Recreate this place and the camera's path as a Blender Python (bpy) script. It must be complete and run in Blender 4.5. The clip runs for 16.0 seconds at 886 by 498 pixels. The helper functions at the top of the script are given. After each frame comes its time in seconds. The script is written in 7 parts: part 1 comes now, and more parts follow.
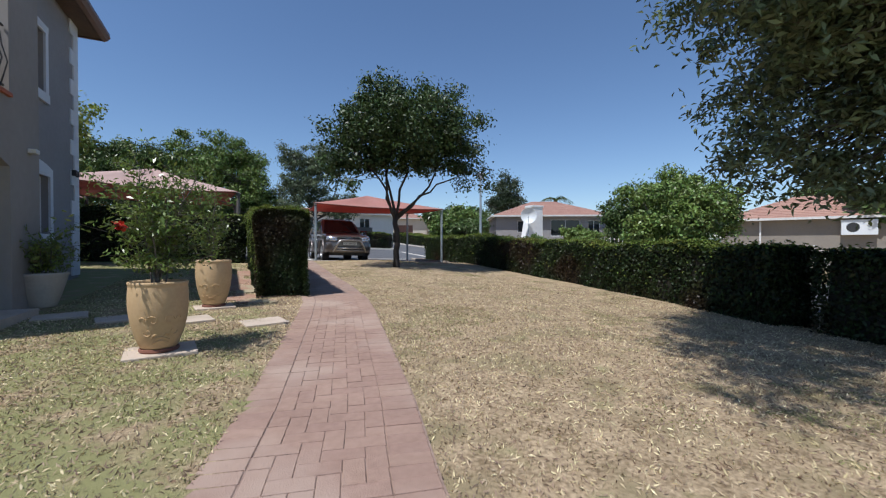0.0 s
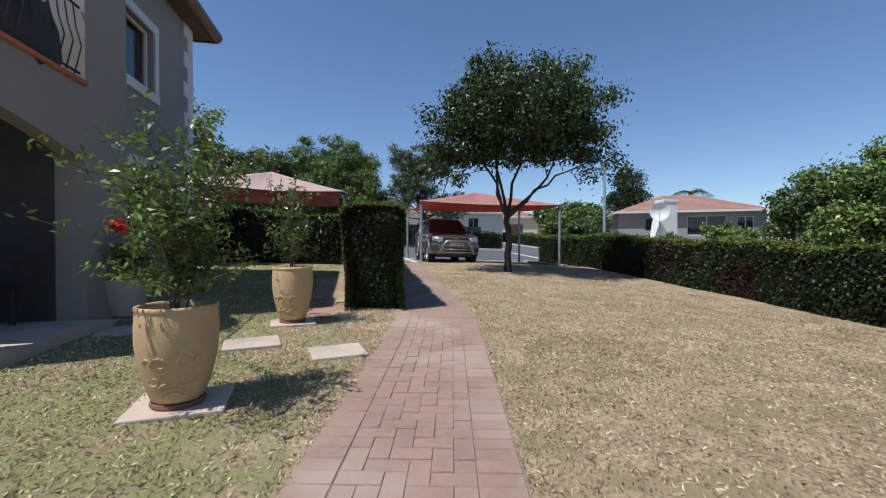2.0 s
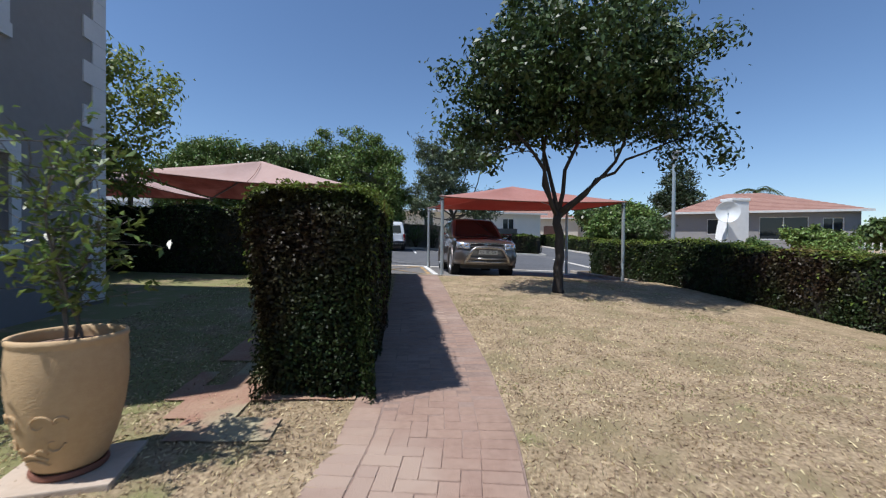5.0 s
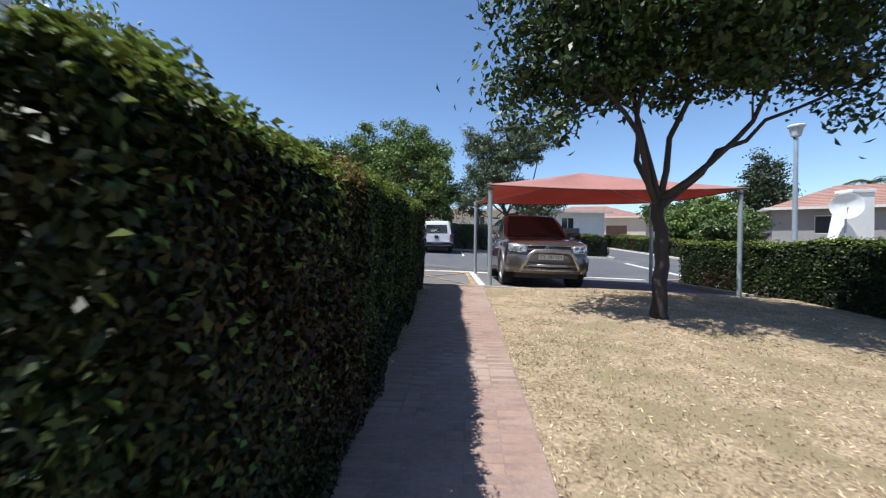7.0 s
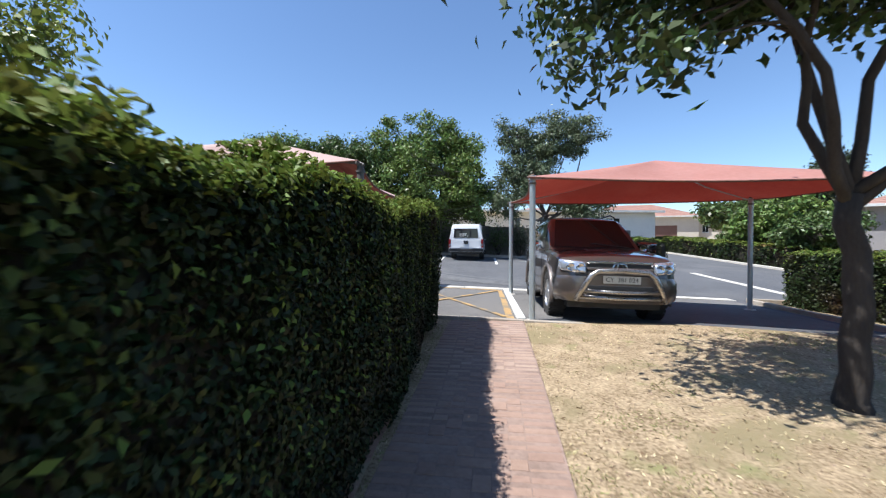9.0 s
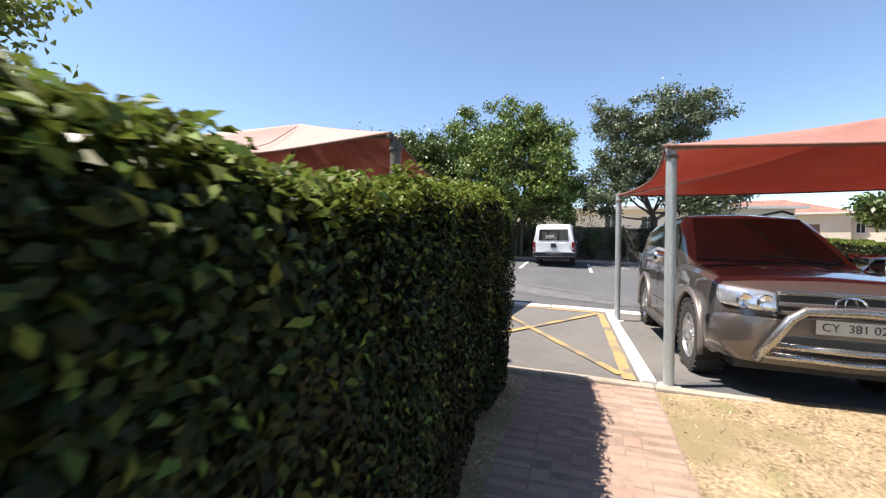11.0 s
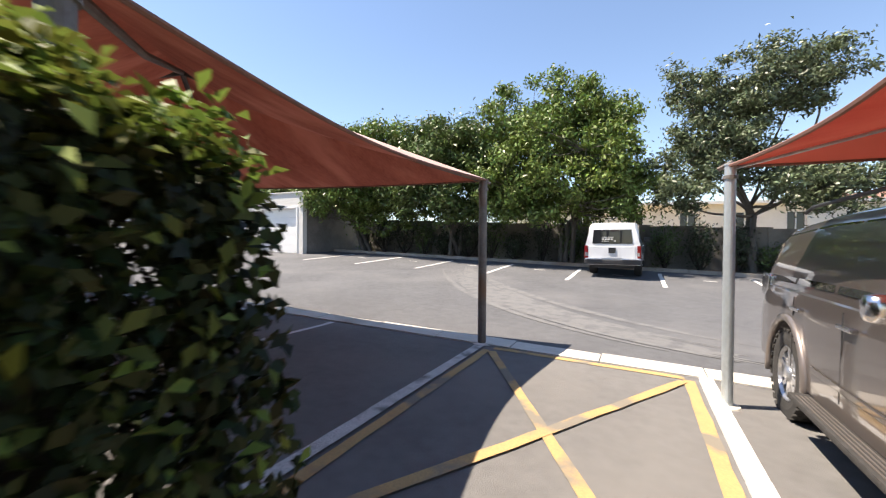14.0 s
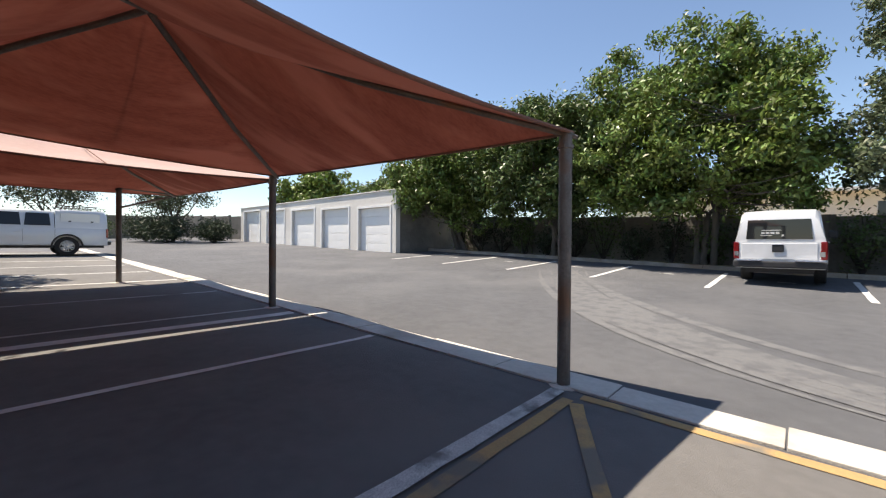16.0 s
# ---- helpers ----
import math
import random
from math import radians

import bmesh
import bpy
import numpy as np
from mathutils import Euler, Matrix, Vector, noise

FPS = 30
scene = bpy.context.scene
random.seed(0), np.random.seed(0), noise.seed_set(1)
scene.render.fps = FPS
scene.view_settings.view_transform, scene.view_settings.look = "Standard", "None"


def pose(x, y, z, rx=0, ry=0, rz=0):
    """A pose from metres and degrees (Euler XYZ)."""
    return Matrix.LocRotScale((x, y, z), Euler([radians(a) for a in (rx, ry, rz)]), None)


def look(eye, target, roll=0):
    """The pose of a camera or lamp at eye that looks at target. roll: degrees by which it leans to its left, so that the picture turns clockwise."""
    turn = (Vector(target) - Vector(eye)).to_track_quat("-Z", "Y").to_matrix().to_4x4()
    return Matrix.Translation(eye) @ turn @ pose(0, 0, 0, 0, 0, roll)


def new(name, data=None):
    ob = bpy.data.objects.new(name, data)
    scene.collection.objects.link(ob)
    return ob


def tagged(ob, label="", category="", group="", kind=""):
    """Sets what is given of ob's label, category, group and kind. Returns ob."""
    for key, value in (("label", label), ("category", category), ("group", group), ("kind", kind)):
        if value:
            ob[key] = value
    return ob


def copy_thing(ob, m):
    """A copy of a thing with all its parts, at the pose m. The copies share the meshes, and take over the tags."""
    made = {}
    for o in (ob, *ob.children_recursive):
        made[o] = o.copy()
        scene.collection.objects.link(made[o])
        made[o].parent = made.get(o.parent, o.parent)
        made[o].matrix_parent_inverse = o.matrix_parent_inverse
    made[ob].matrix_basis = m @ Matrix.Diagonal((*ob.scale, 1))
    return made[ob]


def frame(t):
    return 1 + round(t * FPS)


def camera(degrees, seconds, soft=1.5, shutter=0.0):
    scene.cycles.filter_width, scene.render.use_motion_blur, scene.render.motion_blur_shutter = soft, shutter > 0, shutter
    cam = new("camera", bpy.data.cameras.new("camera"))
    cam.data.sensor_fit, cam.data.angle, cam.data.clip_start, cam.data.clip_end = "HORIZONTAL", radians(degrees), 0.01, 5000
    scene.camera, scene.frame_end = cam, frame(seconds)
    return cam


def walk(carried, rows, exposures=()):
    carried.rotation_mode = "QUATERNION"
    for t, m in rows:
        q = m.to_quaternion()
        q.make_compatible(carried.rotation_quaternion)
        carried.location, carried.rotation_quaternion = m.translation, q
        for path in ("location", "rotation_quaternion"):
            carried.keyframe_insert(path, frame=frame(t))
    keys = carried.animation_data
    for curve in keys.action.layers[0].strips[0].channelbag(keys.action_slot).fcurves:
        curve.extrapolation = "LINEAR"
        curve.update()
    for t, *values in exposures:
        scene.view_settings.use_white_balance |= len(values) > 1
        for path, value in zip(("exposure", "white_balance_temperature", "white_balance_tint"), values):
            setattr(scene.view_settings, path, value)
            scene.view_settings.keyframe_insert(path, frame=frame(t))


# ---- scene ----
cam = camera(94.6, 16.0, soft=1.2, shutter=0.3)
METRES, EYE, TILT, LEAN, TURN = 17.0, 1.06, 0.0, 0.0, -26.5
ROWS = [
    (0.0, 0.0, 0.0, 0.0, -0.0, -0.63, 0.08),
    (0.5, -0.0035, 0.0194, 0.0011, 0.22, -0.72, 0.04),
    (1.0, -0.0052, 0.0435, 0.0019, 5.12, -0.68, 0.06),
    (1.5, -0.0131, 0.0703, 0.0027, 12.18, -0.63, -0.16),
    (2.0, -0.0158, 0.0968, 0.0034, 15.15, -0.7, -0.03),
    (2.5, -0.0208, 0.126, 0.0017, 17.01, -0.72, -0.25),
    (3.0, -0.0267, 0.1541, 0.0062, 18.0, -0.67, -0.17),
    (3.5, -0.0293, 0.1862, 0.0068, 18.26, -0.69, -0.13),
    (4.0, -0.0377, 0.2165, 0.0094, 18.96, -0.63, -0.31),
    (6.5, -0.0835, 0.3831, 0.0158, 24.23, -0.58, -0.47),
    (7.0, -0.0968, 0.4166, 0.0155, 27.34, -0.5, -0.49),
    (7.5, -0.11, 0.4478, 0.0188, 28.97, -0.47, -0.48),
    (8.0, -0.1234, 0.4843, 0.0195, 30.26, -0.47, -0.51),
    (8.5, -0.1353, 0.515, 0.0242, 31.23, -0.41, -0.33),
    (9.0, -0.1535, 0.5476, 0.0304, 32.1, -0.39, -0.16),
    (9.5, -0.176, 0.5744, 0.0289, 37.56, -0.33, -0.34),
    (12.0, -0.2438, 0.7162, 0.0435, 46.06, -0.52, -0.58),
    (12.5, -0.2595, 0.7460, 0.0434, 48.27, -0.53, -0.6),
    (13.0, -0.2707, 0.7720, 0.0457, 48.99, -0.65, -0.47),
    (13.5, -0.2825, 0.7978, 0.0476, 50.42, -0.55, -0.49),
    (14.0, -0.2977, 0.8259, 0.0479, 51.98, -0.55, -0.47),
    (14.5, -0.3135, 0.8472, 0.0492, 56.36, -0.42, -0.55),
    (15.0, -0.3306, 0.8633, 0.0483, 60.46, -0.33, -0.49),
    (15.5, -0.3426, 0.8857, 0.0431, 64.65, -0.31, -0.45),
    (16.0, -0.3639, 0.9127, 0.0414, 67.57, -0.46, -0.4),
]
walk(cam, [(t, pose(0, 0, EYE, TILT, LEAN, TURN) @ pose(METRES * x, METRES * y, METRES * z, 90 + pitch, roll, yaw)) for t, x, y, z, yaw, pitch, roll in ROWS],
     [(0.0, 0.05, 5850, 11), (4.0, 0.05, 5850, 11), (6.5, 0.45, 5900, 11), (9.0, 0.76, 5900, 10), (9.7, 0.76, 6000, 10), (12.0, 1.32, 7200, 14), (14.5, 1.27, 7200, 13.5), (16.0, 0.88, 7150, 12.5)])

# ---------------------------------------------------------------- light
SUN_EL, SUN_AZ = 63.0, (-0.912, -0.41)          # height of the sun and the way towards it on the plan
world = bpy.data.worlds.new("world")
scene.world = world
world.use_nodes = True
wn = world.node_tree
sky = wn.nodes.new("ShaderNodeTexSky")
sky.sky_type, sky.sun_disc = "NISHITA", False
sky.sun_elevation = radians(SUN_EL)
sky.sun_rotation = math.atan2(SUN_AZ[0], SUN_AZ[1])
sky.air_density, sky.dust_density, sky.ozone_density = 1.0, 0.1, 3.2
wn.links.new(sky.outputs[0], wn.nodes["Background"].inputs[0])
wn.nodes["Background"].inputs[1].default_value = 0.107
sun_data = bpy.data.lights.new("sun", "SUN")
sun_data.energy, sun_data.angle, sun_data.color = 4.9, radians(0.5), (1.0, 0.945, 0.85)
sun = new("sun", sun_data)
_h = math.cos(radians(SUN_EL))
sun.matrix_world = look((SUN_AZ[0] * _h * 60, SUN_AZ[1] * _h * 60, math.sin(radians(SUN_EL)) * 60), (0, 0, 0))

# ---------------------------------------------------------------- materials
M = {}


def mat(name, a, b=None, scale=4.0, rough=0.8, metal=0.0, bump=0.0, bscale=60.0, big=0.6, spec=0.5, isl=0.0, obj=0.0, c=None, cpos=0.6, trans=0.0, coat=0.0, stretch=(1, 1, 1), rvar=0.08):
    """A procedural surface: colour a to b by noise at two scales, c where a third noise is high, bump from fine noise."""
    m = bpy.data.materials.new(name)
    m.use_nodes = True
    nt = m.node_tree
    N, L = nt.nodes, nt.links
    p = N["Principled BSDF"]
    b = b or tuple(v * 0.8 for v in a)
    geo = N.new("ShaderNodeNewGeometry")
    mp = N.new("ShaderNodeMapping")
    mp.inputs["Scale"].default_value = stretch
    L.new(geo.outputs["Position"], mp.inputs["Vector"])
    n1 = N.new("ShaderNodeTexNoise")
    n1.inputs["Scale"].default_value, n1.inputs["Detail"].default_value = scale, 6
    n2 = N.new("ShaderNodeTexNoise")
    n2.inputs["Scale"].default_value, n2.inputs["Detail"].default_value = scale * 9, 5
    for n in (n1, n2):
        L.new(mp.outputs[0], n.inputs["Vector"])
    mx = N.new("ShaderNodeMix")
    mx.data_type = "FLOAT"
    mx.inputs[0].default_value = 1 - big
    L.new(n1.outputs[0], mx.inputs[2])
    L.new(n2.outputs[0], mx.inputs[3])
    ramp = N.new("ShaderNodeValToRGB")
    ramp.color_ramp.elements[0].position, ramp.color_ramp.elements[1].position = 0.36, 0.64
    ramp.color_ramp.elements[0].color, ramp.color_ramp.elements[1].color = (*a, 1), (*b, 1)
    L.new(mx.outputs[0], ramp.inputs[0])
    col = ramp.outputs[0]
    if c:
        n3 = N.new("ShaderNodeTexNoise")
        n3.inputs["Scale"].default_value, n3.inputs["Detail"].default_value = scale * 0.37, 4
        L.new(mp.outputs[0], n3.inputs["Vector"])
        r3 = N.new("ShaderNodeValToRGB")
        r3.color_ramp.elements[0].position, r3.color_ramp.elements[1].position = cpos - 0.06, cpos + 0.06
        L.new(n3.outputs[0], r3.inputs[0])
        m3 = N.new("ShaderNodeMix")
        m3.data_type = "RGBA"
        L.new(r3.outputs[0], m3.inputs[0])
        L.new(col, m3.inputs[6])
        m3.inputs[7].default_value = (*c, 1)
        col = m3.outputs[2]
    for amount, src in ((isl, geo.outputs["Random Per Island"]), (obj, None)):
        if amount:
            if src is None:
                src = N.new("ShaderNodeObjectInfo").outputs["Random"]
            hs = N.new("ShaderNodeHueSaturation")
            mr = N.new("ShaderNodeMapRange")
            mr.inputs[3].default_value, mr.inputs[4].default_value = 1 - amount, 1 + amount
            L.new(src, mr.inputs[0])
            L.new(mr.outputs[0], hs.inputs["Value"])
            mh = N.new("ShaderNodeMapRange")
            mh.inputs[3].default_value, mh.inputs[4].default_value = 0.5 - amount * 0.06, 0.5 + amount * 0.05
            L.new(src, mh.inputs[0])
            L.new(mh.outputs[0], hs.inputs["Hue"])
            L.new(col, hs.inputs["Color"])
            col = hs.outputs[0]
    L.new(col, p.inputs["Base Color"])
    p.inputs["Metallic"].default_value = metal
    p.inputs["Specular IOR Level"].default_value = spec
    p.inputs["Coat Weight"].default_value = coat
    rr = N.new("ShaderNodeMapRange")
    rr.inputs[3].default_value, rr.inputs[4].default_value = max(rough - rvar, 0.02), min(rough + rvar, 1)
    L.new(n2.outputs[0], rr.inputs[0])
    L.new(rr.outputs[0], p.inputs["Roughness"])
    if bump:
        nb = N.new("ShaderNodeTexNoise")
        nb.inputs["Scale"].default_value, nb.inputs["Detail"].default_value = bscale, 4
        L.new(mp.outputs[0], nb.inputs["Vector"])
        bp = N.new("ShaderNodeBump")
        bp.inputs["Strength"].default_value, bp.inputs["Distance"].default_value = min(bump, 1.0), 0.01 * max(bump, 1)
        L.new(nb.outputs[0], bp.inputs["Height"])
        L.new(bp.outputs[0], p.inputs["Normal"])
    if trans:
        tr = N.new("ShaderNodeBsdfTranslucent")
        L.new(col, tr.inputs["Color"])
        ad = N.new("ShaderNodeMixShader")
        ad.inputs[0].default_value = trans
        L.new(p.outputs[0], ad.inputs[1])
        L.new(tr.outputs[0], ad.inputs[2])
        L.new(ad.outputs[0], N["Material Output"].inputs[0])
    M[name] = m
    return m


mat("lawn", (0.20, 0.145, 0.085), (0.54, 0.415, 0.27), 4.0, 0.95, bump=1.2, bscale=160, big=0.36, c=(0.29, 0.235, 0.135), cpos=0.58, spec=0.1)
_m = M["lawn"].node_tree
_N, _L = _m.nodes, _m.links
_geo = _N.new("ShaderNodeNewGeometry")
_xyz = _N.new("ShaderNodeSeparateXYZ")
_side = _N.new("ShaderNodeMapRange")
_side.inputs[1].default_value, _side.inputs[2].default_value = 1.0, -0.6
_side.inputs[3].default_value, _side.inputs[4].default_value = -0.16, 0.10
_patch = _N.new("ShaderNodeTexNoise")
_patch.inputs["Scale"].default_value, _patch.inputs["Detail"].default_value = 2.6, 8
_sum = _N.new("ShaderNodeMath")
_thr = _N.new("ShaderNodeMapRange")
_thr.inputs[1].default_value, _thr.inputs[2].default_value = 0.46, 0.60
_mix = _N.new("ShaderNodeMix")
_mix.data_type = "RGBA"
_mix.inputs[7].default_value = (0.27, 0.26, 0.12, 1)
_old = _N["Principled BSDF"].inputs["Base Color"].links[0].from_socket
_L.new(_geo.outputs["Position"], _xyz.inputs[0])
_L.new(_xyz.outputs[0], _side.inputs[0])
_L.new(_geo.outputs["Position"], _patch.inputs["Vector"])
_L.new(_patch.outputs[0], _sum.inputs[0])
_L.new(_side.outputs[0], _sum.inputs[1])
_L.new(_sum.outputs[0], _thr.inputs[0])
_L.new(_thr.outputs[0], _mix.inputs[0])
_L.new(_old, _mix.inputs[6])
_L.new(_mix.outputs[2], _N["Principled BSDF"].inputs["Base Color"])
mat("blade_dry", (0.66, 0.53, 0.36), (0.34, 0.255, 0.15), 2.3, 0.85, isl=0.6, spec=0.2, trans=0.15)
mat("blade_green", (0.23, 0.245, 0.09), (0.36, 0.315, 0.16), 1.5, 0.8, isl=0.45, spec=0.2, trans=0.2)
mat("far_ground", (0.20, 0.20, 0.10), (0.14, 0.15, 0.07), 0.2, 0.95, spec=0.15)
mat("soil", (0.16, 0.10, 0.07), (0.25, 0.17, 0.12), 6, 0.95, bump=1.0, bscale=40)
mat("red_soil", (0.30, 0.16, 0.11), (0.38, 0.25, 0.17), 5, 0.95, bump=1.0, bscale=40, c=(0.36, 0.31, 0.2), cpos=0.55)
mat("paver", (0.345, 0.232, 0.182), (0.272, 0.18, 0.139), 2.2, 0.88, bump=0.6, bscale=120, isl=0.05, obj=0.05, big=0.5, c=(0.375, 0.275, 0.22), cpos=0.54, spec=0.25)
mat("joint", (0.33, 0.235, 0.19), (0.21, 0.145, 0.115), 3, 0.95, bump=0.6)
mat("asphalt", (0.121, 0.122, 0.128), (0.091, 0.092, 0.098), 0.7, 0.88, bump=0.8, bscale=220, c=(0.14, 0.139, 0.142), cpos=0.62, spec=0.35)
mat("asphalt_worn", (0.18, 0.173, 0.167), (0.135, 0.13, 0.126), 0.9, 0.9, bump=0.8, bscale=220, spec=0.3, c=(0.19, 0.18, 0.17), cpos=0.6)
mat("scuff_faint", (0.175, 0.174, 0.172), (0.13, 0.13, 0.133), 12.0, 0.9, bump=0.5, bscale=200, spec=0.3, c=(0.12, 0.12, 0.124), cpos=0.54, big=0.3)
mat("scuff", (0.21, 0.207, 0.202), (0.14, 0.138, 0.136), 1.4, 0.9, bump=0.5, bscale=200, spec=0.3)
mat("concrete", (0.60, 0.56, 0.50), (0.48, 0.45, 0.40), 2.5, 0.9, bump=0.5, bscale=90, c=(0.34, 0.30, 0.25), cpos=0.66, isl=0.05)
mat("kerb_stone", (0.43, 0.38, 0.32), (0.30, 0.25, 0.20), 3, 0.9, bump=0.6, bscale=80, c=(0.36, 0.27, 0.2), cpos=0.6)
mat("slab", (0.55, 0.45, 0.36), (0.46, 0.37, 0.29), 3, 0.9, bump=0.4, bscale=100, c=(0.40, 0.33, 0.25), cpos=0.64)
mat("line_white", (0.72, 0.71, 0.69), (0.55, 0.54, 0.52), 4, 0.75, bump=0.3, bscale=160, c=(0.30, 0.295, 0.29), cpos=0.7)
mat("line_grey", (0.42, 0.41, 0.40), (0.30, 0.295, 0.29), 4, 0.8, bump=0.3, bscale=160, c=(0.15, 0.148, 0.145), cpos=0.62)
mat("line_yellow", (0.47, 0.30, 0.12), (0.36, 0.235, 0.11), 7, 0.8, bump=0.3, bscale=160, c=(0.19, 0.165, 0.13), cpos=0.57, big=0.3)
mat("line_worn", (0.62, 0.61, 0.58), (0.36, 0.355, 0.34), 9, 0.8, bump=0.3, bscale=160, c=(0.17, 0.165, 0.155), cpos=0.585, big=0.3)
# paler tops and redder undersides hold fading plus the lit and unlit sides
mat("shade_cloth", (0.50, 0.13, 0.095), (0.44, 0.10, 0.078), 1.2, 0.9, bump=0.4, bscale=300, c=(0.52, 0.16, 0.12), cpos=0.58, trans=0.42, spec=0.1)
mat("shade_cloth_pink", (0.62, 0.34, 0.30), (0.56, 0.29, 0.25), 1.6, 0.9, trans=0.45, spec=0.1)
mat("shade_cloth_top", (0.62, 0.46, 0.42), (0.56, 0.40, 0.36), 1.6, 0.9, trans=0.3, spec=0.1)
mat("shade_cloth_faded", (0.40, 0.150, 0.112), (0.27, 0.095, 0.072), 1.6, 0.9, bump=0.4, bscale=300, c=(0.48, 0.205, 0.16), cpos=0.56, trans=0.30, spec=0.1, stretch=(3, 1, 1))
mat("hem", (0.24, 0.12, 0.09), (0.18, 0.09, 0.07), 6, 0.9)
mat("rope", (0.45, 0.36, 0.28), None, 9, 0.9)
mat("galvanised", (0.50, 0.55, 0.57), (0.38, 0.42, 0.44), 7, 0.42, 0.55, bump=0.1, bscale=40, stretch=(1, 1, 0.3))
mat("dull_steel", (0.20, 0.18, 0.165), (0.13, 0.115, 0.105), 5, 0.6, 0.4, bump=0.1, bscale=40, c=(0.2, 0.12, 0.08), cpos=0.66)
mat("wall_grey", (0.31, 0.297, 0.30), (0.28, 0.268, 0.27), 1.1, 0.92, bump=0.35, bscale=140)
mat("wall_taupe", (0.32, 0.292, 0.268), (0.29, 0.264, 0.24), 1.1, 0.92, bump=0.35, bscale=140)
# near-black: the deep shade of the patio is in this wall colour
mat("patio_wall_shade", (0.07, 0.068, 0.068), (0.055, 0.054, 0.055), 1.1, 0.92, bump=0.3)
mat("wall_white", (0.80, 0.77, 0.70), (0.74, 0.71, 0.64), 0.9, 0.9, bump=0.2)
mat("wall_cream", (0.60, 0.55, 0.48), (0.52, 0.47, 0.40), 0.9, 0.92, bump=0.3, bscale=90)
mat("wall_garage", (0.70, 0.68, 0.645), (0.64, 0.62, 0.585), 0.7, 0.92, bump=0.3, bscale=90, c=(0.50, 0.47, 0.43), cpos=0.64)
mat("wall_tan", (0.25, 0.22, 0.185), (0.22, 0.195, 0.165), 0.9, 0.92, bump=0.3, bscale=90)
mat("precast", (0.20, 0.185, 0.165), (0.14, 0.13, 0.115), 1.4, 0.95, bump=0.6, bscale=60, c=(0.26, 0.24, 0.21), cpos=0.6)
mat("white_paint", (0.80, 0.80, 0.79), (0.73, 0.73, 0.72), 3, 0.6, bump=0.1, bscale=80)
mat("quoin_paint", (0.74, 0.75, 0.78), (0.68, 0.69, 0.72), 3, 0.8, bump=0.25, bscale=120)
mat("terracotta_paint", (0.50, 0.16, 0.09), None, 4, 0.8, bump=0.2)
mat("roof_tile", (0.38, 0.225, 0.17), (0.30, 0.165, 0.125), 1.3, 0.85, bump=0.4, bscale=60, obj=0.10, isl=0.12)
mat("soffit_wood", (0.16, 0.10, 0.07), (0.11, 0.07, 0.05), 4, 0.7)
mat("gutter_brown", (0.19, 0.11, 0.08), (0.15, 0.085, 0.06), 4, 0.5)
mat("gutter_white", (0.70, 0.69, 0.66), None, 4, 0.5)
mat("dark_room", (0.03, 0.03, 0.035), (0.05, 0.045, 0.045), 2, 0.8)
mat("curtain", (0.055, 0.06, 0.075), (0.03, 0.032, 0.04), 3, 0.9, stretch=(1, 14, 0.05), bump=0.3)
mat("pot_clay", (0.56, 0.39, 0.215), (0.49, 0.33, 0.175), 3.5, 0.8, bump=0.25, bscale=90, c=(0.56, 0.45, 0.31), cpos=0.6)
mat("pot_foot", (0.22, 0.09, 0.06), None, 7, 0.85, bump=0.4)
mat("pot_cream", (0.50, 0.46, 0.40), (0.42, 0.38, 0.33), 3.5, 0.85, bump=0.3, bscale=90)
mat("bark_dark", (0.030, 0.024, 0.020), (0.060, 0.050, 0.042), 9, 0.95, bump=1.0, bscale=45, stretch=(1, 1, 0.25))
mat("bark_grey", (0.15, 0.13, 0.11), (0.09, 0.08, 0.07), 8, 0.95, bump=1.0, bscale=45, stretch=(1, 1, 0.3))
mat("twig_green", (0.16, 0.17, 0.08), (0.12, 0.10, 0.06), 9, 0.8)
mat("leaf_tree", (0.040, 0.066, 0.020), (0.062, 0.096, 0.027), 0.9, 0.44, isl=0.4, trans=0.15, spec=0.4)
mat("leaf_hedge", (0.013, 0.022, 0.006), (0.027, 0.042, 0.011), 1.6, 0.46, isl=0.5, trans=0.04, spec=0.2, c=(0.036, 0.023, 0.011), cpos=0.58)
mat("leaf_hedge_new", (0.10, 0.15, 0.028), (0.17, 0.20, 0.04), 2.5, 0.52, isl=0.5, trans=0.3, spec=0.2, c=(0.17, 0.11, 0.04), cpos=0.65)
# near-black for the shade inside a hedge, behind its leaves
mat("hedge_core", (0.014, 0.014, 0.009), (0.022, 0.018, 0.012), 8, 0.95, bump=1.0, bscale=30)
mat("leaf_bright", (0.10, 0.158, 0.036), (0.165, 0.225, 0.05), 0.8, 0.42, isl=0.45, trans=0.15, spec=0.4)
mat("leaf_mid", (0.065, 0.105, 0.030), (0.11, 0.155, 0.042), 0.7, 0.42, isl=0.45, trans=0.14, spec=0.4)
mat("leaf_euca", (0.095, 0.125, 0.065), (0.13, 0.16, 0.085), 0.8, 0.42, isl=0.45, trans=0.12, spec=0.4)
mat("leaf_pepper", (0.15, 0.19, 0.09), (0.23, 0.27, 0.14), 0.9, 0.40, isl=0.5, trans=0.3, spec=0.45)
mat("leaf_dark", (0.025, 0.042, 0.018), (0.038, 0.058, 0.022), 0.7, 0.5, isl=0.3, trans=0.1)
mat("leaf_shrub", (0.10, 0.155, 0.036), (0.17, 0.22, 0.05), 3, 0.34, isl=0.35, trans=0.3, spec=0.5)
mat("leaf_yellow", (0.24, 0.28, 0.05), (0.17, 0.22, 0.05), 3, 0.45, isl=0.35, trans=0.35)
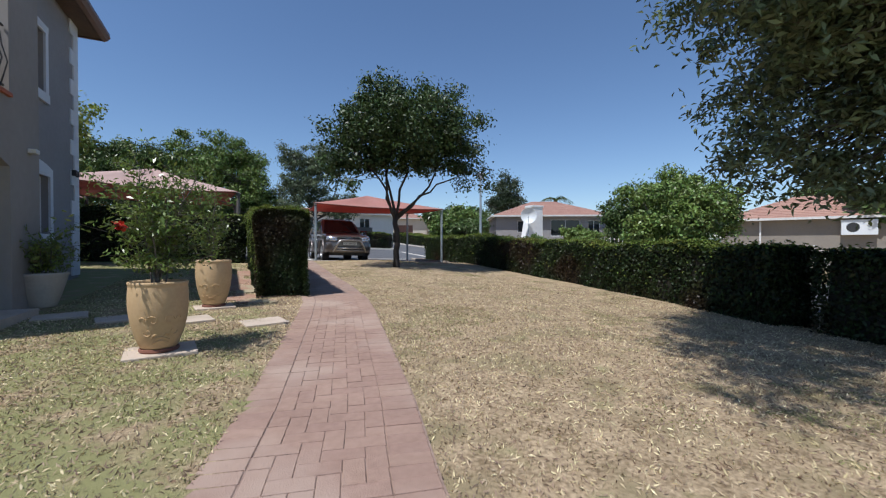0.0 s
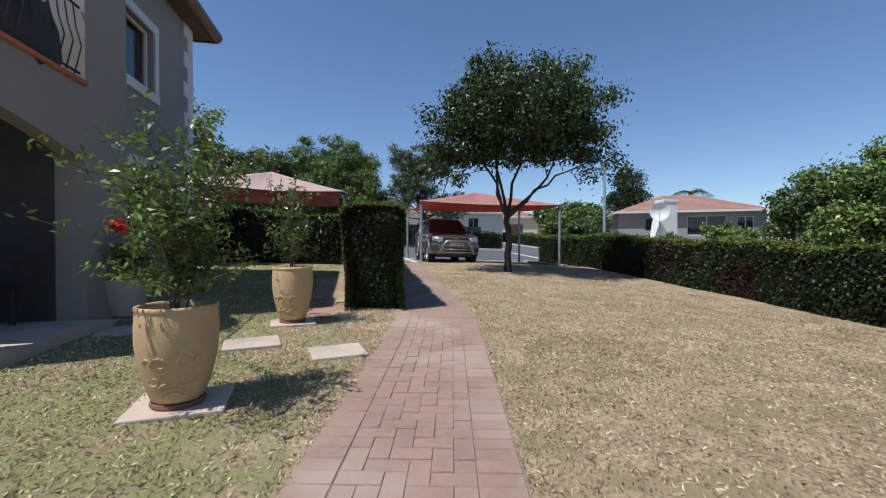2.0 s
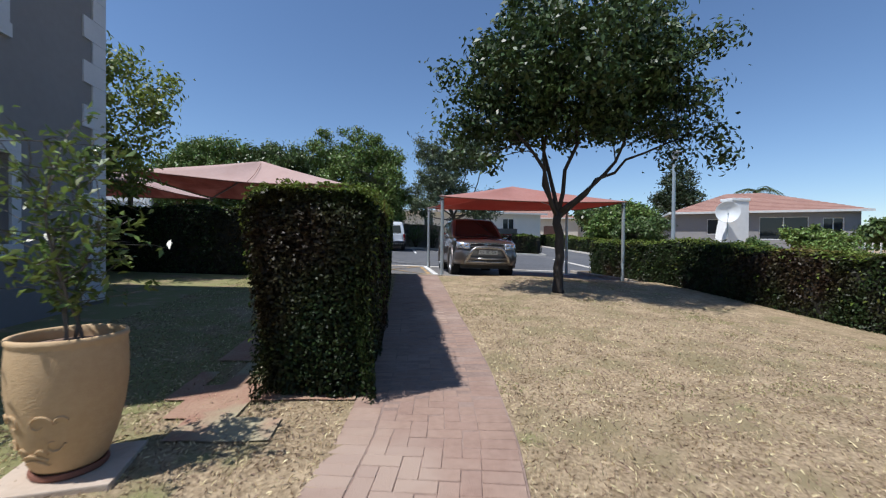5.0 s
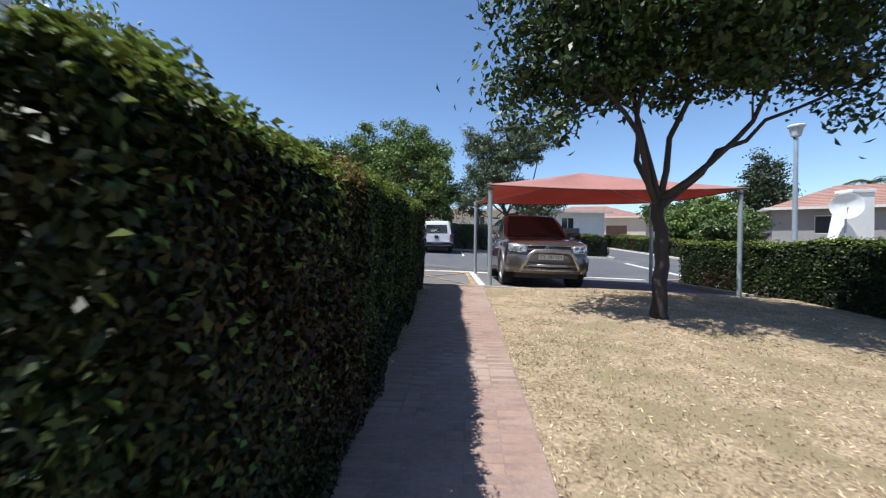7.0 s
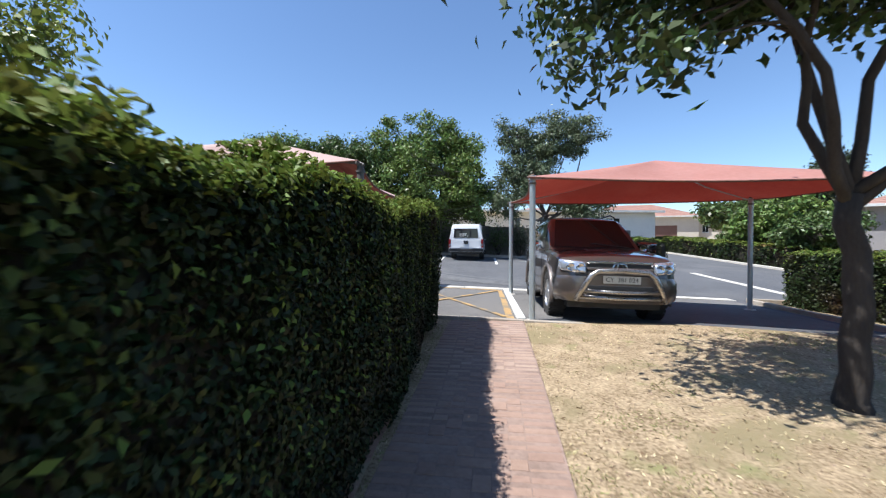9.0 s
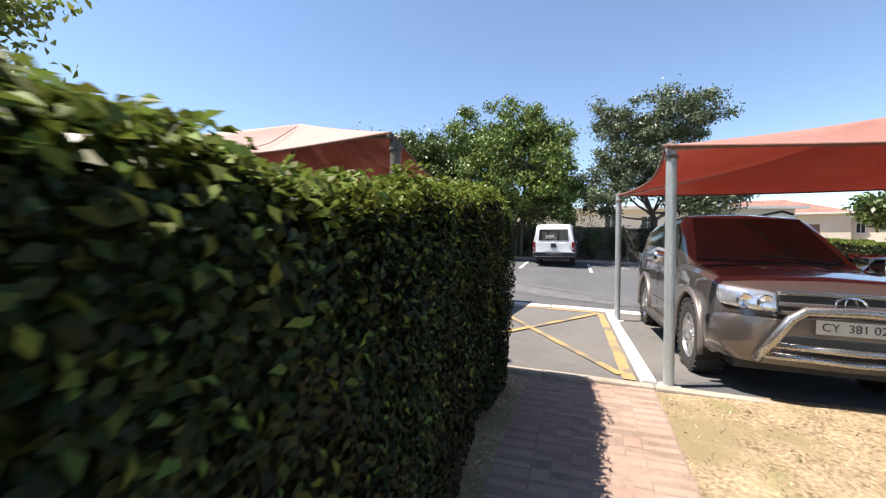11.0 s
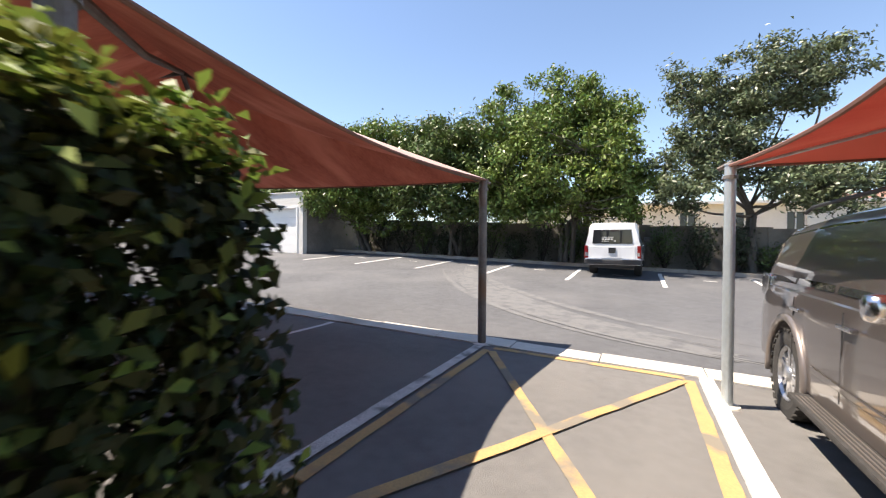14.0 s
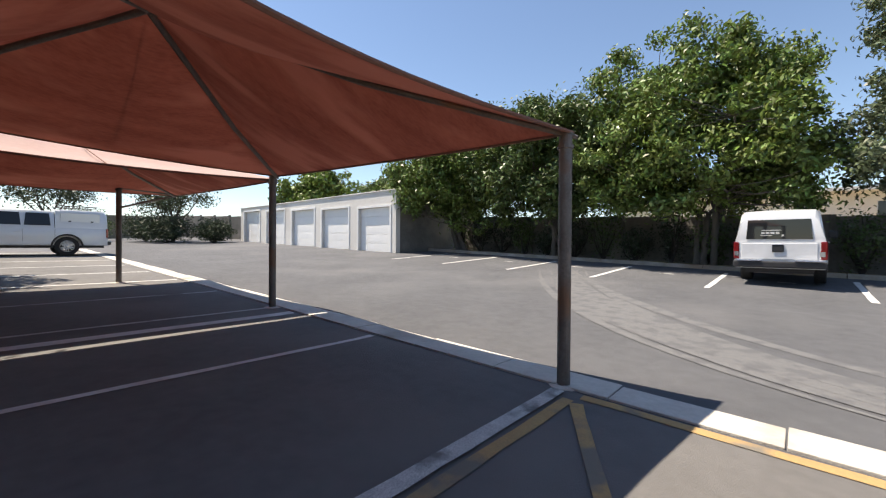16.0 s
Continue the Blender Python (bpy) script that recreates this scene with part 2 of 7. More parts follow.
mat("leaf_litter", (0.24, 0.17, 0.09), (0.16, 0.10, 0.05), 6, 0.8, isl=0.4)
mat("petal_red", (0.60, 0.035, 0.02), None, 9, 0.5, trans=0.2)
mat("petal_violet", (0.25, 0.18, 0.5), None, 9, 0.6, trans=0.3)
mat("car_paint", (0.135, 0.115, 0.106), (0.127, 0.108, 0.10), 30, 0.30, 0.65, coat=1.0, rvar=0.02)
mat("car_trim", (0.19, 0.165, 0.152), (0.18, 0.155, 0.143), 20, 0.38, 0.5, coat=0.6, rvar=0.02)
mat("car_white", (0.72, 0.73, 0.74), (0.70, 0.71, 0.72), 8, 0.3, 0.0, coat=1.0, rvar=0.02)
mat("chrome", (0.70, 0.70, 0.72), None, 5, 0.20, 1.0, rvar=0.02)
mat("brushed_bar", (0.50, 0.48, 0.46), None, 8, 0.28, 0.9)
mat("black_plastic", (0.022, 0.022, 0.024), (0.035, 0.035, 0.037), 9, 0.55, bump=0.1)
mat("rubber", (0.020, 0.019, 0.018), (0.040, 0.037, 0.034), 9, 0.85, bump=0.3)
mat("alloy", (0.55, 0.55, 0.56), (0.45, 0.45, 0.46), 9, 0.3, 0.85)
mat("tail_red", (0.22, 0.012, 0.016), (0.17, 0.01, 0.012), 9, 0.15, coat=1.0)
mat("lamp_shell", (0.62, 0.66, 0.72), (0.5, 0.53, 0.58), 30, 0.12, 0.7, coat=1.0)
mat("plate_face", (0.75, 0.75, 0.70), None, 9, 0.5)
mat("plate_ink", (0.05, 0.06, 0.05), None, 9, 0.6)
mat("sheet_metal_white", (0.72, 0.74, 0.75), (0.64, 0.66, 0.67), 2, 0.45)
mat("door_white", (0.84, 0.84, 0.83), (0.80, 0.80, 0.79), 2, 0.5, obj=0.03)
mat("door_brown", (0.19, 0.10, 0.08), (0.15, 0.08, 0.06), 2, 0.6)
mat("hills", (0.11, 0.14, 0.13), (0.09, 0.12, 0.10), 0.02, 1.0, spec=0.0)


def glass(name, tint, rough=0.03, alpha=0.0):
    m = bpy.data.materials.new(name)
    m.use_nodes = True
    N, L = m.node_tree.nodes, m.node_tree.links
    p = N["Principled BSDF"]
    p.inputs["Base Color"].default_value = (*tint, 1)
    p.inputs["Roughness"].default_value = rough
    p.inputs["Transmission Weight"].default_value = alpha
    p.inputs["Coat Weight"].default_value = 0.0
    p.inputs["IOR"].default_value = 1.5
    M[name] = m


glass("car_glass", (0.02, 0.022, 0.024), 0.03)
glass("window_glass", (0.45, 0.47, 0.5), 0.02, 1.0)
glass("far_glass", (0.03, 0.035, 0.04), 0.06)
glass("headlamp_glass", (0.95, 0.95, 0.97), 0.03, 1.0)

# ---------------------------------------------------------------- mesh helpers


def obj_of(name, me, material, parent=None, label="", smooth=False):
    me.materials.append(M[material])
    if smooth:
        me.polygons.foreach_set("use_smooth", [True] * len(me.polygons))
    ob = new(name, me)
    if parent is not None:
        ob.parent = parent
    if label:
        ob["label"] = label
    return ob


def part(name, bm, material, parent=None, label="", smooth=False):
    me = bpy.data.meshes.new(name)
    bm.to_mesh(me)
    bm.free()
    return obj_of(name, me, material, parent, label, smooth)


def mesh(name, verts, faces, material, parent=None, label="", smooth=False):
    me = bpy.data.meshes.new(name)
    me.from_pydata([tuple(map(float, v)) for v in verts], [], faces)
    me.update()
    return obj_of(name, me, material, parent, label, smooth)


def empty(name, m, label, category, group=""):
    e = new(name)
    e.empty_display_size = 0.2
    e.matrix_basis = m
    return tagged(e, label, category, group)


def box(bm, x0, x1, y0, y1, z0, z1, bevel=0.0, m=None):
    r = bmesh.ops.create_cube(bm, size=1.0)
    vs = r["verts"]
    for v in vs:
        v.co = Vector((x0 + (v.co.x + 0.5) * (x1 - x0), y0 + (v.co.y + 0.5) * (y1 - y0), z0 + (v.co.z + 0.5) * (z1 - z0)))
    if m is not None:
        bmesh.ops.transform(bm, matrix=m, verts=vs)
    if bevel:
        es = list({e for v in vs for e in v.link_edges})
        bmesh.ops.bevel(bm, geom=es, offset=bevel, segments=2, affect="EDGES", profile=0.6)
    return bm


def boxes(*many, bevel=0.0):
    bm = bmesh.new()
    for b in many:
        box(bm, *b, bevel=bevel)
    return bm


def tube(bm, points, radii, sides=8, caps=True):
    """A tube through points with a radius at each."""
    pts = [Vector(p) for p in points]
    if not hasattr(radii, "__len__"):
        radii = [radii] * len(pts)
    rings, up = [], None
    for i, p in enumerate(pts):
        d = (pts[min(i + 1, len(pts) - 1)] - pts[max(i - 1, 0)]).normalized()
        if up is None:
            up = d.orthogonal().normalized()
        up = (up - d * up.dot(d)).normalized() if (up - d * up.dot(d)).length > 1e-4 else d.orthogonal().normalized()
        side = d.cross(up)
        rings.append([bm.verts.new(p + radii[i] * (math.cos(a) * up + math.sin(a) * side)) for a in [2 * math.pi * k / sides for k in range(sides)]])
    for a, b in zip(rings, rings[1:]):
        for k in range(sides):
            bm.faces.new((a[k], a[(k + 1) % sides], b[(k + 1) % sides], b[k]))
    if caps:
        bm.faces.new(rings[0][::-1])
        bm.faces.new(rings[-1])
    return bm


def lathe(bm, profile, segs=32, centre=(0, 0, 0), axis="z"):
    """Turns a profile of (radius, height) round an axis."""
    rings = []
    for r, h in profile:
        ring = []
        for k in range(segs):
            a = 2 * math.pi * k / segs
            c, s = r * math.cos(a), r * math.sin(a)
            co = {"z": (c, s, h), "x": (h, c, s), "y": (c, h, s)}[axis]
            ring.append(bm.verts.new(Vector(co) + Vector(centre)))
        rings.append(ring)
    for a, b in zip(rings, rings[1:]):
        for k in range(segs):
            bm.faces.new((a[k], a[(k + 1) % segs], b[(k + 1) % segs], b[k]))
    return bm


def sheet(name, xs, ys, height, material, lift=0.0, parent=None, keep=None):
    """A sheet over a grid of xs, ys that follows a height."""
    xs, ys = list(xs), list(ys)
    verts = [(x, y, height(x, y) + lift) for y in ys for x in xs]
    n = len(xs)
    faces = [(j * n + i, j * n + i + 1, (j + 1) * n + i + 1, (j + 1) * n + i) for j in range(len(ys) - 1) for i in range(n - 1)
             if keep is None or keep((xs[i] + xs[i + 1]) / 2, (ys[j] + ys[j + 1]) / 2)]
    return mesh(name, verts, faces, material, parent, smooth=True)


def leaf_mesh(name, pos, nor, size, material, parent=None, rng=None, slim=0.5, fold=0.25, label=""):
    """Many small folded leaves in one mesh: each at pos, facing about nor."""
    rng = rng or np.random.default_rng(1)
    n = len(pos)
    size = np.broadcast_to(size, n)[:, None] * (0.7 + 0.6 * rng.random((n, 1)))
    nor = nor / (np.linalg.norm(nor, axis=1, keepdims=True) + 1e-9)
    t = rng.normal(size=(n, 3))
    t -= nor * (t * nor).sum(1, keepdims=True)
    t /= np.linalg.norm(t, axis=1, keepdims=True) + 1e-9
    s = np.cross(nor, t)
    a = pos - t * size * 0.5
    b = pos + t * size * 0.5 - nor * size * 0.15
    c = pos + s * size * slim * 0.5 + nor * size * fold * 0.3
    d = pos - s * size * slim * 0.5 + nor * size * fold * 0.3
    verts = np.stack([a, d, b, c], 1).reshape(-1, 3)
    me = bpy.data.meshes.new(name)
    me.vertices.add(4 * n)
    me.vertices.foreach_set("co", verts.astype(np.float32).ravel())
    me.loops.add(4 * n)
    me.loops.foreach_set("vertex_index", np.arange(4 * n, dtype=np.int32))
    me.polygons.add(n)
    me.polygons.foreach_set("loop_start", np.arange(0, 4 * n, 4, dtype=np.int32))
    me.update(calc_edges=True)
    return obj_of(name, me, material, parent, label)


# ---------------------------------------------------------------- lie of the land
KERB_Y = 15.72


def lawn_rise(y):
    return float(np.interp(y, [-6, 3, 8, 11, 15.7], [-0.15, 0, 0.1, 0.2, 0.46]))


def lot_z(x, y):
    return 0.45 + 0.035 * (2.5 - max(min(x, 30), -40)) + 0.05 * max(0, min(y, 45) - 19.8)


PATH = [(-2.2, -9.0), (-1.2, -5.0), (-0.3, -1.0), (0.28, 1.8), (0.54, 2.75), (1.02, 4.9), (1.27, 6.0), (1.50, 7.2), (1.63, 8.5), (1.70, 10.0), (1.80, 13.0), (1.86, 15.66)]
PATH_W = 1.10


def path_centre(y):
    return float(np.interp(y, [p[1] for p in PATH], [p[0] for p in PATH]))


def lawn_z(x, y):
    dx = x - path_centre(y)
    near = min(max((y - 13.2) / 2.5, 0), 1)
    if dx > 0:
        return lawn_rise(y) - 0.05 * max(min(dx, 9) - 2.8, 0)
    return lawn_rise(y) - (0.03 * (1 - near) + 0.035 * near) * max(dx, -12)


def ground_z(x, y):
    if y > KERB_Y:
        return lot_z(x, y)
    return lawn_z(x, y)

# ---------------------------------------------------------------- ground, lot, road


def in_asphalt(x, y):
    return (KERB_Y < y < 31.0 and -42 < x < 8.0) or (19.85 < y < 31.0 and -42 < x < 15.6) or (10.2 < x < 15.6 and -60 < y < 62)


def bed_z(x, y):
    base = ground_z(x, y)
    if x > 9.6 and y <= KERB_Y + 4:
        k = min((x - 9.6) / 0.6, 1)
        base = base * (1 - k) + k * min(base, lot_z(x, KERB_Y) - 0.02 * (KERB_Y - y))
    return base


def road_z(x, y):
    return bed_z(x, y)


def span(*stops):
    out = []
    for a, b, step in stops:
        out += list(np.arange(a, b - 1e-6, step))
    return out + [stops[-1][1]]


gx = span((-900, -60, 210), (-60, -12, 4), (-12, -4, 0.5), (-4, 4, 0.25), (4, 10, 0.5), (10, 16, 0.4), (16, 60, 4), (60, 900, 210))
gy = span((-900, -60, 210), (-60, -10, 5), (-10, -2, 0.5), (-2, 15.5, 0.25), (15.5, 16, 0.11), (16, 20, 0.5), (20, 33, 1), (33, 65, 4), (65, 900, 167))
ground = sheet("ground", gx, gy, lambda x, y: bed_z(x, y) - (0.06 if in_asphalt(x, y) else 0), "lawn")
tagged(ground, "dry straw-coloured lawn with greener patches", "lawn", kind="structure")

road = sheet("road", span((-42, 8.0, 1.5152), (8.0, 10.2, 0.7334), (10.2, 15.6, 0.9)), span((-60, KERB_Y, 3.786), (KERB_Y, 19.85, 0.826), (19.85, 31.0, 0.93), (31.0, 62, 3.1)),
             road_z, "asphalt", 0.0, keep=in_asphalt)
tagged(road, "grey asphalt parking lot and lane", "asphalt", kind="structure")

worn = sheet("pavement", span((-24, -0.0, 0.8), (0.0, 2.35, 0.47), (2.35, 7.8, 1.09)), span((KERB_Y, 19.93, 0.42)), lot_z, "asphalt_worn", 0.006)
tagged(worn, "worn asphalt of the covered parking bays", "pavement", kind="structure")


def strip(name, p, q, width, material, lift, label, parent=None, steps=8, edge=0.0, seed=0, height=lot_z):
    """A painted line or flat strip from p to q over the lot, with slightly ragged edges."""
    r = random.Random(seed)
    p, q = Vector((*p, 0)), Vector((*q, 0))
    d = (q - p).normalized()
    n = Vector((-d.y, d.x, 0))
    steps = max(steps, int((q - p).length / 0.25))
    vs = []
    for i in range(steps + 1):
        c = p.lerp(q, i / steps)
        for s in (-1, 1):
            v = c + n * s * (width / 2 + r.uniform(-edge, edge))
            vs.append((v.x, v.y, height(v.x, v.y) + lift))
    ob = mesh(name, vs, [(2 * i, 2 * i + 2, 2 * i + 3, 2 * i + 1) for i in range(steps)], material, parent)
    if parent is None:
        tagged(ob, label, "road marking", "painted lines", "structure")
    return ob


# bays under the shade sails
strip("painted_line", (-0.12, KERB_Y + 0.05), (-0.12, 19.85), 0.12, "line_worn", 0.028, "worn white line beside the hatched box", edge=0.004, seed=1)
for k, (x, w, m_) in enumerate([(-2.6, 0.085, "line_white"), (-4.55, 0.19, "line_white"), (-5.15, 0.08, "line_worn"), (-7.5, 0.08, "line_worn"), (-10.0, 0.10, "line_white"), (-12.4, 0.10, "line_white"), (-14.9, 0.10, "line_white"), (-17.4, 0.10, "line_white"), (-19.8, 0.1, "line_white"), (-22.4, 0.1, "line_white")]):
    strip("painted_line", (x, KERB_Y + 0.1), (x, 19.9), w, m_, 0.012, "painted parking bay line", edge=0.006, seed=k + 2)
# hatched box: border and cross
YB = dict(width=0.095, material="line_yellow", lift=0.016, label="worn yellow line of a no-parking box", edge=0.006)
strip("painted_line", (2.24, KERB_Y + 0.1), (2.24, 19.8), 0.11, "line_yellow", 0.016, "worn yellow border line of a no-parking box", edge=0.008, seed=20)
strip("painted_line", (0.02, KERB_Y + 0.1), (0.02, 19.75), **YB, seed=21)
strip("painted_line", (0.08, 19.86), (2.2, 19.86), **YB, seed=22)
YB["lift"] = 0.019
strip("painted_line", (0.10, 19.70), (2.18, 15.95), **YB, seed=23)
YB["lift"] = 0.022
strip("painted_line", (0.10, 15.95), (2.18, 19.72), **YB, seed=24)
# bays along the far wall
for k in range(-6, 7):
    x = -0.1 + 2.5 * k
    if x < -11.8 or x > 9:
        continue
    strip("painted_line", (x, 26.95), (x, 30.2), 0.11, "line_white", 0.006, "painted parking bay line", edge=0.008, seed=60 + k)
    strip("painted_mark", (x + 1.1, 29.0), (x + 1.45, 29.0), 0.07, "line_white", 0.006, "small painted bay mark", edge=0.01, seed=80 + k)
# pale tyre scuffs over the lane


def scuff(a, b, c, width, material, lift):
    pts = [(Vector((*a, 0)) * (1 - t) ** 2 + Vector((*b, 0)) * 2 * t * (1 - t) + Vector((*c, 0)) * t * t) for t in np.linspace(0, 1, 25)]
    vs = []
    for i, p in enumerate(pts):
        d = (pts[min(i + 1, 24)] - pts[max(i - 1, 0)]).normalized()
        w = width * (0.15 + 0.85 * math.sin(math.pi * i / 24)) * (1 + 0.15 * noise.noise((i * 0.9, a[0], 0)))
        for s_ in (-1, 1):
            v = p + Vector((-d.y, d.x, 0)) * s_ * w
            vs.append((v.x, v.y, lot_z(v.x, v.y) + lift))
    tagged(mesh("tyre_scuff", vs, [(2 * i, 2 * i + 2, 2 * i + 3, 2 * i + 1) for i in range(24)], material), "pale dusty tyre scuff across the asphalt", "stain", "tyre scuffs", "structure")


scuff((-3.6, 28.0), (-1.15, 22.1), (2.9, 21.1), 0.34, "scuff_faint", 0.0026)
for q in range(12):
    e_ = random.Random(q)
    o = e_.gauss(0, 0.30)
    scuff((-3.7 + o * 0.5 + e_.uniform(-0.5, 0.5), 28.6 - e_.uniform(0, 1.5)), (-1.15 + o, 22.05 + o * 0.9), (2.7 + e_.uniform(-0.6, 0.9), 21.1 + o * 0.8), 0.05 + 0.09 * e_.random(), "scuff_faint", 0.003 + 0.0004 * q)

# ---------------------------------------------------------------- kerbs and channels


def kerb_run(name, label, p, q, width, z_top, drop, unit, material, height, bevel=0.012):
    """Kerb stones end to end, each a piece of the run."""
    p, q = Vector((*p, 0)), Vector((*q, 0))
    n = max(1, round((q - p).length / unit))
    d = (q - p).normalized()
    root = new(name)
    tagged(root, label, "kerb", kind="structure")
    ang = math.atan2(d.y, d.x)
    L = (q - p).length / n
    bm = boxes((-L / 2 + 0.006, L / 2 - 0.006, -width / 2, width / 2, -drop, 0), bevel=bevel)
    me = None
    for i in range(n):
        c = p.lerp(q, (i + 0.5) / n)
        a, b = p.lerp(q, i / n), p.lerp(q, (i + 1) / n)
        slope = math.atan2(height(b.x, b.y) - height(a.x, a.y), L)
        if me is None:
            ob = part("kerb_stone", bm, material, root)
            me = ob.data
        else:
            ob = new("kerb_stone", me)
            ob.parent = root
        ob.matrix_basis = Matrix.Translation((c.x, c.y, height(c.x, c.y) + z_top + 0.002 * math.sin(i * 2.3))) @ Matrix.Rotation(ang, 4, "Z") @ Matrix.Rotation(-slope, 4, "Y")
    return root


flat = lot_z
kerb_run("kerb", "weathered concrete edging between lawn and parking bays", (-12, KERB_Y - 0.06), (8.2, KERB_Y - 0.06), 0.12, 0.035, 0.2, 0.95, "kerb_stone", lambda x, y: lot_z(x, 16))
kerb_run("kerb", "white-painted concrete kerb beside the parked car", (2.40, KERB_Y + 0.05), (2.40, 19.9), 0.13, 0.045, 0.1, 1.0, "line_white", lot_z)
kerb_run("channel", "pale concrete drainage channel in front of the bays", (-26, 20.17), (7.9, 20.17), 0.40, 0.010, 0.12, 1.1, "concrete", flat, 0.006)
kerb_run("channel", "pale concrete strip at the mouth of the lane", (10.1, 19.9), (10.1, 26.6), 0.22, 0.02, 0.12, 1.0, "concrete", lot_z, 0.006)
kerb_run("kerb", "concrete kerb of the grass strip by the shade sail", (8.07, KERB_Y), (8.07, 19.8), 0.13, 0.09, 0.2, 1.0, "kerb_stone", lot_z)
kerb_run("kerb", "concrete kerb of the grass strip by the shade sail", (8.1, 19.9), (10.0, 19.9), 0.13, 0.09, 0.2, 1.0, "kerb_stone", lot_z)
kerb_run("kerb", "concrete kerb along the planted bed by the wall", (-12.0, 31.0), (7.4, 31.0), 0.15, 0.12, 0.25, 1.0, "kerb_stone", lot_z)
kerb_run("kerb", "concrete kerb along the far side of the lane", (15.7, 2.0), (15.7, 60.0), 0.16, 0.10, 0.25, 2.0, "concrete", road_z)
kerb_run("kerb", "concrete kerb round the hedge island", (7.4, 29.4), (10.6, 29.4), 0.16, 0.11, 0.25, 1.0, "concrete", lot_z)
kerb_run("kerb", "concrete kerb round the hedge island", (7.4, 31.0), (7.4, 29.5), 0.16, 0.11, 0.25, 1.0, "concrete", lot_z)
kerb_run("kerb", "concrete kerb round the hedge island", (10.65, 29.45), (10.65, 36), 0.16, 0.11, 0.25, 1.0, "concrete", lot_z)
bed = sheet("bed", span((-12, 7.3, 0.6)), span((31.06, 33.0, 0.3)), lambda x, y: lot_z(x, 31) + 0.08 + 0.03 * noise.noise((x, y, 0)), "soil")
tagged(bed, "dark planted bed with leaf litter along the wall", "flower bed", kind="structure")
isl = sheet("bed", span((7.45, 10.55, 0.4)), span((29.45, 36.0, 0.6)), lambda x, y: lot_z(x, y) + 0.08, "far_ground")
tagged(isl, "grass island at the mouth of the lot", "grass", kind="structure")


# ---------------------------------------------------------------- precast wall behind the lot
def panel_wall(name, label, p, q, height, ground, bay=1.9, rows=5, material="precast"):
    p, q = Vector((*p, 0)), Vector((*q, 0))
    n = max(1, round((q - p).length / bay))
    L = (q - p).length / n
    ang = math.atan2(q.y - p.y, q.x - p.x)
    root = tagged(new(name), label, "wall", kind="structure")
    hh = height / rows
    plank = boxes((0.05, L - 0.05, -0.025, 0.025, 0.004, hh - 0.008), bevel=0.006)
    post = boxes((-0.07, 0.07, -0.07, 0.07, -0.2, height + 0.05), bevel=0.015)
    me_a = me_b = None
    for i in range(n + 1):
        c = p.lerp(q, i / n)
        z = ground(c.x, c.y)
        mm = Matrix.Translation((c.x, c.y, z)) @ Matrix.Rotation(ang, 4, "Z")
        if me_b is None:
            ob = part("wall_post", post, material, root)
            me_b = ob.data
        else:
            ob = new("wall_post", me_b)
            ob.parent = root
        ob.matrix_basis = mm
        if i < n:
            oc = part("wall_core", boxes((0.0, L, -0.012, 0.012, -0.1, height - 0.02)), material, root)
            oc.matrix_basis = mm
        for r in range(rows if i < n else 0):
            if me_a is None:
                ob = part("wall_panel", plank, material, root)
                me_a = ob.data
            else:
                ob = new("wall_panel", me_a)
                ob.parent = root
            ob.matrix_basis = mm @ Matrix.Translation((0, 0, r * hh))
    return root


panel_wall("wall_north", "grey precast concrete panel wall behind the parking bays", (-11.2, 32.6), (9.7, 32.6), 1.65, lambda x, y: lot_z(x, 31))
panel_wall("wall_west", "grey precast concrete panel wall at the end of the lot", (-27.0, 31.2), (-44, 27.5), 2.0, lambda x, y: lot_z(x, 27) - 0.02, rows=6)
panel_wall("wall_west", "grey precast concrete panel wall at the end of the lot", (-44, 27.5), (-46, 12), 2.0, lambda x, y: lot_z(x, 27) - 0.02, rows=6)

# ---------------------------------------------------------------- wall with openings


def wall_x(name, x0, x1, y0, y1, z0, z1, holes, material, parent=None, axis="x"):
    """A wall between x0 and x1 thick, over y and z, with holes (y0, y1, z0, z1) through it."""
    us = sorted({y0, y1, *[h[0] for h in holes], *[h[1] for h in holes]})
    vs = sorted({z0, z1, *[h[2] for h in holes], *[h[3] for h in holes]})
    bm = bmesh.new()
    solid = lambda i, j: 0 <= i < len(us) - 1 and 0 <= j < len(vs) - 1 and not any(h[0] < (us[i] + us[i + 1]) / 2 < h[1] and h[2] < (vs[j] + vs[j + 1]) / 2 < h[3] for h in holes)
    P = lambda x, u, v: bm.verts.new((x, u, v) if axis == "x" else (u, x, v))
    for i in range(len(us) - 1):
        for j in range(len(vs) - 1):
            if not solid(i, j):
                continue
            a, b, c, d = us[i], us[i + 1], vs[j], vs[j + 1]
            bm.faces.new([P(x1, a, c), P(x1, b, c), P(x1, b, d), P(x1, a, d)])
            bm.faces.new([P(x0, a, c), P(x0, a, d), P(x0, b, d), P(x0, b, c)])
            if not solid(i - 1, j):
                bm.faces.new([P(x0, a, c), P(x1, a, c), P(x1, a, d), P(x0, a, d)])
            if not solid(i + 1, j):
                bm.faces.new([P(x0, b, c), P(x0, b, d), P(x1, b, d), P(x1, b, c)])
            if not solid(i, j - 1):
                bm.faces.new([P(x0, a, c), P(x0, b, c), P(x1, b, c), P(x1, a, c)])
            if not solid(i, j + 1):
                bm.faces.new([P(x0, a, d), P(x1, a, d), P(x1, b, d), P(x0, b, d)])
    bmesh.ops.remove_doubles(bm, verts=bm.verts, dist=1e-4)
    bmesh.ops.recalc_face_normals(bm, faces=bm.faces)
    return part(name, bm, material, parent)


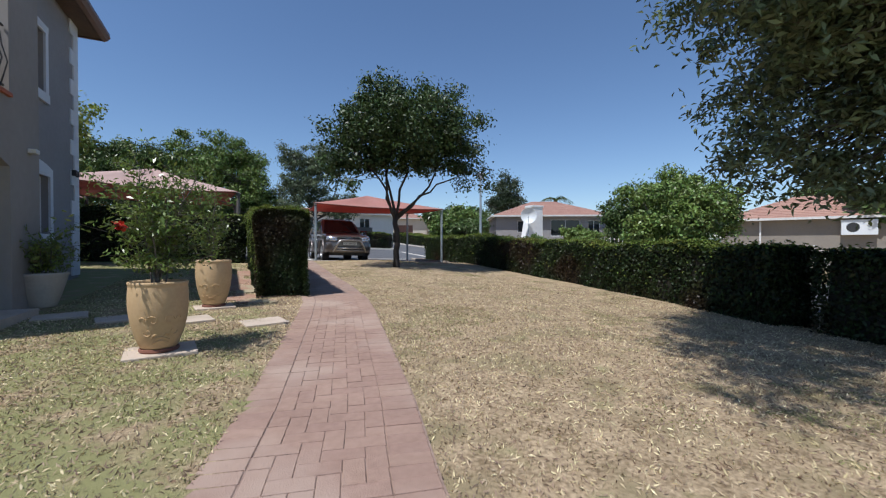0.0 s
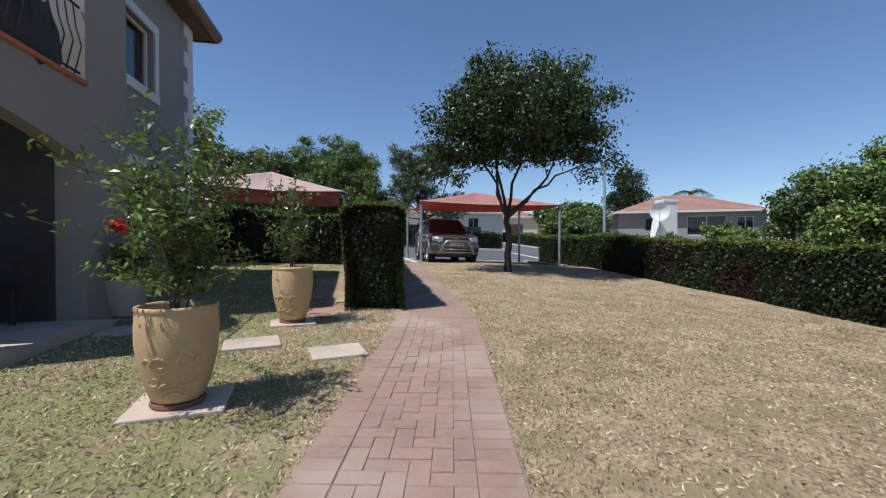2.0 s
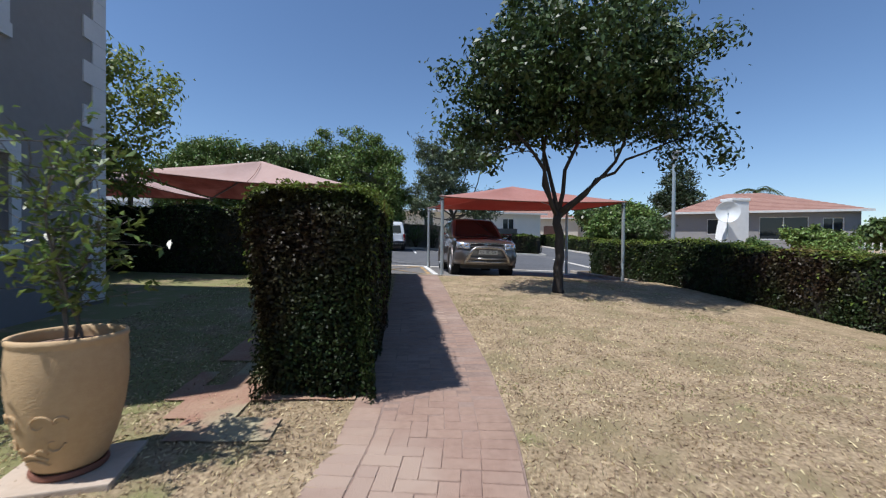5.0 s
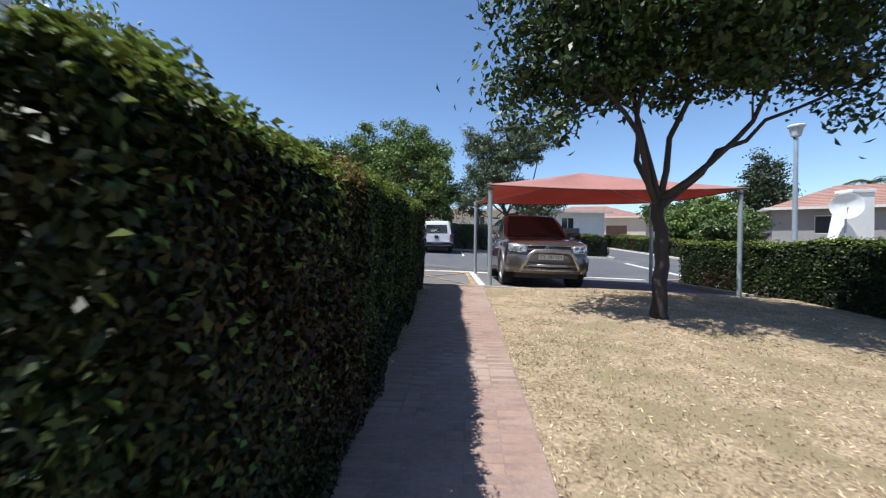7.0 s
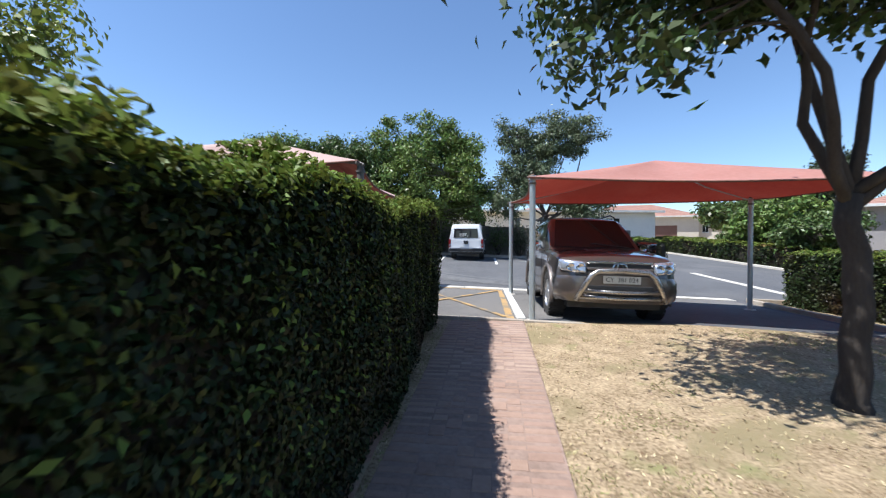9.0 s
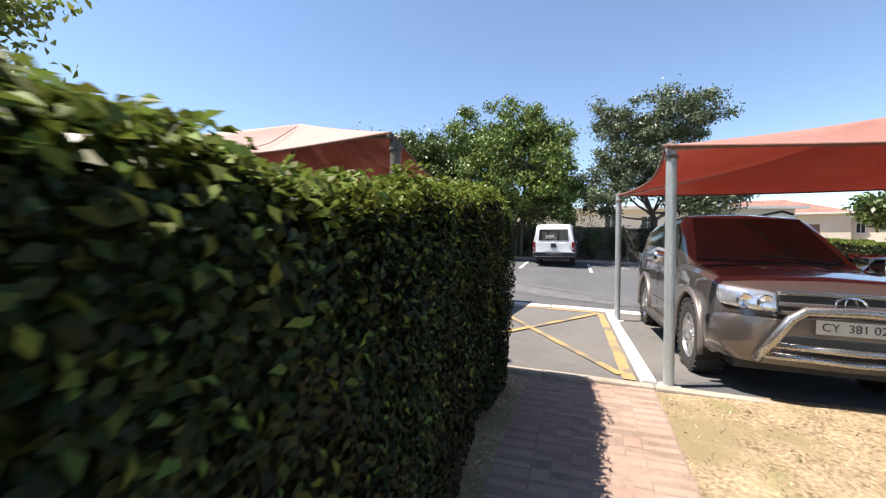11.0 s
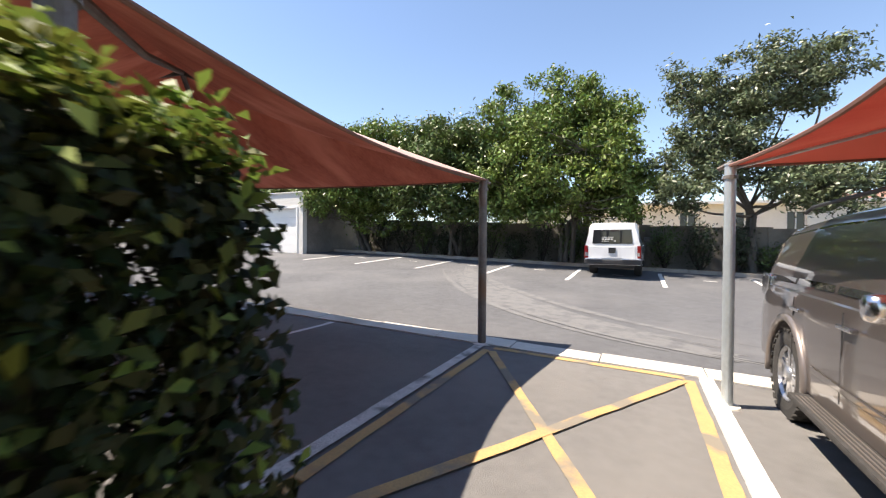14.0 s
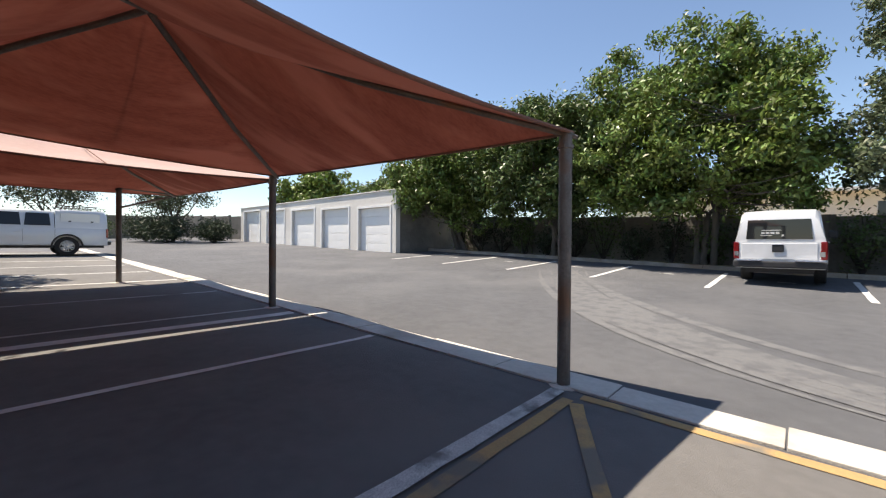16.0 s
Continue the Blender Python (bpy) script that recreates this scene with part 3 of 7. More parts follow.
# ---------------------------------------------------------------- two-storey house
house = empty("apartment_house", pose(-3.3, 9.5, 0.0), "grey two-storey house with white quoins and an open terrace", "house")
HM = house.matrix_basis.inverted()


def in_house(ob, label=""):
    ob.matrix_basis = HM @ ob.matrix_basis
    if label:
        ob["label"] = label
    return ob


WX, BX, EAVE = -3.12, -2.50, 5.74
LW, UW = (8.55, 9.92, 1.26, 2.30), (8.60, 9.78, 3.78, 4.86)
w1 = in_house(wall_x("wall", WX - 0.25, WX, 7.66, 11.45, 0.0, EAVE, [LW, UW], "wall_grey", house), "shaded grey plastered wall")
in_house(wall_x("wall", 11.20, 11.45, -11.0, WX - 0.251, 0.0, EAVE, [], "wall_grey", house, axis="y"), "grey plastered wall")
in_house(wall_x("wall", -5.80, -5.55, 1.8, 6.839, 2.821, EAVE, [(4.6, 6.4, 2.821, 4.95)], "wall_grey", house), "grey plastered wall behind the terrace")
in_house(part("wall", boxes((WX - 0.25, BX, 6.84, 7.66, 0.0, EAVE - 0.002)), "wall_taupe", house), "taupe plastered pier")
# terrace front with a shallow arch below
bm = bmesh.new()
ay = [5.2 + (6.84 - 5.2) * i / 24 for i in range(25)]
arch = lambda y: 2.02 + 0.36 * max(0, 1 - ((y - 4.6) / 2.25) ** 2)
top_z = 2.86
for xx, flip in ((BX, 0), (BX - 0.18, 1)):
    for a, b in zip(ay, ay[1:]):
        lo_a, lo_b = (0.0, 0.0) if b < 5.5 else (arch(a), arch(b))
        f = [bm.verts.new(v) for v in ((xx, a, lo_a), (xx, b, lo_b), (xx, b, top_z), (xx, a, top_z))]
        bm.faces.new(f[::-1] if flip else f)
for a, b in zip(ay, ay[1:]):
    if b >= 5.5:
        bm.faces.new([bm.verts.new(v) for v in ((BX, a, arch(a)), (BX - 0.18, a, arch(a)), (BX - 0.18, b, arch(b)), (BX, b, arch(b)))])
    bm.faces.new([bm.verts.new(v) for v in ((BX, a, top_z), (BX, b, top_z), (BX - 0.18, b, top_z), (BX - 0.18, a, top_z))])
bm.faces.new([bm.verts.new(v) for v in ((BX, 5.2, 0), (BX - 0.18, 5.2, 0), (BX - 0.18, 5.2, top_z), (BX, 5.2, top_z))])
bmesh.ops.remove_doubles(bm, verts=bm.verts, dist=1e-4)
in_house(part("wall", bm, "wall_taupe", house), "taupe plastered terrace front with a shallow arch")
in_house(part("terrace_sill", boxes((BX - 0.32, BX + 0.04, 5.2, 6.838, top_z + 0.001, top_z + 0.05), bevel=0.01), "terracotta_paint", house), "terracotta sill of the terrace")
in_house(part("terrace_floor", boxes((-5.8, BX - 0.33, 5.2, 6.838, 2.62, 2.82)), "concrete", house), "concrete terrace floor")
# shade under the terrace is put into the dark colour of both walls
in_house(part("wall", boxes((-5.8, -5.55, 1.8, 7.2, 0, 2.61)), "patio_wall_shade", house), "patio back wall with deep shade put into its colour")
in_house(part("wall", boxes((-5.54, BX - 0.301, 6.83, 6.839, 0, 2.6)), "patio_wall_shade", house), "patio side wall with deep shade put into its colour")
in_house(part("patio_floor", boxes((-5.54, BX + 0.25, 4.6, 6.83, 0.1, 0.27)), "slab", house), "patio floor of paving")
in_house(part("patio_door", boxes((-5.54, -5.48, 3.2, 5.6, 0.27, 2.35), bevel=0.005), "far_glass", house), "dark glass patio door")
# terrace railing: thin bowed bars
bm = bmesh.new()
for zz in (top_z + 0.14, top_z + 0.86):
    tube(bm, [(BX - 0.05, 5.25, zz), (BX - 0.05, 6.83, zz)], 0.014, 6)
rail = in_house(part("railing", bm, "black_plastic", house), "black wrought-iron terrace railing with bowed bars")
for k in range(12):
    y = 5.3 + k * 0.13
    bm = tube(bmesh.new(), [(BX - 0.05, y, top_z + 0.05), (BX - 0.01, y, top_z + 0.22), (BX + 0.03, y, top_z + 0.4), (BX - 0.02, y, top_z + 0.6), (BX - 0.05, y, top_z + 0.86)], 0.008, 5)
    part("bar", bm, "black_plastic", rail)


def window_part(y0, y1, z0, z1, x, parent, split=0.28, arched=False):
    """A window as a part: glass behind, frame, mullions and a painted surround."""
    win = in_house(part("window", boxes((x - 0.15, x - 0.135, y0, y1, z0, z1)), "window_glass", parent), "dark window with white frame and painted surround")
    t = 0.045
    fr = boxes((x - 0.17, x - 0.10, y0, y0 + t, z0, z1), (x - 0.17, x - 0.10, y1 - t, y1, z0, z1), (x - 0.168, x - 0.102, y0 + t, y1 - t, z0, z0 + t), (x - 0.168, x - 0.102, y0 + t, y1 - t, z1 - t, z1),
               (x - 0.166, x - 0.104, y0 + split, y0 + split + t, z0 + t, z1 - t), (x - 0.164, x - 0.106, y0 + t, y0 + split, (z0 + z1) / 2 + 0.05, (z0 + z1) / 2 + 0.05 + t))
    part("window_frame", fr, "white_paint", win)
    w = 0.12
    su = bmesh.new()
    box(su, x + 0.0, x + 0.035, y0 - w, y0, z0 - w, z1 + 0.04)
    box(su, x + 0.0, x + 0.035, y1, y1 + w, z0 - w, z1 + 0.04)
    box(su, x + 0.0, x + 0.045, y0 - w - 0.02, y1 + w + 0.02, z0 - w - 0.04, z0 - 0.001)
    if arched:
        n = 12
        for i in range(n):
            a, b = y0 - w + (y1 - y0 + 2 * w) * i / n, y0 - w + (y1 - y0 + 2 * w) * (i + 1) / n
            h = lambda y: z1 + 0.14 + 0.12 * (1 - ((y - (y0 + y1) / 2) / ((y1 - y0) / 2 + w)) ** 2)
            f = [su.verts.new(v) for v in ((x + 0.035, a, z1 + 0.041), (x + 0.035, b, z1 + 0.041), (x + 0.035, b, h(b)), (x + 0.035, a, h(a)))]
            su.faces.new(f)
            f2 = [su.verts.new(v) for v in ((x + 0.035, a, h(a)), (x + 0.035, b, h(b)), (x, b, h(b)), (x, a, h(a)))]
            su.faces.new(f2)
        box(su, x + 0.0, x + 0.034, y0, y1, z1 + 0.001, z1 + 0.04)
    else:
        box(su, x + 0.0, x + 0.04, y0 - w, y1 + w, z1 + 0.041, z1 + 0.14)
        box(su, x + 0.0, x + 0.034, y0, y1, z1 + 0.001, z1 + 0.04)
    part("window_surround", su, "quoin_paint", win, "white painted plaster surround")
    part("curtain", boxes((x - 0.34, x - 0.32, y0 - 0.1, y1 + 0.1, z0 - 0.1, z1 + 0.1)), "curtain", win, "dark drawn curtain")


window_part(*LW, WX, house, arched=True)
window_part(*UW, WX, house)
# quoins: alternate long and short painted blocks at the corner
for k in range(17):
    z = 0.42 + k * 0.315
    long_ = k % 2 == 0
    w_ = 0.42 if long_ else 0.24
    bm = boxes((WX, WX + 0.022, 11.45 - w_, 11.4505, z, z + 0.309))
    box(bm, WX - w_, WX + 0.022, 11.451, 11.473, z, z + 0.309)
    in_house(part("quoin", bm, "quoin_paint", house))
# eaves: soffit, fascia, gutter and tiled roof
in_house(part("soffit", boxes((-11.5, -2.79, 6.9, 11.85, EAVE + 0.002, EAVE + 0.05), (-11.5, -5.3, 1.6, 6.898, EAVE + 0.003, EAVE + 0.05)), "soffit_wood", house), "dark brown timber soffit")
bm = bmesh.new()
for (a, b) in (((-2.74, 6.85), (-2.74, 11.90)), ((-2.74, 11.90), (-11.5, 11.90)), ((-5.25, 1.6), (-5.25, 6.84))):
    a, b = Vector((*a, 0)), Vector((*b, 0))
    d = (b - a).normalized()
    n = Vector((d.y, -d.x, 0))
    prof = [(0.0, EAVE + 0.16), (0.10, EAVE + 0.17), (0.115, EAVE + 0.08), (0.06, EAVE - 0.0), (0.0, EAVE - 0.02), (-0.03, EAVE - 0.02), (-0.03, EAVE + 0.2)]
    ra = [bm.verts.new((a + n * u * (1) - d * 0.0).to_tuple()[:2] + (z,)) for u, z in prof]
    rb = [bm.verts.new((b + n * u).to_tuple()[:2] + (z,)) for u, z in prof]
    for i in range(len(prof)):
        j = (i + 1) % len(prof)
        bm.faces.new((ra[i], ra[j], rb[j], rb[i]))
    bm.faces.new(ra)
    bm.faces.new(rb[::-1])
in_house(part("gutter", bm, "gutter_brown", house), "dark brown gutter")
bm = bmesh.new()
e = [bm.verts.new(v) for v in ((-2.68, 6.8, EAVE + 0.12), (-2.68, 12.0, EAVE + 0.12), (-11.5, 12.0, EAVE + 0.12), (-11.5, 1.6, EAVE + 0.12), (-5.2, 1.6, EAVE + 0.12), (-5.2, 6.8, EAVE + 0.12), (-6.9, 7.7, EAVE + 2.2), (-7.2, 5.5, EAVE + 2.2))]
for f in ((0, 1, 6), (1, 2, 6), (2, 3, 7, 6), (3, 4, 7), (4, 5, 6, 7), (5, 0, 6)):
    bm.faces.new([e[i] for i in f])
in_house(part("roof", bm, "roof_tile", house), "brown tiled hipped roof")
# small wall lamps and a tap
in_house(part("wall_lamp", boxes((WX + 0.023, WX + 0.10, 11.02, 11.10, 2.50, 2.62), bevel=0.012), "black_plastic", house), "small black outdoor spotlight")
in_house(part("wall_lamp", boxes((WX + 0.023, WX + 0.08, 11.24, 11.30, 2.50, 2.62), bevel=0.012), "black_plastic", house), "small black outdoor spotlight")
in_house(part("wall_lamp", boxes((BX + 0.001, BX + 0.09, 7.30, 7.42, 2.28, 2.34), bevel=0.01), "gutter_white", house), "small white wall light")

# patio furniture in the shade of the arch
def garden_chair(m):
    ch = empty("garden_chair", m, "dark garden chair on the shaded patio", "chair", "patio chairs")
    part("seat", boxes((-0.25, 0.25, -0.25, 0.25, 0.40, 0.44), bevel=0.01), "black_plastic", ch)
    bm = bmesh.new()
    for k in range(5):
        box(bm, -0.24 + k * 0.105, -0.18 + k * 0.105, 0.22, 0.25, 0.46, 0.90)
    box(bm, -0.25, 0.25, 0.215, 0.255, 0.90, 0.96)
    part("backrest", bm, "black_plastic", ch)
    for sx in (-0.23, 0.23):
        for sy in (-0.23, 0.23):
            part("leg", boxes((sx - 0.018, sx + 0.018, sy - 0.018, sy + 0.018, 0, 0.40)), "black_plastic", ch)
    return ch


c0 = garden_chair(pose(-3.2, 6.35, 0.27, 0, 0, 200))
for x, y, a in ((-3.3, 5.65, 170), (-5.0, 6.1, 90)):
    copy_thing(c0, pose(x, y, 0.27, 0, 0, a))
table = empty("garden_table", pose(-4.3, 5.9, 0.27), "dark garden table on the shaded patio", "table")
part("tabletop", boxes((-0.4, 0.4, -0.6, 0.6, 0.70, 0.74), bevel=0.01), "black_plastic", table)
for sx in (-0.35, 0.35):
    for sy in (-0.55, 0.55):
        part("leg", boxes((sx - 0.03, sx + 0.03, sy - 0.03, sy + 0.03, 0, 0.70)), "black_plastic", table)
bbq = empty("barbecue", pose(-2.95, 6.18, 2.82), "barbecue under a dark fitted cover on the terrace", "barbecue")
bm = bmesh.new()
lathe(bm, [(0.0, 0.0), (0.46, 0.0), (0.48, 0.2), (0.47, 0.5), (0.42, 0.72), (0.25, 0.86), (0.0, 0.9)], 20)
for v in bm.verts:
    v.co.y *= 1.3
    v.co += Vector((noise.noise(v.co * 4), noise.noise(v.co * 4 + Vector((5, 0, 0))), 0)) * 0.04
part("cover", bm, "dark_room", bbq, "dark grey fabric cover", smooth=True)
bm = bmesh.new()
for k in range(6):
    tube(bm, [(0.2 - 0.02, -0.35 + k * 0.07, 0.86), (0.38, -0.37 + k * 0.075, 0.78), (0.48, -0.38 + k * 0.08, 0.62)], 0.018, 5)
part("towel", bm, "white_paint", bbq, "striped white cloth")

# ---------------------------------------------------------------- garages
gar = empty("garage_block", pose(-19.5, 28.9, lot_z(-19.5, 28.9)), "long cream garage block with five white doors", "garage")
GM = gar.matrix_basis.inverted()
GX = [(-14.72, -12.46), (-17.90, -15.54), (-21.04, -18.67), (-24.20, -21.96), (-27.45, -25.14)]
gz = lambda x: lot_z(x, 28.9)
holes = [(a, b, gz((a + b) / 2) - 0.3, gz((a + b) / 2) + 2.05) for a, b in GX]


def in_gar(ob, label=""):
    ob.matrix_basis = GM @ ob.matrix_basis
    if label:
        ob["label"] = label
    return ob


in_gar(wall_x("wall", 28.9, 29.15, -28.0, -12.06, 1.0, 4.22, holes, "wall_garage", gar, axis="y"), "cream plastered garage front")
# side wall: darker material than the front, tree shade included in the colour
in_gar(part("wall", boxes((-12.31, -12.061, 29.151, 34.5, 1.0, 4.05)), "precast", gar), "tan plastered side wall with tree shade put into its dark colour")
in_gar(part("wall", boxes((-28.0, -27.75, 29.151, 34.5, 1.0, 4.1)), "wall_garage", gar))
in_gar(part("wall", boxes((-27.74, -12.32, 34.3, 34.5, 1.0, 4.1)), "wall_garage", gar))
in_gar(part("roof", boxes((-27.74, -12.32, 29.16, 34.29, 3.86, 3.92)), "concrete", gar), "flat roof behind a parapet")
for (a, b), h in zip(GX, holes):
    z0, z1 = gz((a + b) / 2) - 0.02, h[3]
    d = in_gar(part("garage_door", boxes((a, b, 29.08, 29.10, z0, z1)), "door_white", gar), "white sectional garage door")
    rows, cols = 5, 4
    for r in range(rows):
        hh = (z1 - z0) / rows
        bm = boxes((a + 0.01, b - 0.01, 29.045, 29.079, z0 + r * hh + 0.008, z0 + (r + 1) * hh - 0.008), bevel=0.004)
        for c in range(cols):
            ww = (b - a) / cols
            box(bm, a + c * ww + 0.07, a + (c + 1) * ww - 0.07, 29.0415, 29.0445, z0 + r * hh + 0.10, z0 + (r + 1) * hh - 0.10)
        part("door_panel", bm, "door_white", d)
    bm = boxes((a - 0.10, a - 0.001, 28.872, 28.899, z0 + 0.02, z1 + 0.1), (b + 0.001, b + 0.10, 28.872, 28.899, z0 + 0.02, z1 + 0.1), (a, b, 28.873, 28.899, z1, z1 + 0.099))
    in_gar(part("door_surround", bm, "white_paint", gar), "white painted surround")
in_gar(part("coping", boxes((-28.05, -12.0, 28.85, 29.2, 4.221, 4.27), bevel=0.01), "wall_garage", gar))

# ---------------------------------------------------------------- hipped houses


def hip_roof(parent, x0, x1, y0, y1, z, rise, over=0.45, name="roof", lab="terracotta tiled hipped roof", rows=14):
    """A hipped roof in tile courses: each course is one stepped band of the roof."""
    bm = bmesh.new()
    x0, x1, y0, y1 = x0 - over, x1 + over, y0 - over, y1 + over
    half = min(x1 - x0, y1 - y0) / 2
    prev = None
    for i in range(rows):
        a, b = i / rows, (i + 1) / rows
        for t, lift in ((a, 0.035), (b, 0.0)):
            k = half * t * 0.999
            ring = [bm.verts.new(v) for v in ((x0 + k, y0 + k, z + rise * t + lift), (x1 - k, y0 + k, z + rise * t + lift), (x1 - k, y1 - k, z + rise * t + lift), (x0 + k, y1 - k, z + rise * t + lift))]
            if prev:
                for q in range(4):
                    bm.faces.new((prev[q], prev[(q + 1) % 4], ring[(q + 1) % 4], ring[q]))
            prev = ring
    bm.faces.new(prev)
    return part(name, bm, "roof_tile", parent, lab)


def far_house(label, m, w, d, h, rise, wall, windows, group="", gutter="gutter_white"):
    """A single-storey house: origin at its front left corner on the ground; windows as (u0, u1, z0, z1, kind) on the front."""
    hs = empty("house", m, label, "house", group)
    holes_ = [(a, b, c, e_) for a, b, c, e_, k in windows]
    wall_x("wall", 0.0, 0.25, 0, w, -1.0, h, holes_, wall, hs, axis="y")
    part("wall", boxes((0, 0.25, 0.251, d, -1.0, h)), wall, hs)
    part("wall", boxes((w - 0.25, w, 0.251, d, -1.0, h)), wall, hs)
    part("wall", boxes((0.251, w - 0.251, d - 0.25, d, -1.0, h)), wall, hs)
    hip_roof(hs, 0, w, 0, d, h + 0.02, rise)
    part("gutter", boxes((-0.5, w + 0.5, -0.56, -0.46, h - 0.10, h + 0.06), (-0.56, -0.501, -0.5, d + 0.4, h - 0.10, h + 0.06)), gutter, hs)
    part("soffit", boxes((-0.46, w + 0.46, -0.459, d + 0.4, h + 0.002, h + 0.015)), "white_paint", hs)
    for a, b, c, e_, k in windows:
        if k == "glass":
            win = part("window", boxes((a, b, 0.14, 0.16, c, e_)), "far_glass", hs, "dark window with pale frame")
            part("window_frame", boxes((a, a + 0.05, 0.08, 0.139, c, e_), (b - 0.05, b, 0.08, 0.139, c, e_), (a + 0.05, b - 0.05, 0.081, 0.139, c, c + 0.05), (a + 0.05, b - 0.05, 0.081, 0.139, e_ - 0.05, e_), ((a + b) / 2 - 0.025, (a + b) / 2 + 0.025, 0.082, 0.139, c + 0.05, e_ - 0.05)), "white_paint", win)
        else:
            dr = part("door", boxes((a, b, 0.12, 0.16, c, e_)), "door_brown" if k == "brown" else "door_white", hs, "brown garage door" if k == "brown" else "pale door")
            for r in range(4):
                part("door_panel", boxes((a + 0.02, b - 0.02, 0.095, 0.119, c + (e_ - c) * r / 4 + 0.02, c + (e_ - c) * (r + 1) / 4 - 0.02)), "door_brown" if k == "brown" else "door_white", dr)
    return hs


def face_at(x, y, z, toward):
    """A pose at a place with its front (-y side) turned to a point of the plan."""
    a = math.atan2(toward[1] - y, toward[0] - x)
    return Matrix.Translation((x, y, z)) @ Matrix.Rotation(a + math.pi / 2, 4, "Z")

# houses beyond the lane and the wall
hA = far_house("grey house with terracotta tiled roof beyond the lane", face_at(23.8, 35.4, 0.9, (10, 10)), 11.5, 9.0, 3.1, 1.9, "wall_grey",
               [(2.2, 4.6, 1.4, 2.6, "glass"), (5.6, 8.6, 1.0, 2.7, "glass"), (9.4, 10.6, 1.2, 2.6, "glass")])
hB = far_house("distant cream house with two brown garage doors", face_at(14.5, 64.5, 2.4, (2, 10)), 13.5, 9, 2.9, 1.9, "wall_cream",
               [(5.0, 7.6, 0.0, 1.8, "brown"), (8.6, 11.2, 0.0, 1.8, "brown"), (1.0, 2.4, 0.8, 2.0, "glass")])
hC = far_house("distant cream house with a terracotta roof", face_at(4.0, 70.0, 2.6, (2, 10)), 11, 9, 2.9, 2.0, "wall_cream", [(1.5, 3.0, 0.9, 2.1, "glass"), (5, 7, 0.9, 2.1, "glass")])
hD = far_house("tan single-storey house with a tiled roof behind the hedge", face_at(33.2, 18.6, -0.7, (0.0, 3.0)), 14, 9, 3.55, 1.9, "wall_tan", [(9.5, 11.0, 1.2, 2.4, "glass")], gutter="gutter_white")
hE = far_house("cream house with dark windows behind the precast wall", face_at(-6.2, 41.0, 0.9, (-2.0, 10)), 22, 8, 3.5, 0.25, "wall_white",
               [(1.6, 2.5, 1.7, 3.0, "glass"), (4.4, 5.3, 1.7, 3.0, "glass"), (7.4, 8.3, 1.7, 3.0, "glass"), (10.2, 11.1, 1.7, 3.0, "glass"), (12.6, 13.5, 1.7, 3.0, "glass"), (15.4, 16.3, 1.7, 3.0, "glass"), (18, 19.2, 1.7, 3.0, "glass")])
porch = far_house("small cream gatehouse with a red porch far down the lane", face_at(27.6, 62.0, 2.4, (2, 10)), 3.4, 4, 2.5, 0.9, "wall_cream", [(0.6, 1.3, 0.9, 1.9, "glass")])
part("porch_beam", boxes((-2.6, -0.6, -0.5, 0.2, 1.7, 1.95)), "terracotta_paint", porch, "red painted porch beam")
# details of the tan house: air conditioner, downpipe, low cream plinths
def on_front(house_, name, b, material, lab):
    return part(name, boxes(b, bevel=0.02), material, house_, lab)


on_front(hD, "downpipe", (2.3, 2.42, -0.13, -0.01, -0.5, 3.4), "gutter_white", "white downpipe")
ac = on_front(hD, "air_conditioner", (6.6, 8.3, -0.42, -0.02, 2.35, 3.35), "sheet_metal_white", "white air-conditioner unit")
bm = bmesh.new()
lathe(bm, [(0.0, -0.43), (0.30, -0.43), (0.32, -0.425), (0.32, -0.42)], 20, (7.15, 0, 2.85), "y")
part("fan_grille", bm, "black_plastic", ac)
on_front(hD, "meter_box", (5.0, 5.35, -0.17, -0.01, 1.25, 1.65), "gutter_white", "white meter box")
on_front(hD, "plinth", (4.4, 6.2, -0.12, -0.011, -0.6, 1.35), "wall_cream", "cream painted low wall panel")
on_front(hD, "plinth", (8.0, 13.9, -0.12, -0.011, -0.6, 1.3), "wall_cream", "cream painted low wall panel")
# white flue housing with a satellite dish
flue = empty("chimney", pose(25.3, 31.6, 0.9), "tapered white rooftop housing beside the grey house", "chimney")
bm = boxes((-1.0, 1.0, -0.5, 0.5, 0.0, 3.7))
for v in bm.verts:
    if v.co.z > 1:
        v.co.x = v.co.x * 0.62 + 0.35
part("body", bm, "white_paint", flue)
part("cap", boxes((-0.35, 1.05, -0.56, 0.56, 3.701, 3.9), bevel=0.03), "white_paint", flue)
dish = empty("satellite_dish", face_at(24.2, 30.6, 2.0, (1, 3)), "white satellite dish on a short mast", "satellite dish")
bm = bmesh.new()
lathe(bm, [(0.0, 0.22), (0.30, 0.17), (0.55, 0.07), (0.72, -0.05), (0.74, -0.06), (0.72, -0.02), (0.5, 0.12), (0.0, 0.26)], 28, (0, 0, 1.75), "y")
part("reflector", bm, "sheet_metal_white", dish, smooth=True)
bm = bmesh.new()
tube(bm, [(0, 0.35, 0), (0, 0.35, 1.6), (0, 0.28, 1.8)], 0.05, 8)
part("mast", bm, "galvanised", dish)
bm = bmesh.new()
tube(bm, [(0, -0.05, 0.95), (0, -0.75, 1.55)], 0.02, 6)
box(bm, -0.05, 0.05, -0.85, -0.73, 1.5, 1.64)
part("feed_arm", bm, "galvanised", dish)
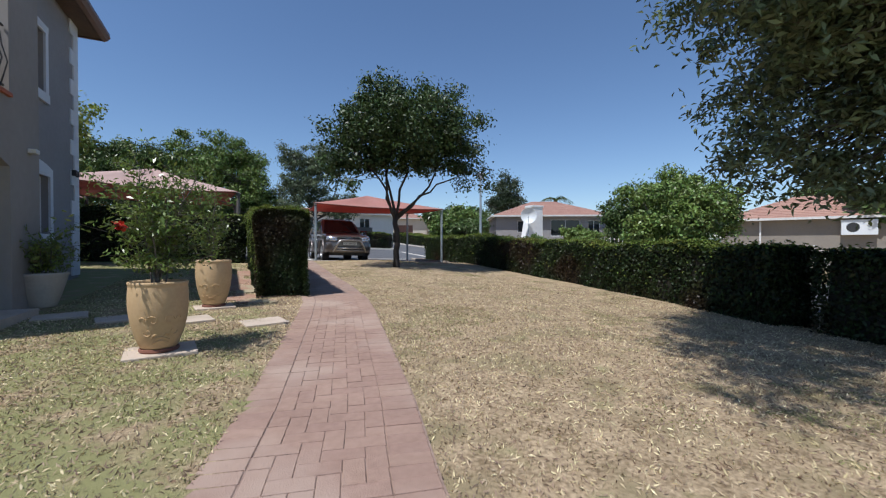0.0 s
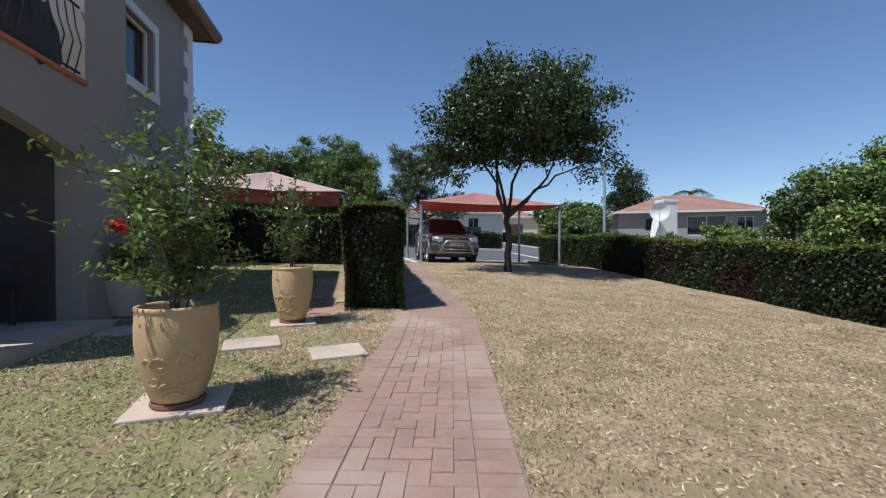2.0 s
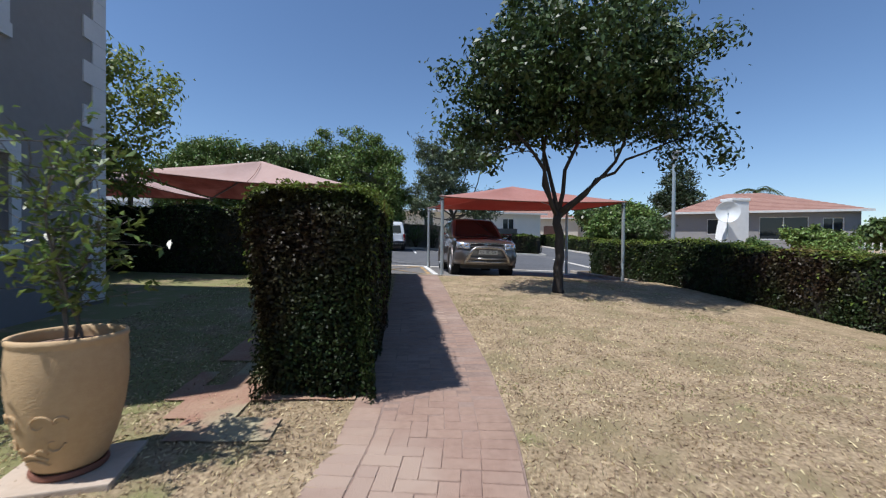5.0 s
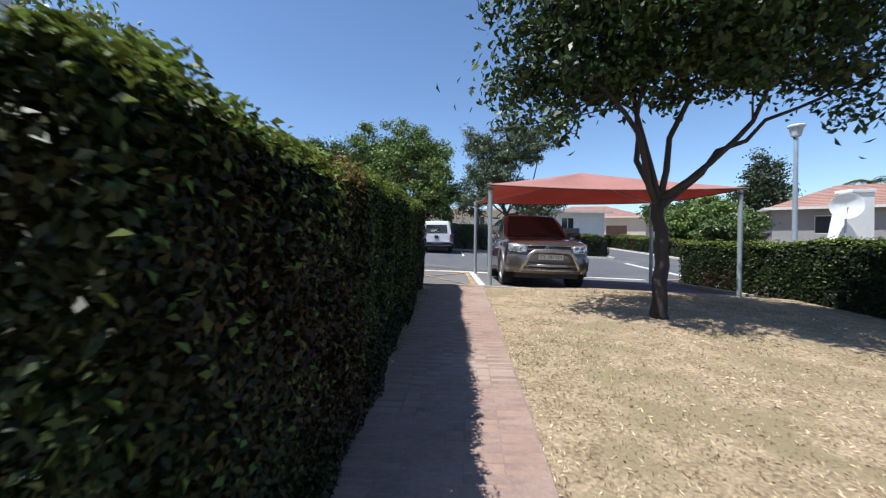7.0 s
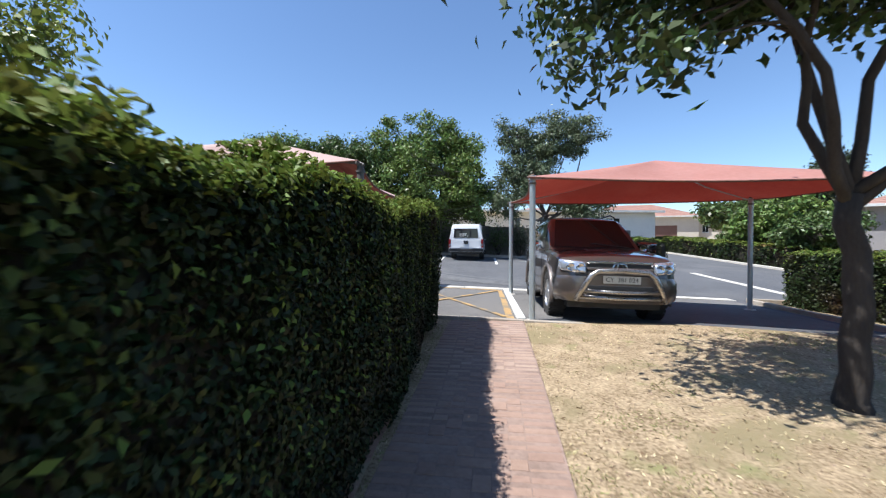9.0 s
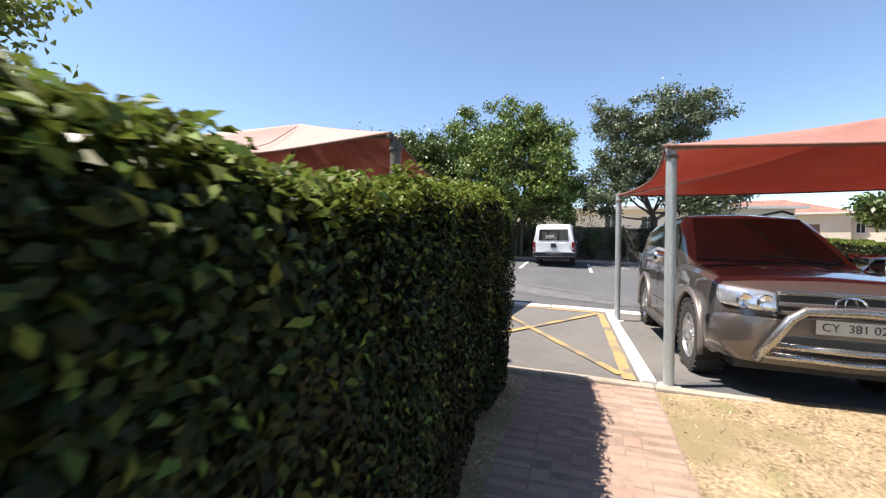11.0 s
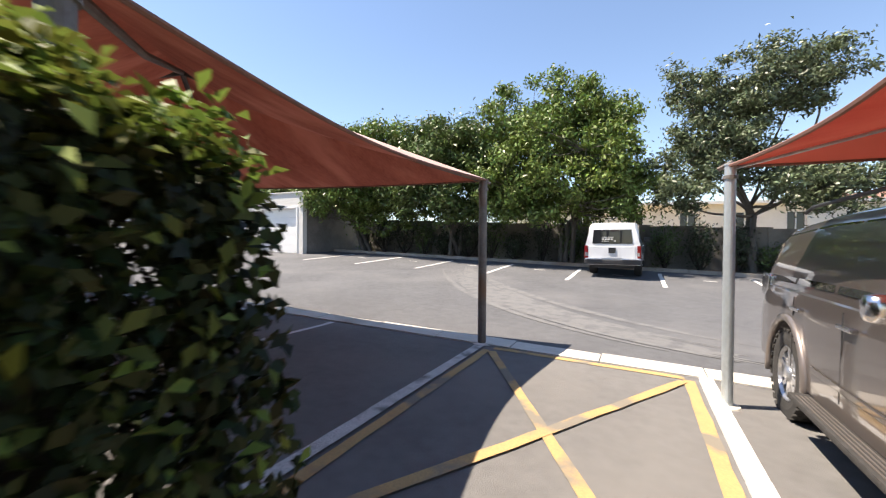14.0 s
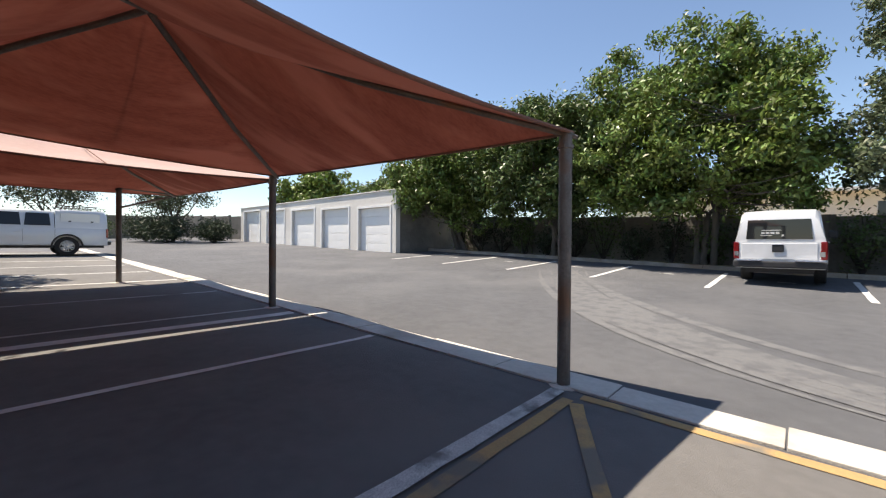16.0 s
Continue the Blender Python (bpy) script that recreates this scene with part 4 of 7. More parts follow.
# picket fence by the tan house
fence = empty("fence", pose(30.2, 21.2, -0.3), "pale picket fence beside the tan house", "fence")
pk = boxes((-0.05, 0.05, -0.02, 0.02, 0, 1.9), bevel=0.01)
base = part("slat", pk, "gutter_white", fence)
for k in range(1, 16):
    o = new("slat", base.data)
    o.parent = fence
    o.location = (-k * 0.28, k * 0.16, 0)
bm = bmesh.new()
tube(bm, [(0, 0.06, 1.3), (-4.2, 2.46, 1.3)], 0.03, 6)
part("rail", bm, "gutter_white", fence)

# distant rise and far vegetation line that closes the horizon
bm = bmesh.new()
ring = []
for k in range(97):
    a = 2 * math.pi * k / 96
    r = 420
    h = 14 + 7 * noise.noise((math.cos(a) * 3, math.sin(a) * 3, 0)) + 3 * noise.noise((math.cos(a) * 11, math.sin(a) * 11, 4))
    ring.append((bm.verts.new((r * math.cos(a), r * math.sin(a), -6)), bm.verts.new((r * 1.1 * math.cos(a), r * 1.1 * math.sin(a), h * 0.55))))
for (a, b), (c, d) in zip(ring, ring[1:]):
    bm.faces.new((a, c, d, b))
tagged(part("backdrop", bm, "hills"), "low green hills on the horizon", "hills", kind="structure")

# ---------------------------------------------------------------- shade sails


def sail_cloth(bm, corners, apex, sag, n=12):
    """Four taut panels from an apex to corners, with edges that curve inwards."""
    A = Vector(apex)
    C = [Vector(c) for c in corners]
    mid = sum(C, Vector()) / 4
    for i in range(4):
        p, q = C[i], C[(i + 1) % 4]
        grid = []
        for r in range(n + 1):
            t = r / n
            row = []
            for s in range(n + 1):
                u = s / n
                e = p.lerp(q, u)
                pull = 4 * u * (1 - u) * sag[i]
                inward = (mid - e)
                inward.z = 0
                e = e + inward.normalized() * pull + Vector((0, 0, -0.06 * 4 * u * (1 - u)))
                v = A.lerp(e, t)
                v.z -= 0.10 * 4 * t * (1 - t) * (4 * u * (1 - u)) * 1.2 + 0.02 * 4 * t * (1 - t)
                row.append(bm.verts.new(v))
            grid.append(row)
        for r in range(n):
            for s in range(n):
                bm.faces.new((grid[r][s], grid[r + 1][s], grid[r + 1][s + 1], grid[r][s + 1]))
    bmesh.ops.remove_doubles(bm, verts=bm.verts, dist=1e-4)
    return bm


def edge_curve(p, q, mid, sag=0.35, n=16, dz=0.0):
    out = []
    for s in range(n + 1):
        u = s / n
        e = Vector(p).lerp(Vector(q), u)
        inward = Vector(mid) - e
        inward.z = 0
        out.append(e + inward.normalized() * 4 * u * (1 - u) * sag + Vector((0, 0, -0.06 * 4 * u * (1 - u) + dz)))
    return out


def carport(label, corners, apex, posts, cloth, steel, post_r=0.05, sag=0.35, group="shade sail carports"):
    """posts: (x, y, z of foot, z of top) of each steel post."""
    base = Vector(posts[0][:3])
    cp = empty("carport", Matrix.Translation(base), label, "carport", group)
    off = lambda v: Vector(v) - base
    C = [off(c) for c in corners]
    A = off(apex)
    mid = sum(C, Vector()) / 4
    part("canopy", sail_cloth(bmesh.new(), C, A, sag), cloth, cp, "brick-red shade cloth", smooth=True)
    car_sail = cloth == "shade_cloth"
    # added second skin: fading and the sunlit look are both in its colour
    part("bleached_cover", sail_cloth(bmesh.new(), [c + Vector((0, 0, 0.012)) for c in C], A + Vector((0, 0, 0.012)), sag), "shade_cloth_pink" if car_sail else "shade_cloth_top", cp, "sun-bleached upper skin with sunlight also put into its pale colour", smooth=True)
    bm = bmesh.new()
    for i in range(4):
        tube(bm, edge_curve(C[i], C[(i + 1) % 4], mid, sag[i]), 0.016, 6)
    part("hem", bm, "hem", cp, "dark bound edge of the cloth")
    for c in C:
        bm = bmesh.new()
        tube(bm, [c + Vector((0, 0, -0.03)), A.lerp(c, 0.5) + Vector((0, 0, -0.12)), A + Vector((0, 0, -0.05))], 0.014 if car_sail else 0.028, 8)
        part("strut", bm, steel, cp, "steel strut under the cloth")
    for i in range(0 if car_sail else 4):
        e = edge_curve(C[i], C[(i + 1) % 4], mid, sag[i])[8]
        part("seam", tube(bmesh.new(), [e + Vector((0, 0, 0.004)), e.lerp(A, 0.5) + Vector((0, 0, -0.075)), A.lerp(e, 0.08)], 0.007, 4), "hem", cp, "sewn seam")
    for x, y, z0, z1 in posts:
        p = off((x, y, z0))
        bm = bmesh.new()
        h = z1 - z0
        tube(bm, [p + Vector((0, 0, -0.05)), p + Vector((0, 0, h))], post_r, 16)
        tube(bm, [p + Vector((0, 0, h)), p + Vector((0, 0, h + 0.015))], post_r * 1.12, 16)
        po = part("post", bm, steel, cp, smooth=False)
        part("foot_pad", lathe(bmesh.new(), [(post_r * 2.4, 0.0), (post_r * 2.2, 0.018), (0.0, 0.03)], 14, p + Vector((0, 0, 0.0))), "concrete", po)
        bm = bmesh.new()
        tube(bm, [p + Vector((0, 0, h - 0.12)), p + Vector((0, 0, h - 0.09))], post_r * 1.25, 12)
        d = (mid - p)
        d.z = 0
        d.normalize()
        tube(bm, [p + Vector((0, 0, h - 0.02)) - d * 0.10, p + Vector((0, 0, h + 0.03)) + d * 0.02], 0.02, 6)
        part("bracket", bm, "dull_steel", po)
    return cp


lz = lot_z
S2 = carport("brick-red shade sail on galvanised posts over the parked car",
             [(2.50, 15.70, 2.61), (7.82, 15.62, 2.56), (7.45, 18.7, 2.58), (2.45, 19.25, 2.60)], (5.02, 17.5, 3.18),
             [(2.56, 15.78, lz(2.5, 15.8), 2.63), (7.76, 15.70, lz(7.76, 15.8), 2.56), (7.27, 18.45, lz(7.3, 18.5), 2.56), (2.47, 19.20, lz(2.5, 19.2), 2.60)],
             "shade_cloth", "galvanised", 0.046, (0.10, 0.16, 0.16, 0.16))
S1 = carport("faded red shade sail over the empty bays",
             [(-5.18, 15.55, 3.06), (-0.04, 15.42, 2.84), (-0.10, 20.05, 2.75), (-5.14, 19.95, 2.90)], (-2.72, 17.6, 3.76),
             [(-0.02, 15.50, lz(0, 15.7), 2.80), (-5.22, 15.62, lz(-5.2, 15.7), 3.03), (-0.15, 20.02, lz(-0.15, 19.8), 2.73), (-5.16, 19.88, lz(-5.1, 19.8), 2.88)],
             "shade_cloth_faded", "dull_steel", 0.056, (0.50, 0.24, 0.16, 0.02))
S3 = carport("faded red shade sail over the empty bays",
             [(-10.40, 15.55, 2.92), (-5.22, 15.55, 2.80), (-5.20, 19.97, 2.84), (-10.40, 19.95, 2.97)], (-7.9, 17.7, 3.72),
             [(-9.95, 18.75, lz(-9.95, 18.8), 3.05), (-9.95, 15.7, lz(-9.95, 15.7), 2.95)],
             "shade_cloth_faded", "dull_steel", 0.055, (0.50, 0.02, 0.16, 0.24))
bm = bmesh.new()
b0 = Vector((-9.95, 18.75, lz(-9.95, 18.8)))
tube(bm, [Vector((-9.95, 18.75, 3.0)) - b0, Vector((-10.35, 19.92, 2.99)) - b0], 0.03, 8)
tube(bm, [Vector((-9.95, 18.75, 2.55)) - b0, Vector((-10.32, 19.85, 2.93)) - b0], 0.022, 8)
part("arm", bm, "dull_steel", S3, "steel arm that holds the corner of the sail")

# ---------------------------------------------------------------- plants


def limb(bm, a, b, r0, r1, rng, bend=0.12, n=6, sides=7):
    a, b = Vector(a), Vector(b)
    L = (b - a).length
    off = Vector(rng.normal(size=3)) * bend * L
    pts = []
    for i in range(n + 1):
        t = i / n
        pts.append(a.lerp(b, t) + off * math.sin(math.pi * t) * 0.5 + Vector(rng.normal(size=3)) * 0.009 * L * (0 < i < n))
    tube(bm, pts, [r0 + (r1 - r0) * i / n for i in range(n + 1)], sides)
    return pts


def tree(label, base, fork, trunk_r, blobs, clusters, per, size, leaf, bark, seed, limbs=6, spread=0.34, slim=0.5, low=(), group="", fixed=None, up=0.35, stems=1):
    """A tree: trunk, limbs that reach into the crown, twigs to each clump of leaves. blobs: (centre, radii) in the world; low: extra limbs as ends."""
    rng = np.random.default_rng(seed)
    base = Vector(base)
    tr = empty("tree", Matrix.Translation(base), label, "tree", group)
    bm = bmesh.new()
    f = Vector(fork) - base
    ends = []
    w = np.array([b[1][0] * b[1][1] * b[1][2] for b in blobs])
    w = w / w.sum()
    cen = []
    for _ in range(clusters):
        c, r = blobs[rng.choice(len(blobs), p=w)]
        d = rng.normal(size=3)
        d /= np.linalg.norm(d)
        rad = rng.random() ** 0.45 * (0.86 + 0.22 * rng.random())
        cen.append(np.array(c) + d * np.array(r) * rad - np.array(base))
    cen = np.array(cen)
    trunk_pts = []
    for s in range(stems):
        b0 = Vector((0, 0, -0.15)) + (Vector(rng.normal(size=3) * 0.18) * (stems > 1))
        b0.z = -0.15
        fk = f + Vector(rng.normal(size=3) * 0.25) * (stems > 1)
        n = 8
        pts = [b0.lerp(fk, i / n) + Vector((rng.normal() * 0.02, rng.normal() * 0.02, 0)) * (0 < i < n) for i in range(n + 1)]
        rr = [trunk_r * (1.35 if i == 0 else 1.1 if i == 1 else 1.0 - 0.22 * i / n) / (stems ** 0.5) for i in range(n + 1)]
        tube(bm, pts, rr, 10)
        trunk_pts.append(fk)
    targets = fixed if fixed else []
    main = []
    order = rng.permutation(len(cen))
    goals = [Vector(t) - base for t in targets] + [Vector(cen[i]) * 0.92 + f * 0.08 for i in order[: max(0, limbs - len(targets))]]
    nodes = []
    for k, g in enumerate(goals):
        st = trunk_pts[k % len(trunk_pts)] - Vector((0, 0, 0.06 * (k % 3) if stems == 1 else 0.0))
        r0 = trunk_r * 0.46 / (stems ** 0.5)
        pts = limb(bm, st, g, r0, trunk_r * 0.13, rng, 0.13, 8, 10)
        nodes += [(p, r0 + (trunk_r * 0.13 - r0) * i / 8) for i, p in enumerate(pts)][2:]
    npz = np.array([tuple(p[0]) for p in nodes])
    for c in cen:
        d = np.linalg.norm(npz - c, axis=1) + 0.5 * np.maximum(0, npz[:, 2] - c[2])
        j = int(np.argmin(d))
        if np.linalg.norm(npz[j] - c) > 0.12:
            limb(bm, npz[j], c, min(nodes[j][1] * 0.55, trunk_r * 0.2), trunk_r * 0.035, rng, 0.14, 4, 5)
    part("trunk", bm, bark, tr, smooth=True)
    n = clusters * per
    ci = np.repeat(np.arange(clusters), per)
    spr = spread * (0.6 + 0.8 * rng.random(clusters))
    d = rng.normal(size=(n, 3)) * np.array([1, 1, 0.7])
    pos = cen[ci] + d * spr[ci][:, None] * 0.75
    nor = d * 0.5 + rng.normal(size=(n, 3)) * 0.6 + np.array([0, 0, up * 2])
    lf = leaf_mesh("crown", pos, nor, size, leaf, tr, rng, slim)
    return tr


def hedge(label, pts, width, height, density, size, seed, zf, new_top=0.5, lump=0.07, top_wave=0.05, group="clipped hedges", taper=0.05, end_lean=0.05):
    """A clipped hedge along pts: a woody core with shade in its dark colour, leaves over its faces, fresh leaves on
    top.
    """
    rng = np.random.default_rng(seed)
    P = np.array(pts, float)
    seg = np.diff(P, axis=0)
    Ls = np.linalg.norm(seg, axis=1)
    tot = Ls.sum()
    cum = np.r_[0, np.cumsum(Ls)]
    base = Vector((P[0][0], P[0][1], zf(P[0][0], P[0][1])))
    hd = empty("hedge", Matrix.Translation(base), label, "hedge", group)

    def at(s):
        s = np.clip(s, 0, tot)
        i = np.clip(np.searchsorted(cum, s, side="right") - 1, 0, len(Ls) - 1)
        t = (s - cum[i]) / Ls[i]
        c = P[i] + seg[i] * t[:, None]
        dr = seg[i] / Ls[i][:, None]
        return c, dr

    def bump(s, u, v):
        return lump * (np.sin(s * 2.1 + v * 3 + seed) * 0.5 + np.sin(s * 5.3 - v * 4.1 + u) * 0.35 + np.sin(s * 11 + v * 9) * 0.25)

    def place(s, u, v):
        """s along, u across (-1..1), v up (0..1) to world."""
        c, dr = at(s)
        nr = np.stack([dr[:, 1], -dr[:, 0]], 1)
        hh = height * (1 + top_wave * np.sin(s * 1.3 + seed) * 0.6 + top_wave * np.sin(s * 3.7) * 0.4)
        half = width / 2 * (1 - taper * (1 - v))
        xy = c + nr * (u * half)[:, None]
        z = np.array([zf(x, y) for x, y in c]) + v * hh
        return np.column_stack([xy, z]), nr, dr

    # core: solid filler, near-black for the shade between the leaves
    ns = max(4, int(tot / 0.4))
    prof = [(-0.80, -0.05), (-0.86, 0.3), (-0.84, 0.8), (-0.66, 0.93), (0.0, 0.955), (0.66, 0.93), (0.84, 0.8), (0.86, 0.3), (0.80, -0.05)]
    V = []
    inset = 0.12 + end_lean
    for i in range(ns + 1):
        s = np.array([inset + (tot - 2 * inset) * i / ns] * len(prof))
        p, nr, dr = place(s, np.array([a for a, b in prof]), np.array([b for a, b in prof]))
        V += list(p - np.array(base))
    m_ = len(prof)
    F = [(i * m_ + k, (i + 1) * m_ + k, (i + 1) * m_ + k + 1, i * m_ + k + 1) for i in range(ns) for k in range(m_ - 1)]
    F += [tuple(range(m_)), tuple(ns * m_ + k for k in range(m_ - 1, -1, -1))]
    mesh("woody_core", V, F, "hedge_core", hd, "woody inside, shade put into its near-black colour")
    # leaves: sides, top, ends
    area = tot * (2 * height + width) + 2 * width * height
    out_p, out_n, top_p, top_n = [], [], [], []
    nside = int(tot * height * density)
    for sgn in (-1, 1):
        s, v = rng.random(nside) * tot, rng.random(nside) ** 0.9
        depth = -rng.random(nside) ** 1.5 * 0.11 + 0.02
        p, nr, dr = place(s, np.full(nside, float(sgn)), v)
        rd = np.maximum(0, v - 0.93) * 1.6
        p[:, :2] += nr * (sgn * (depth + bump(s, sgn, v) - rd))[:, None]
        out_p.append(p)
        out_n.append(np.column_stack([nr * sgn, np.full(nside, 0.35)]) + rng.normal(size=(nside, 3)) * 0.55)
    ntop = int(tot * width * density * 1.15)
    s, u = rng.random(ntop) * tot, rng.random(ntop) * 2 - 1
    p, nr, dr = place(s, u, np.ones(ntop))
    p[:, 2] += bump(s, u, 1.0) * 0.8 - rng.random(ntop) ** 1.5 * 0.10 + 0.02 - 0.07 * np.abs(u) ** 4
    out_p.append(p)
    out_n.append(np.column_stack([rng.normal(size=(ntop, 2)) * 0.6, np.full(ntop, 0.8)]))
    nend = int(width * height * density)
    for e_ in (0.0, tot):
        s, u, v = np.full(nend, e_), rng.random(nend) * 2 - 1, rng.random(nend) ** 0.9
        p, nr, dr = place(s, u, v)
        sg = -1 if e_ == 0 else 1
        depth = -rng.random(nend) ** 1.5 * 0.11 + 0.02 + lump * np.sin(u * 3 + v * 7) * 0.6 - 0.12 * np.abs(u) ** 5 - np.maximum(0, v - 0.9) * 0.8 - end_lean * (1 - v)
        p[:, :2] += dr * (sg * depth)[:, None]
        out_p.append(p)
        out_n.append(np.column_stack([dr * sg, np.full(nend, 0.3)]) + rng.normal(size=(nend, 3)) * 0.55)
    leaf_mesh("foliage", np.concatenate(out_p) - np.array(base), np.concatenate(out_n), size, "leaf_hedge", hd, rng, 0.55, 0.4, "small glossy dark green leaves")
    if new_top:
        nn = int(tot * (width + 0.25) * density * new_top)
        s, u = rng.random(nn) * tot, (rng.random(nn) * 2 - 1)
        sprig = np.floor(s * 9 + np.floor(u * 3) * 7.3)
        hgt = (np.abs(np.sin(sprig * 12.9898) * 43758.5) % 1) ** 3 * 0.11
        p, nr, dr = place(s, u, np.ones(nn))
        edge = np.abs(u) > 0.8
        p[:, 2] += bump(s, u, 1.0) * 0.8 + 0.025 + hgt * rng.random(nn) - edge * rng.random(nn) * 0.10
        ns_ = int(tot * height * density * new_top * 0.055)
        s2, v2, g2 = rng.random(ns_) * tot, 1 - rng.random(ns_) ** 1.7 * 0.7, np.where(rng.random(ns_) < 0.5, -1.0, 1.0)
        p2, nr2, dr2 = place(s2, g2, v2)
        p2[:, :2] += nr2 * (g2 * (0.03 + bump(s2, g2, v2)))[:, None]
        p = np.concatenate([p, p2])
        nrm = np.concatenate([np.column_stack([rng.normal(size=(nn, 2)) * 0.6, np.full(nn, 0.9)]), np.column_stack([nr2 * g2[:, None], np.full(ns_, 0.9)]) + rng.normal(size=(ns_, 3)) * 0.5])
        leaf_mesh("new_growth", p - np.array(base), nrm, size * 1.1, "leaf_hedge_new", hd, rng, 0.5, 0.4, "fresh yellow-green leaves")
    return hd


gz_ = lambda x, y: ground_z(x, y)
hedge("tall clipped dark green hedge beside the brick path", [(0.69, 7.72), (0.71, 10), (0.71, 13), (0.71, 15.35)], 0.93, 1.60, 6600, 0.034, 3, lambda x, y: gz_(x, y) - float(np.interp(y, [7.7, 8.3, 9.0, 10, 11, 12, 13, 14, 14.7, 15.4], [0.06, 0.10, 0.03, 0.0, 0.02, 0.06, 0.04, -0.08, -0.05, 0.10])), 0.9, 0.05, taper=0.10, end_lean=0.16)
hedge("clipped dark green hedge at the edge of the parking bays", [(0.2, 15.05), (-4, 15.05), (-12, 15.1)], 0.75, 1.50, 900, 0.07, 4, gz_, 0.25, 0.05)
hedge("long clipped hedge between the lawn and the lane", [(7.58, 3.12), (8.35, 5.3), (9.25, 9.5), (9.45, 13.2), (9.15, 19.7)], 0.9, 1.22, 1500, 0.062, 5, lambda x, y: ground_z(x, y) - 0.02, 0.3, 0.06)
hedge("clipped hedge past a gap at the edge of the lawn", [(7.75, 2.80), (7.2, -0.6), (6.4, -5)], 0.9, 1.18, 1100, 0.062, 6, gz_, 0.1, 0.06)
hedge("clipped hedge on the island at the mouth of the lot", [(7.75, 30.4), (10.3, 30.4), (10.3, 33.8)], 0.9, 1.15, 600, 0.09, 7, lot_z, 0.4, 0.08)
hedge("rounded green hedge along the far side of the lane", [(16.8, 30.0), (16.9, 40), (17.0, 58)], 1.5, 1.1, 260, 0.13, 8, road_z, 0.8, 0.15)
hedge("low bushy hedge along the far side of the lane", [(16.8, 9.0), (16.8, 20), (16.8, 29.6)], 1.3, 0.95, 300, 0.11, 9, road_z, 0.8, 0.15)

tree("broad dark-leaved shade tree with a forked trunk on the lawn", (4.76, 12.98, ground_z(4.76, 12.98) - 0.02), (4.72, 13.05, 2.0), 0.108,
     [((4.95, 12.8, 5.0), (2.1, 2.1, 1.4)), ((3.2, 12.9, 4.3), (1.1, 1.3, 1.1)), ((6.8, 12.8, 4.7), (1.1, 1.3, 1.3)), ((4.2, 12.8, 6.1), (0.6, 0.7, 0.8)), ((5.5, 12.9, 6.2), (0.6, 0.7, 0.8)), ((6.7, 12.9, 5.9), (0.6, 0.6, 0.9)), ((2.9, 12.8, 3.4), (0.6, 0.7, 0.7)), ((4.9, 12.8, 3.7), (1.6, 1.1, 0.5)), ((7.4, 12.4, 3.4), (0.7, 0.8, 0.6)), ((6.2, 11.7, 4.5), (0.9, 0.7, 0.6))], 275, 140, 0.118, "leaf_tree", "bark_dark", 11,
     limbs=6, spread=0.27, fixed=[(4.15, 13.0, 5.6), (5.4, 12.9, 5.8), (7.3, 12.6, 3.6), (6.2, 12.8, 4.6), (4.6, 12.4, 4.4), (3.0, 12.8, 4.3)], up=0.12)
tree("fine-leaved tree arching over the lawn", (6.9, -0.3, ground_z(6.9, -0.3)), (6.7, 0.0, 2.1), 0.13,
     [((6.3, 1.6, 4.5), (2.1, 2.1, 1.7)), ((5.35, 2.4, 3.6), (1.25, 1.3, 0.9)), ((6.6, 2.6, 2.8), (1.1, 1.1, 1.4)), ((7.3, 1.4, 3.7), (1.7, 1.8, 2.3)), ((4.0, 2.0, 6.7), (1.6, 1.0, 0.5)), ((5.5, 2.5, 6.6), (1.4, 1.0, 0.5)), ((6.6, 1.6, 6.4), (1.6, 1.4, 0.8)), ((1.9, 1.3, 7.9), (1.4, 0.8, 1.6)), ((3.2, 2.2, 7.7), (1.2, 0.7, 1.6)), ((0.7, 0.2, 8.0), (1.1, 0.7, 1.5)), ((3.2, 0.4, 7.6), (1.6, 1.0, 1.2))], 860, 105, 0.12, "leaf_pepper", "bark_grey", 12, limbs=12, spread=0.24, slim=0.32, up=0.3)
B31 = lot_z(0, 31)
tree("leafy green tree behind the parked van", (-0.7, 31.7, lot_z(-0.7, 31)), (-0.7, 31.6, 2.7), 0.20,
     [((-1.1, 30.5, 5.0), (2.5, 2.0, 2.3)), ((-2.9, 30.3, 4.4), (1.6, 1.6, 1.6)), ((1.0, 30.3, 4.2), (1.5, 1.6, 1.5)), ((-0.9, 31, 7.1), (1.7, 1.5, 1.5)), ((-3.3, 31, 6.9), (1.2, 1.3, 1.4)), ((0.9, 31, 6.6), (1.0, 1.2, 1.3)), ((-1.8, 30.2, 3.7), (2.4, 1.2, 0.9)), ((0.6, 31.2, 3.5), (1.5, 0.9, 0.8))], 400, 130, 0.175, "leaf_bright", "bark_grey", 13, limbs=12, spread=0.27, slim=0.42, up=0.1, stems=4, group="trees along the wall")
tree("leafy green tree along the precast wall", (-5.6, 31.8, lot_z(-5.6, 31)), (-5.6, 31.7, 2.9), 0.18,
     [((-5.4, 30.5, 5.0), (2.3, 1.8, 2.1)), ((-7.4, 30.5, 4.6), (1.7, 1.5, 1.7)), ((-3.9, 31.2, 4.2), (1.3, 1.5, 1.5)), ((-5.2, 31.2, 6.2), (1.9, 1.2, 1.3)), ((-6.9, 31.2, 6.4), (1.3, 1.2, 1.2)), ((-5.6, 30.3, 3.6), (2.4, 1.1, 0.9))], 380, 130, 0.175, "leaf_mid", "bark_grey", 14, limbs=10, spread=0.28, slim=0.42, up=0.1, stems=3, group="trees along the wall")
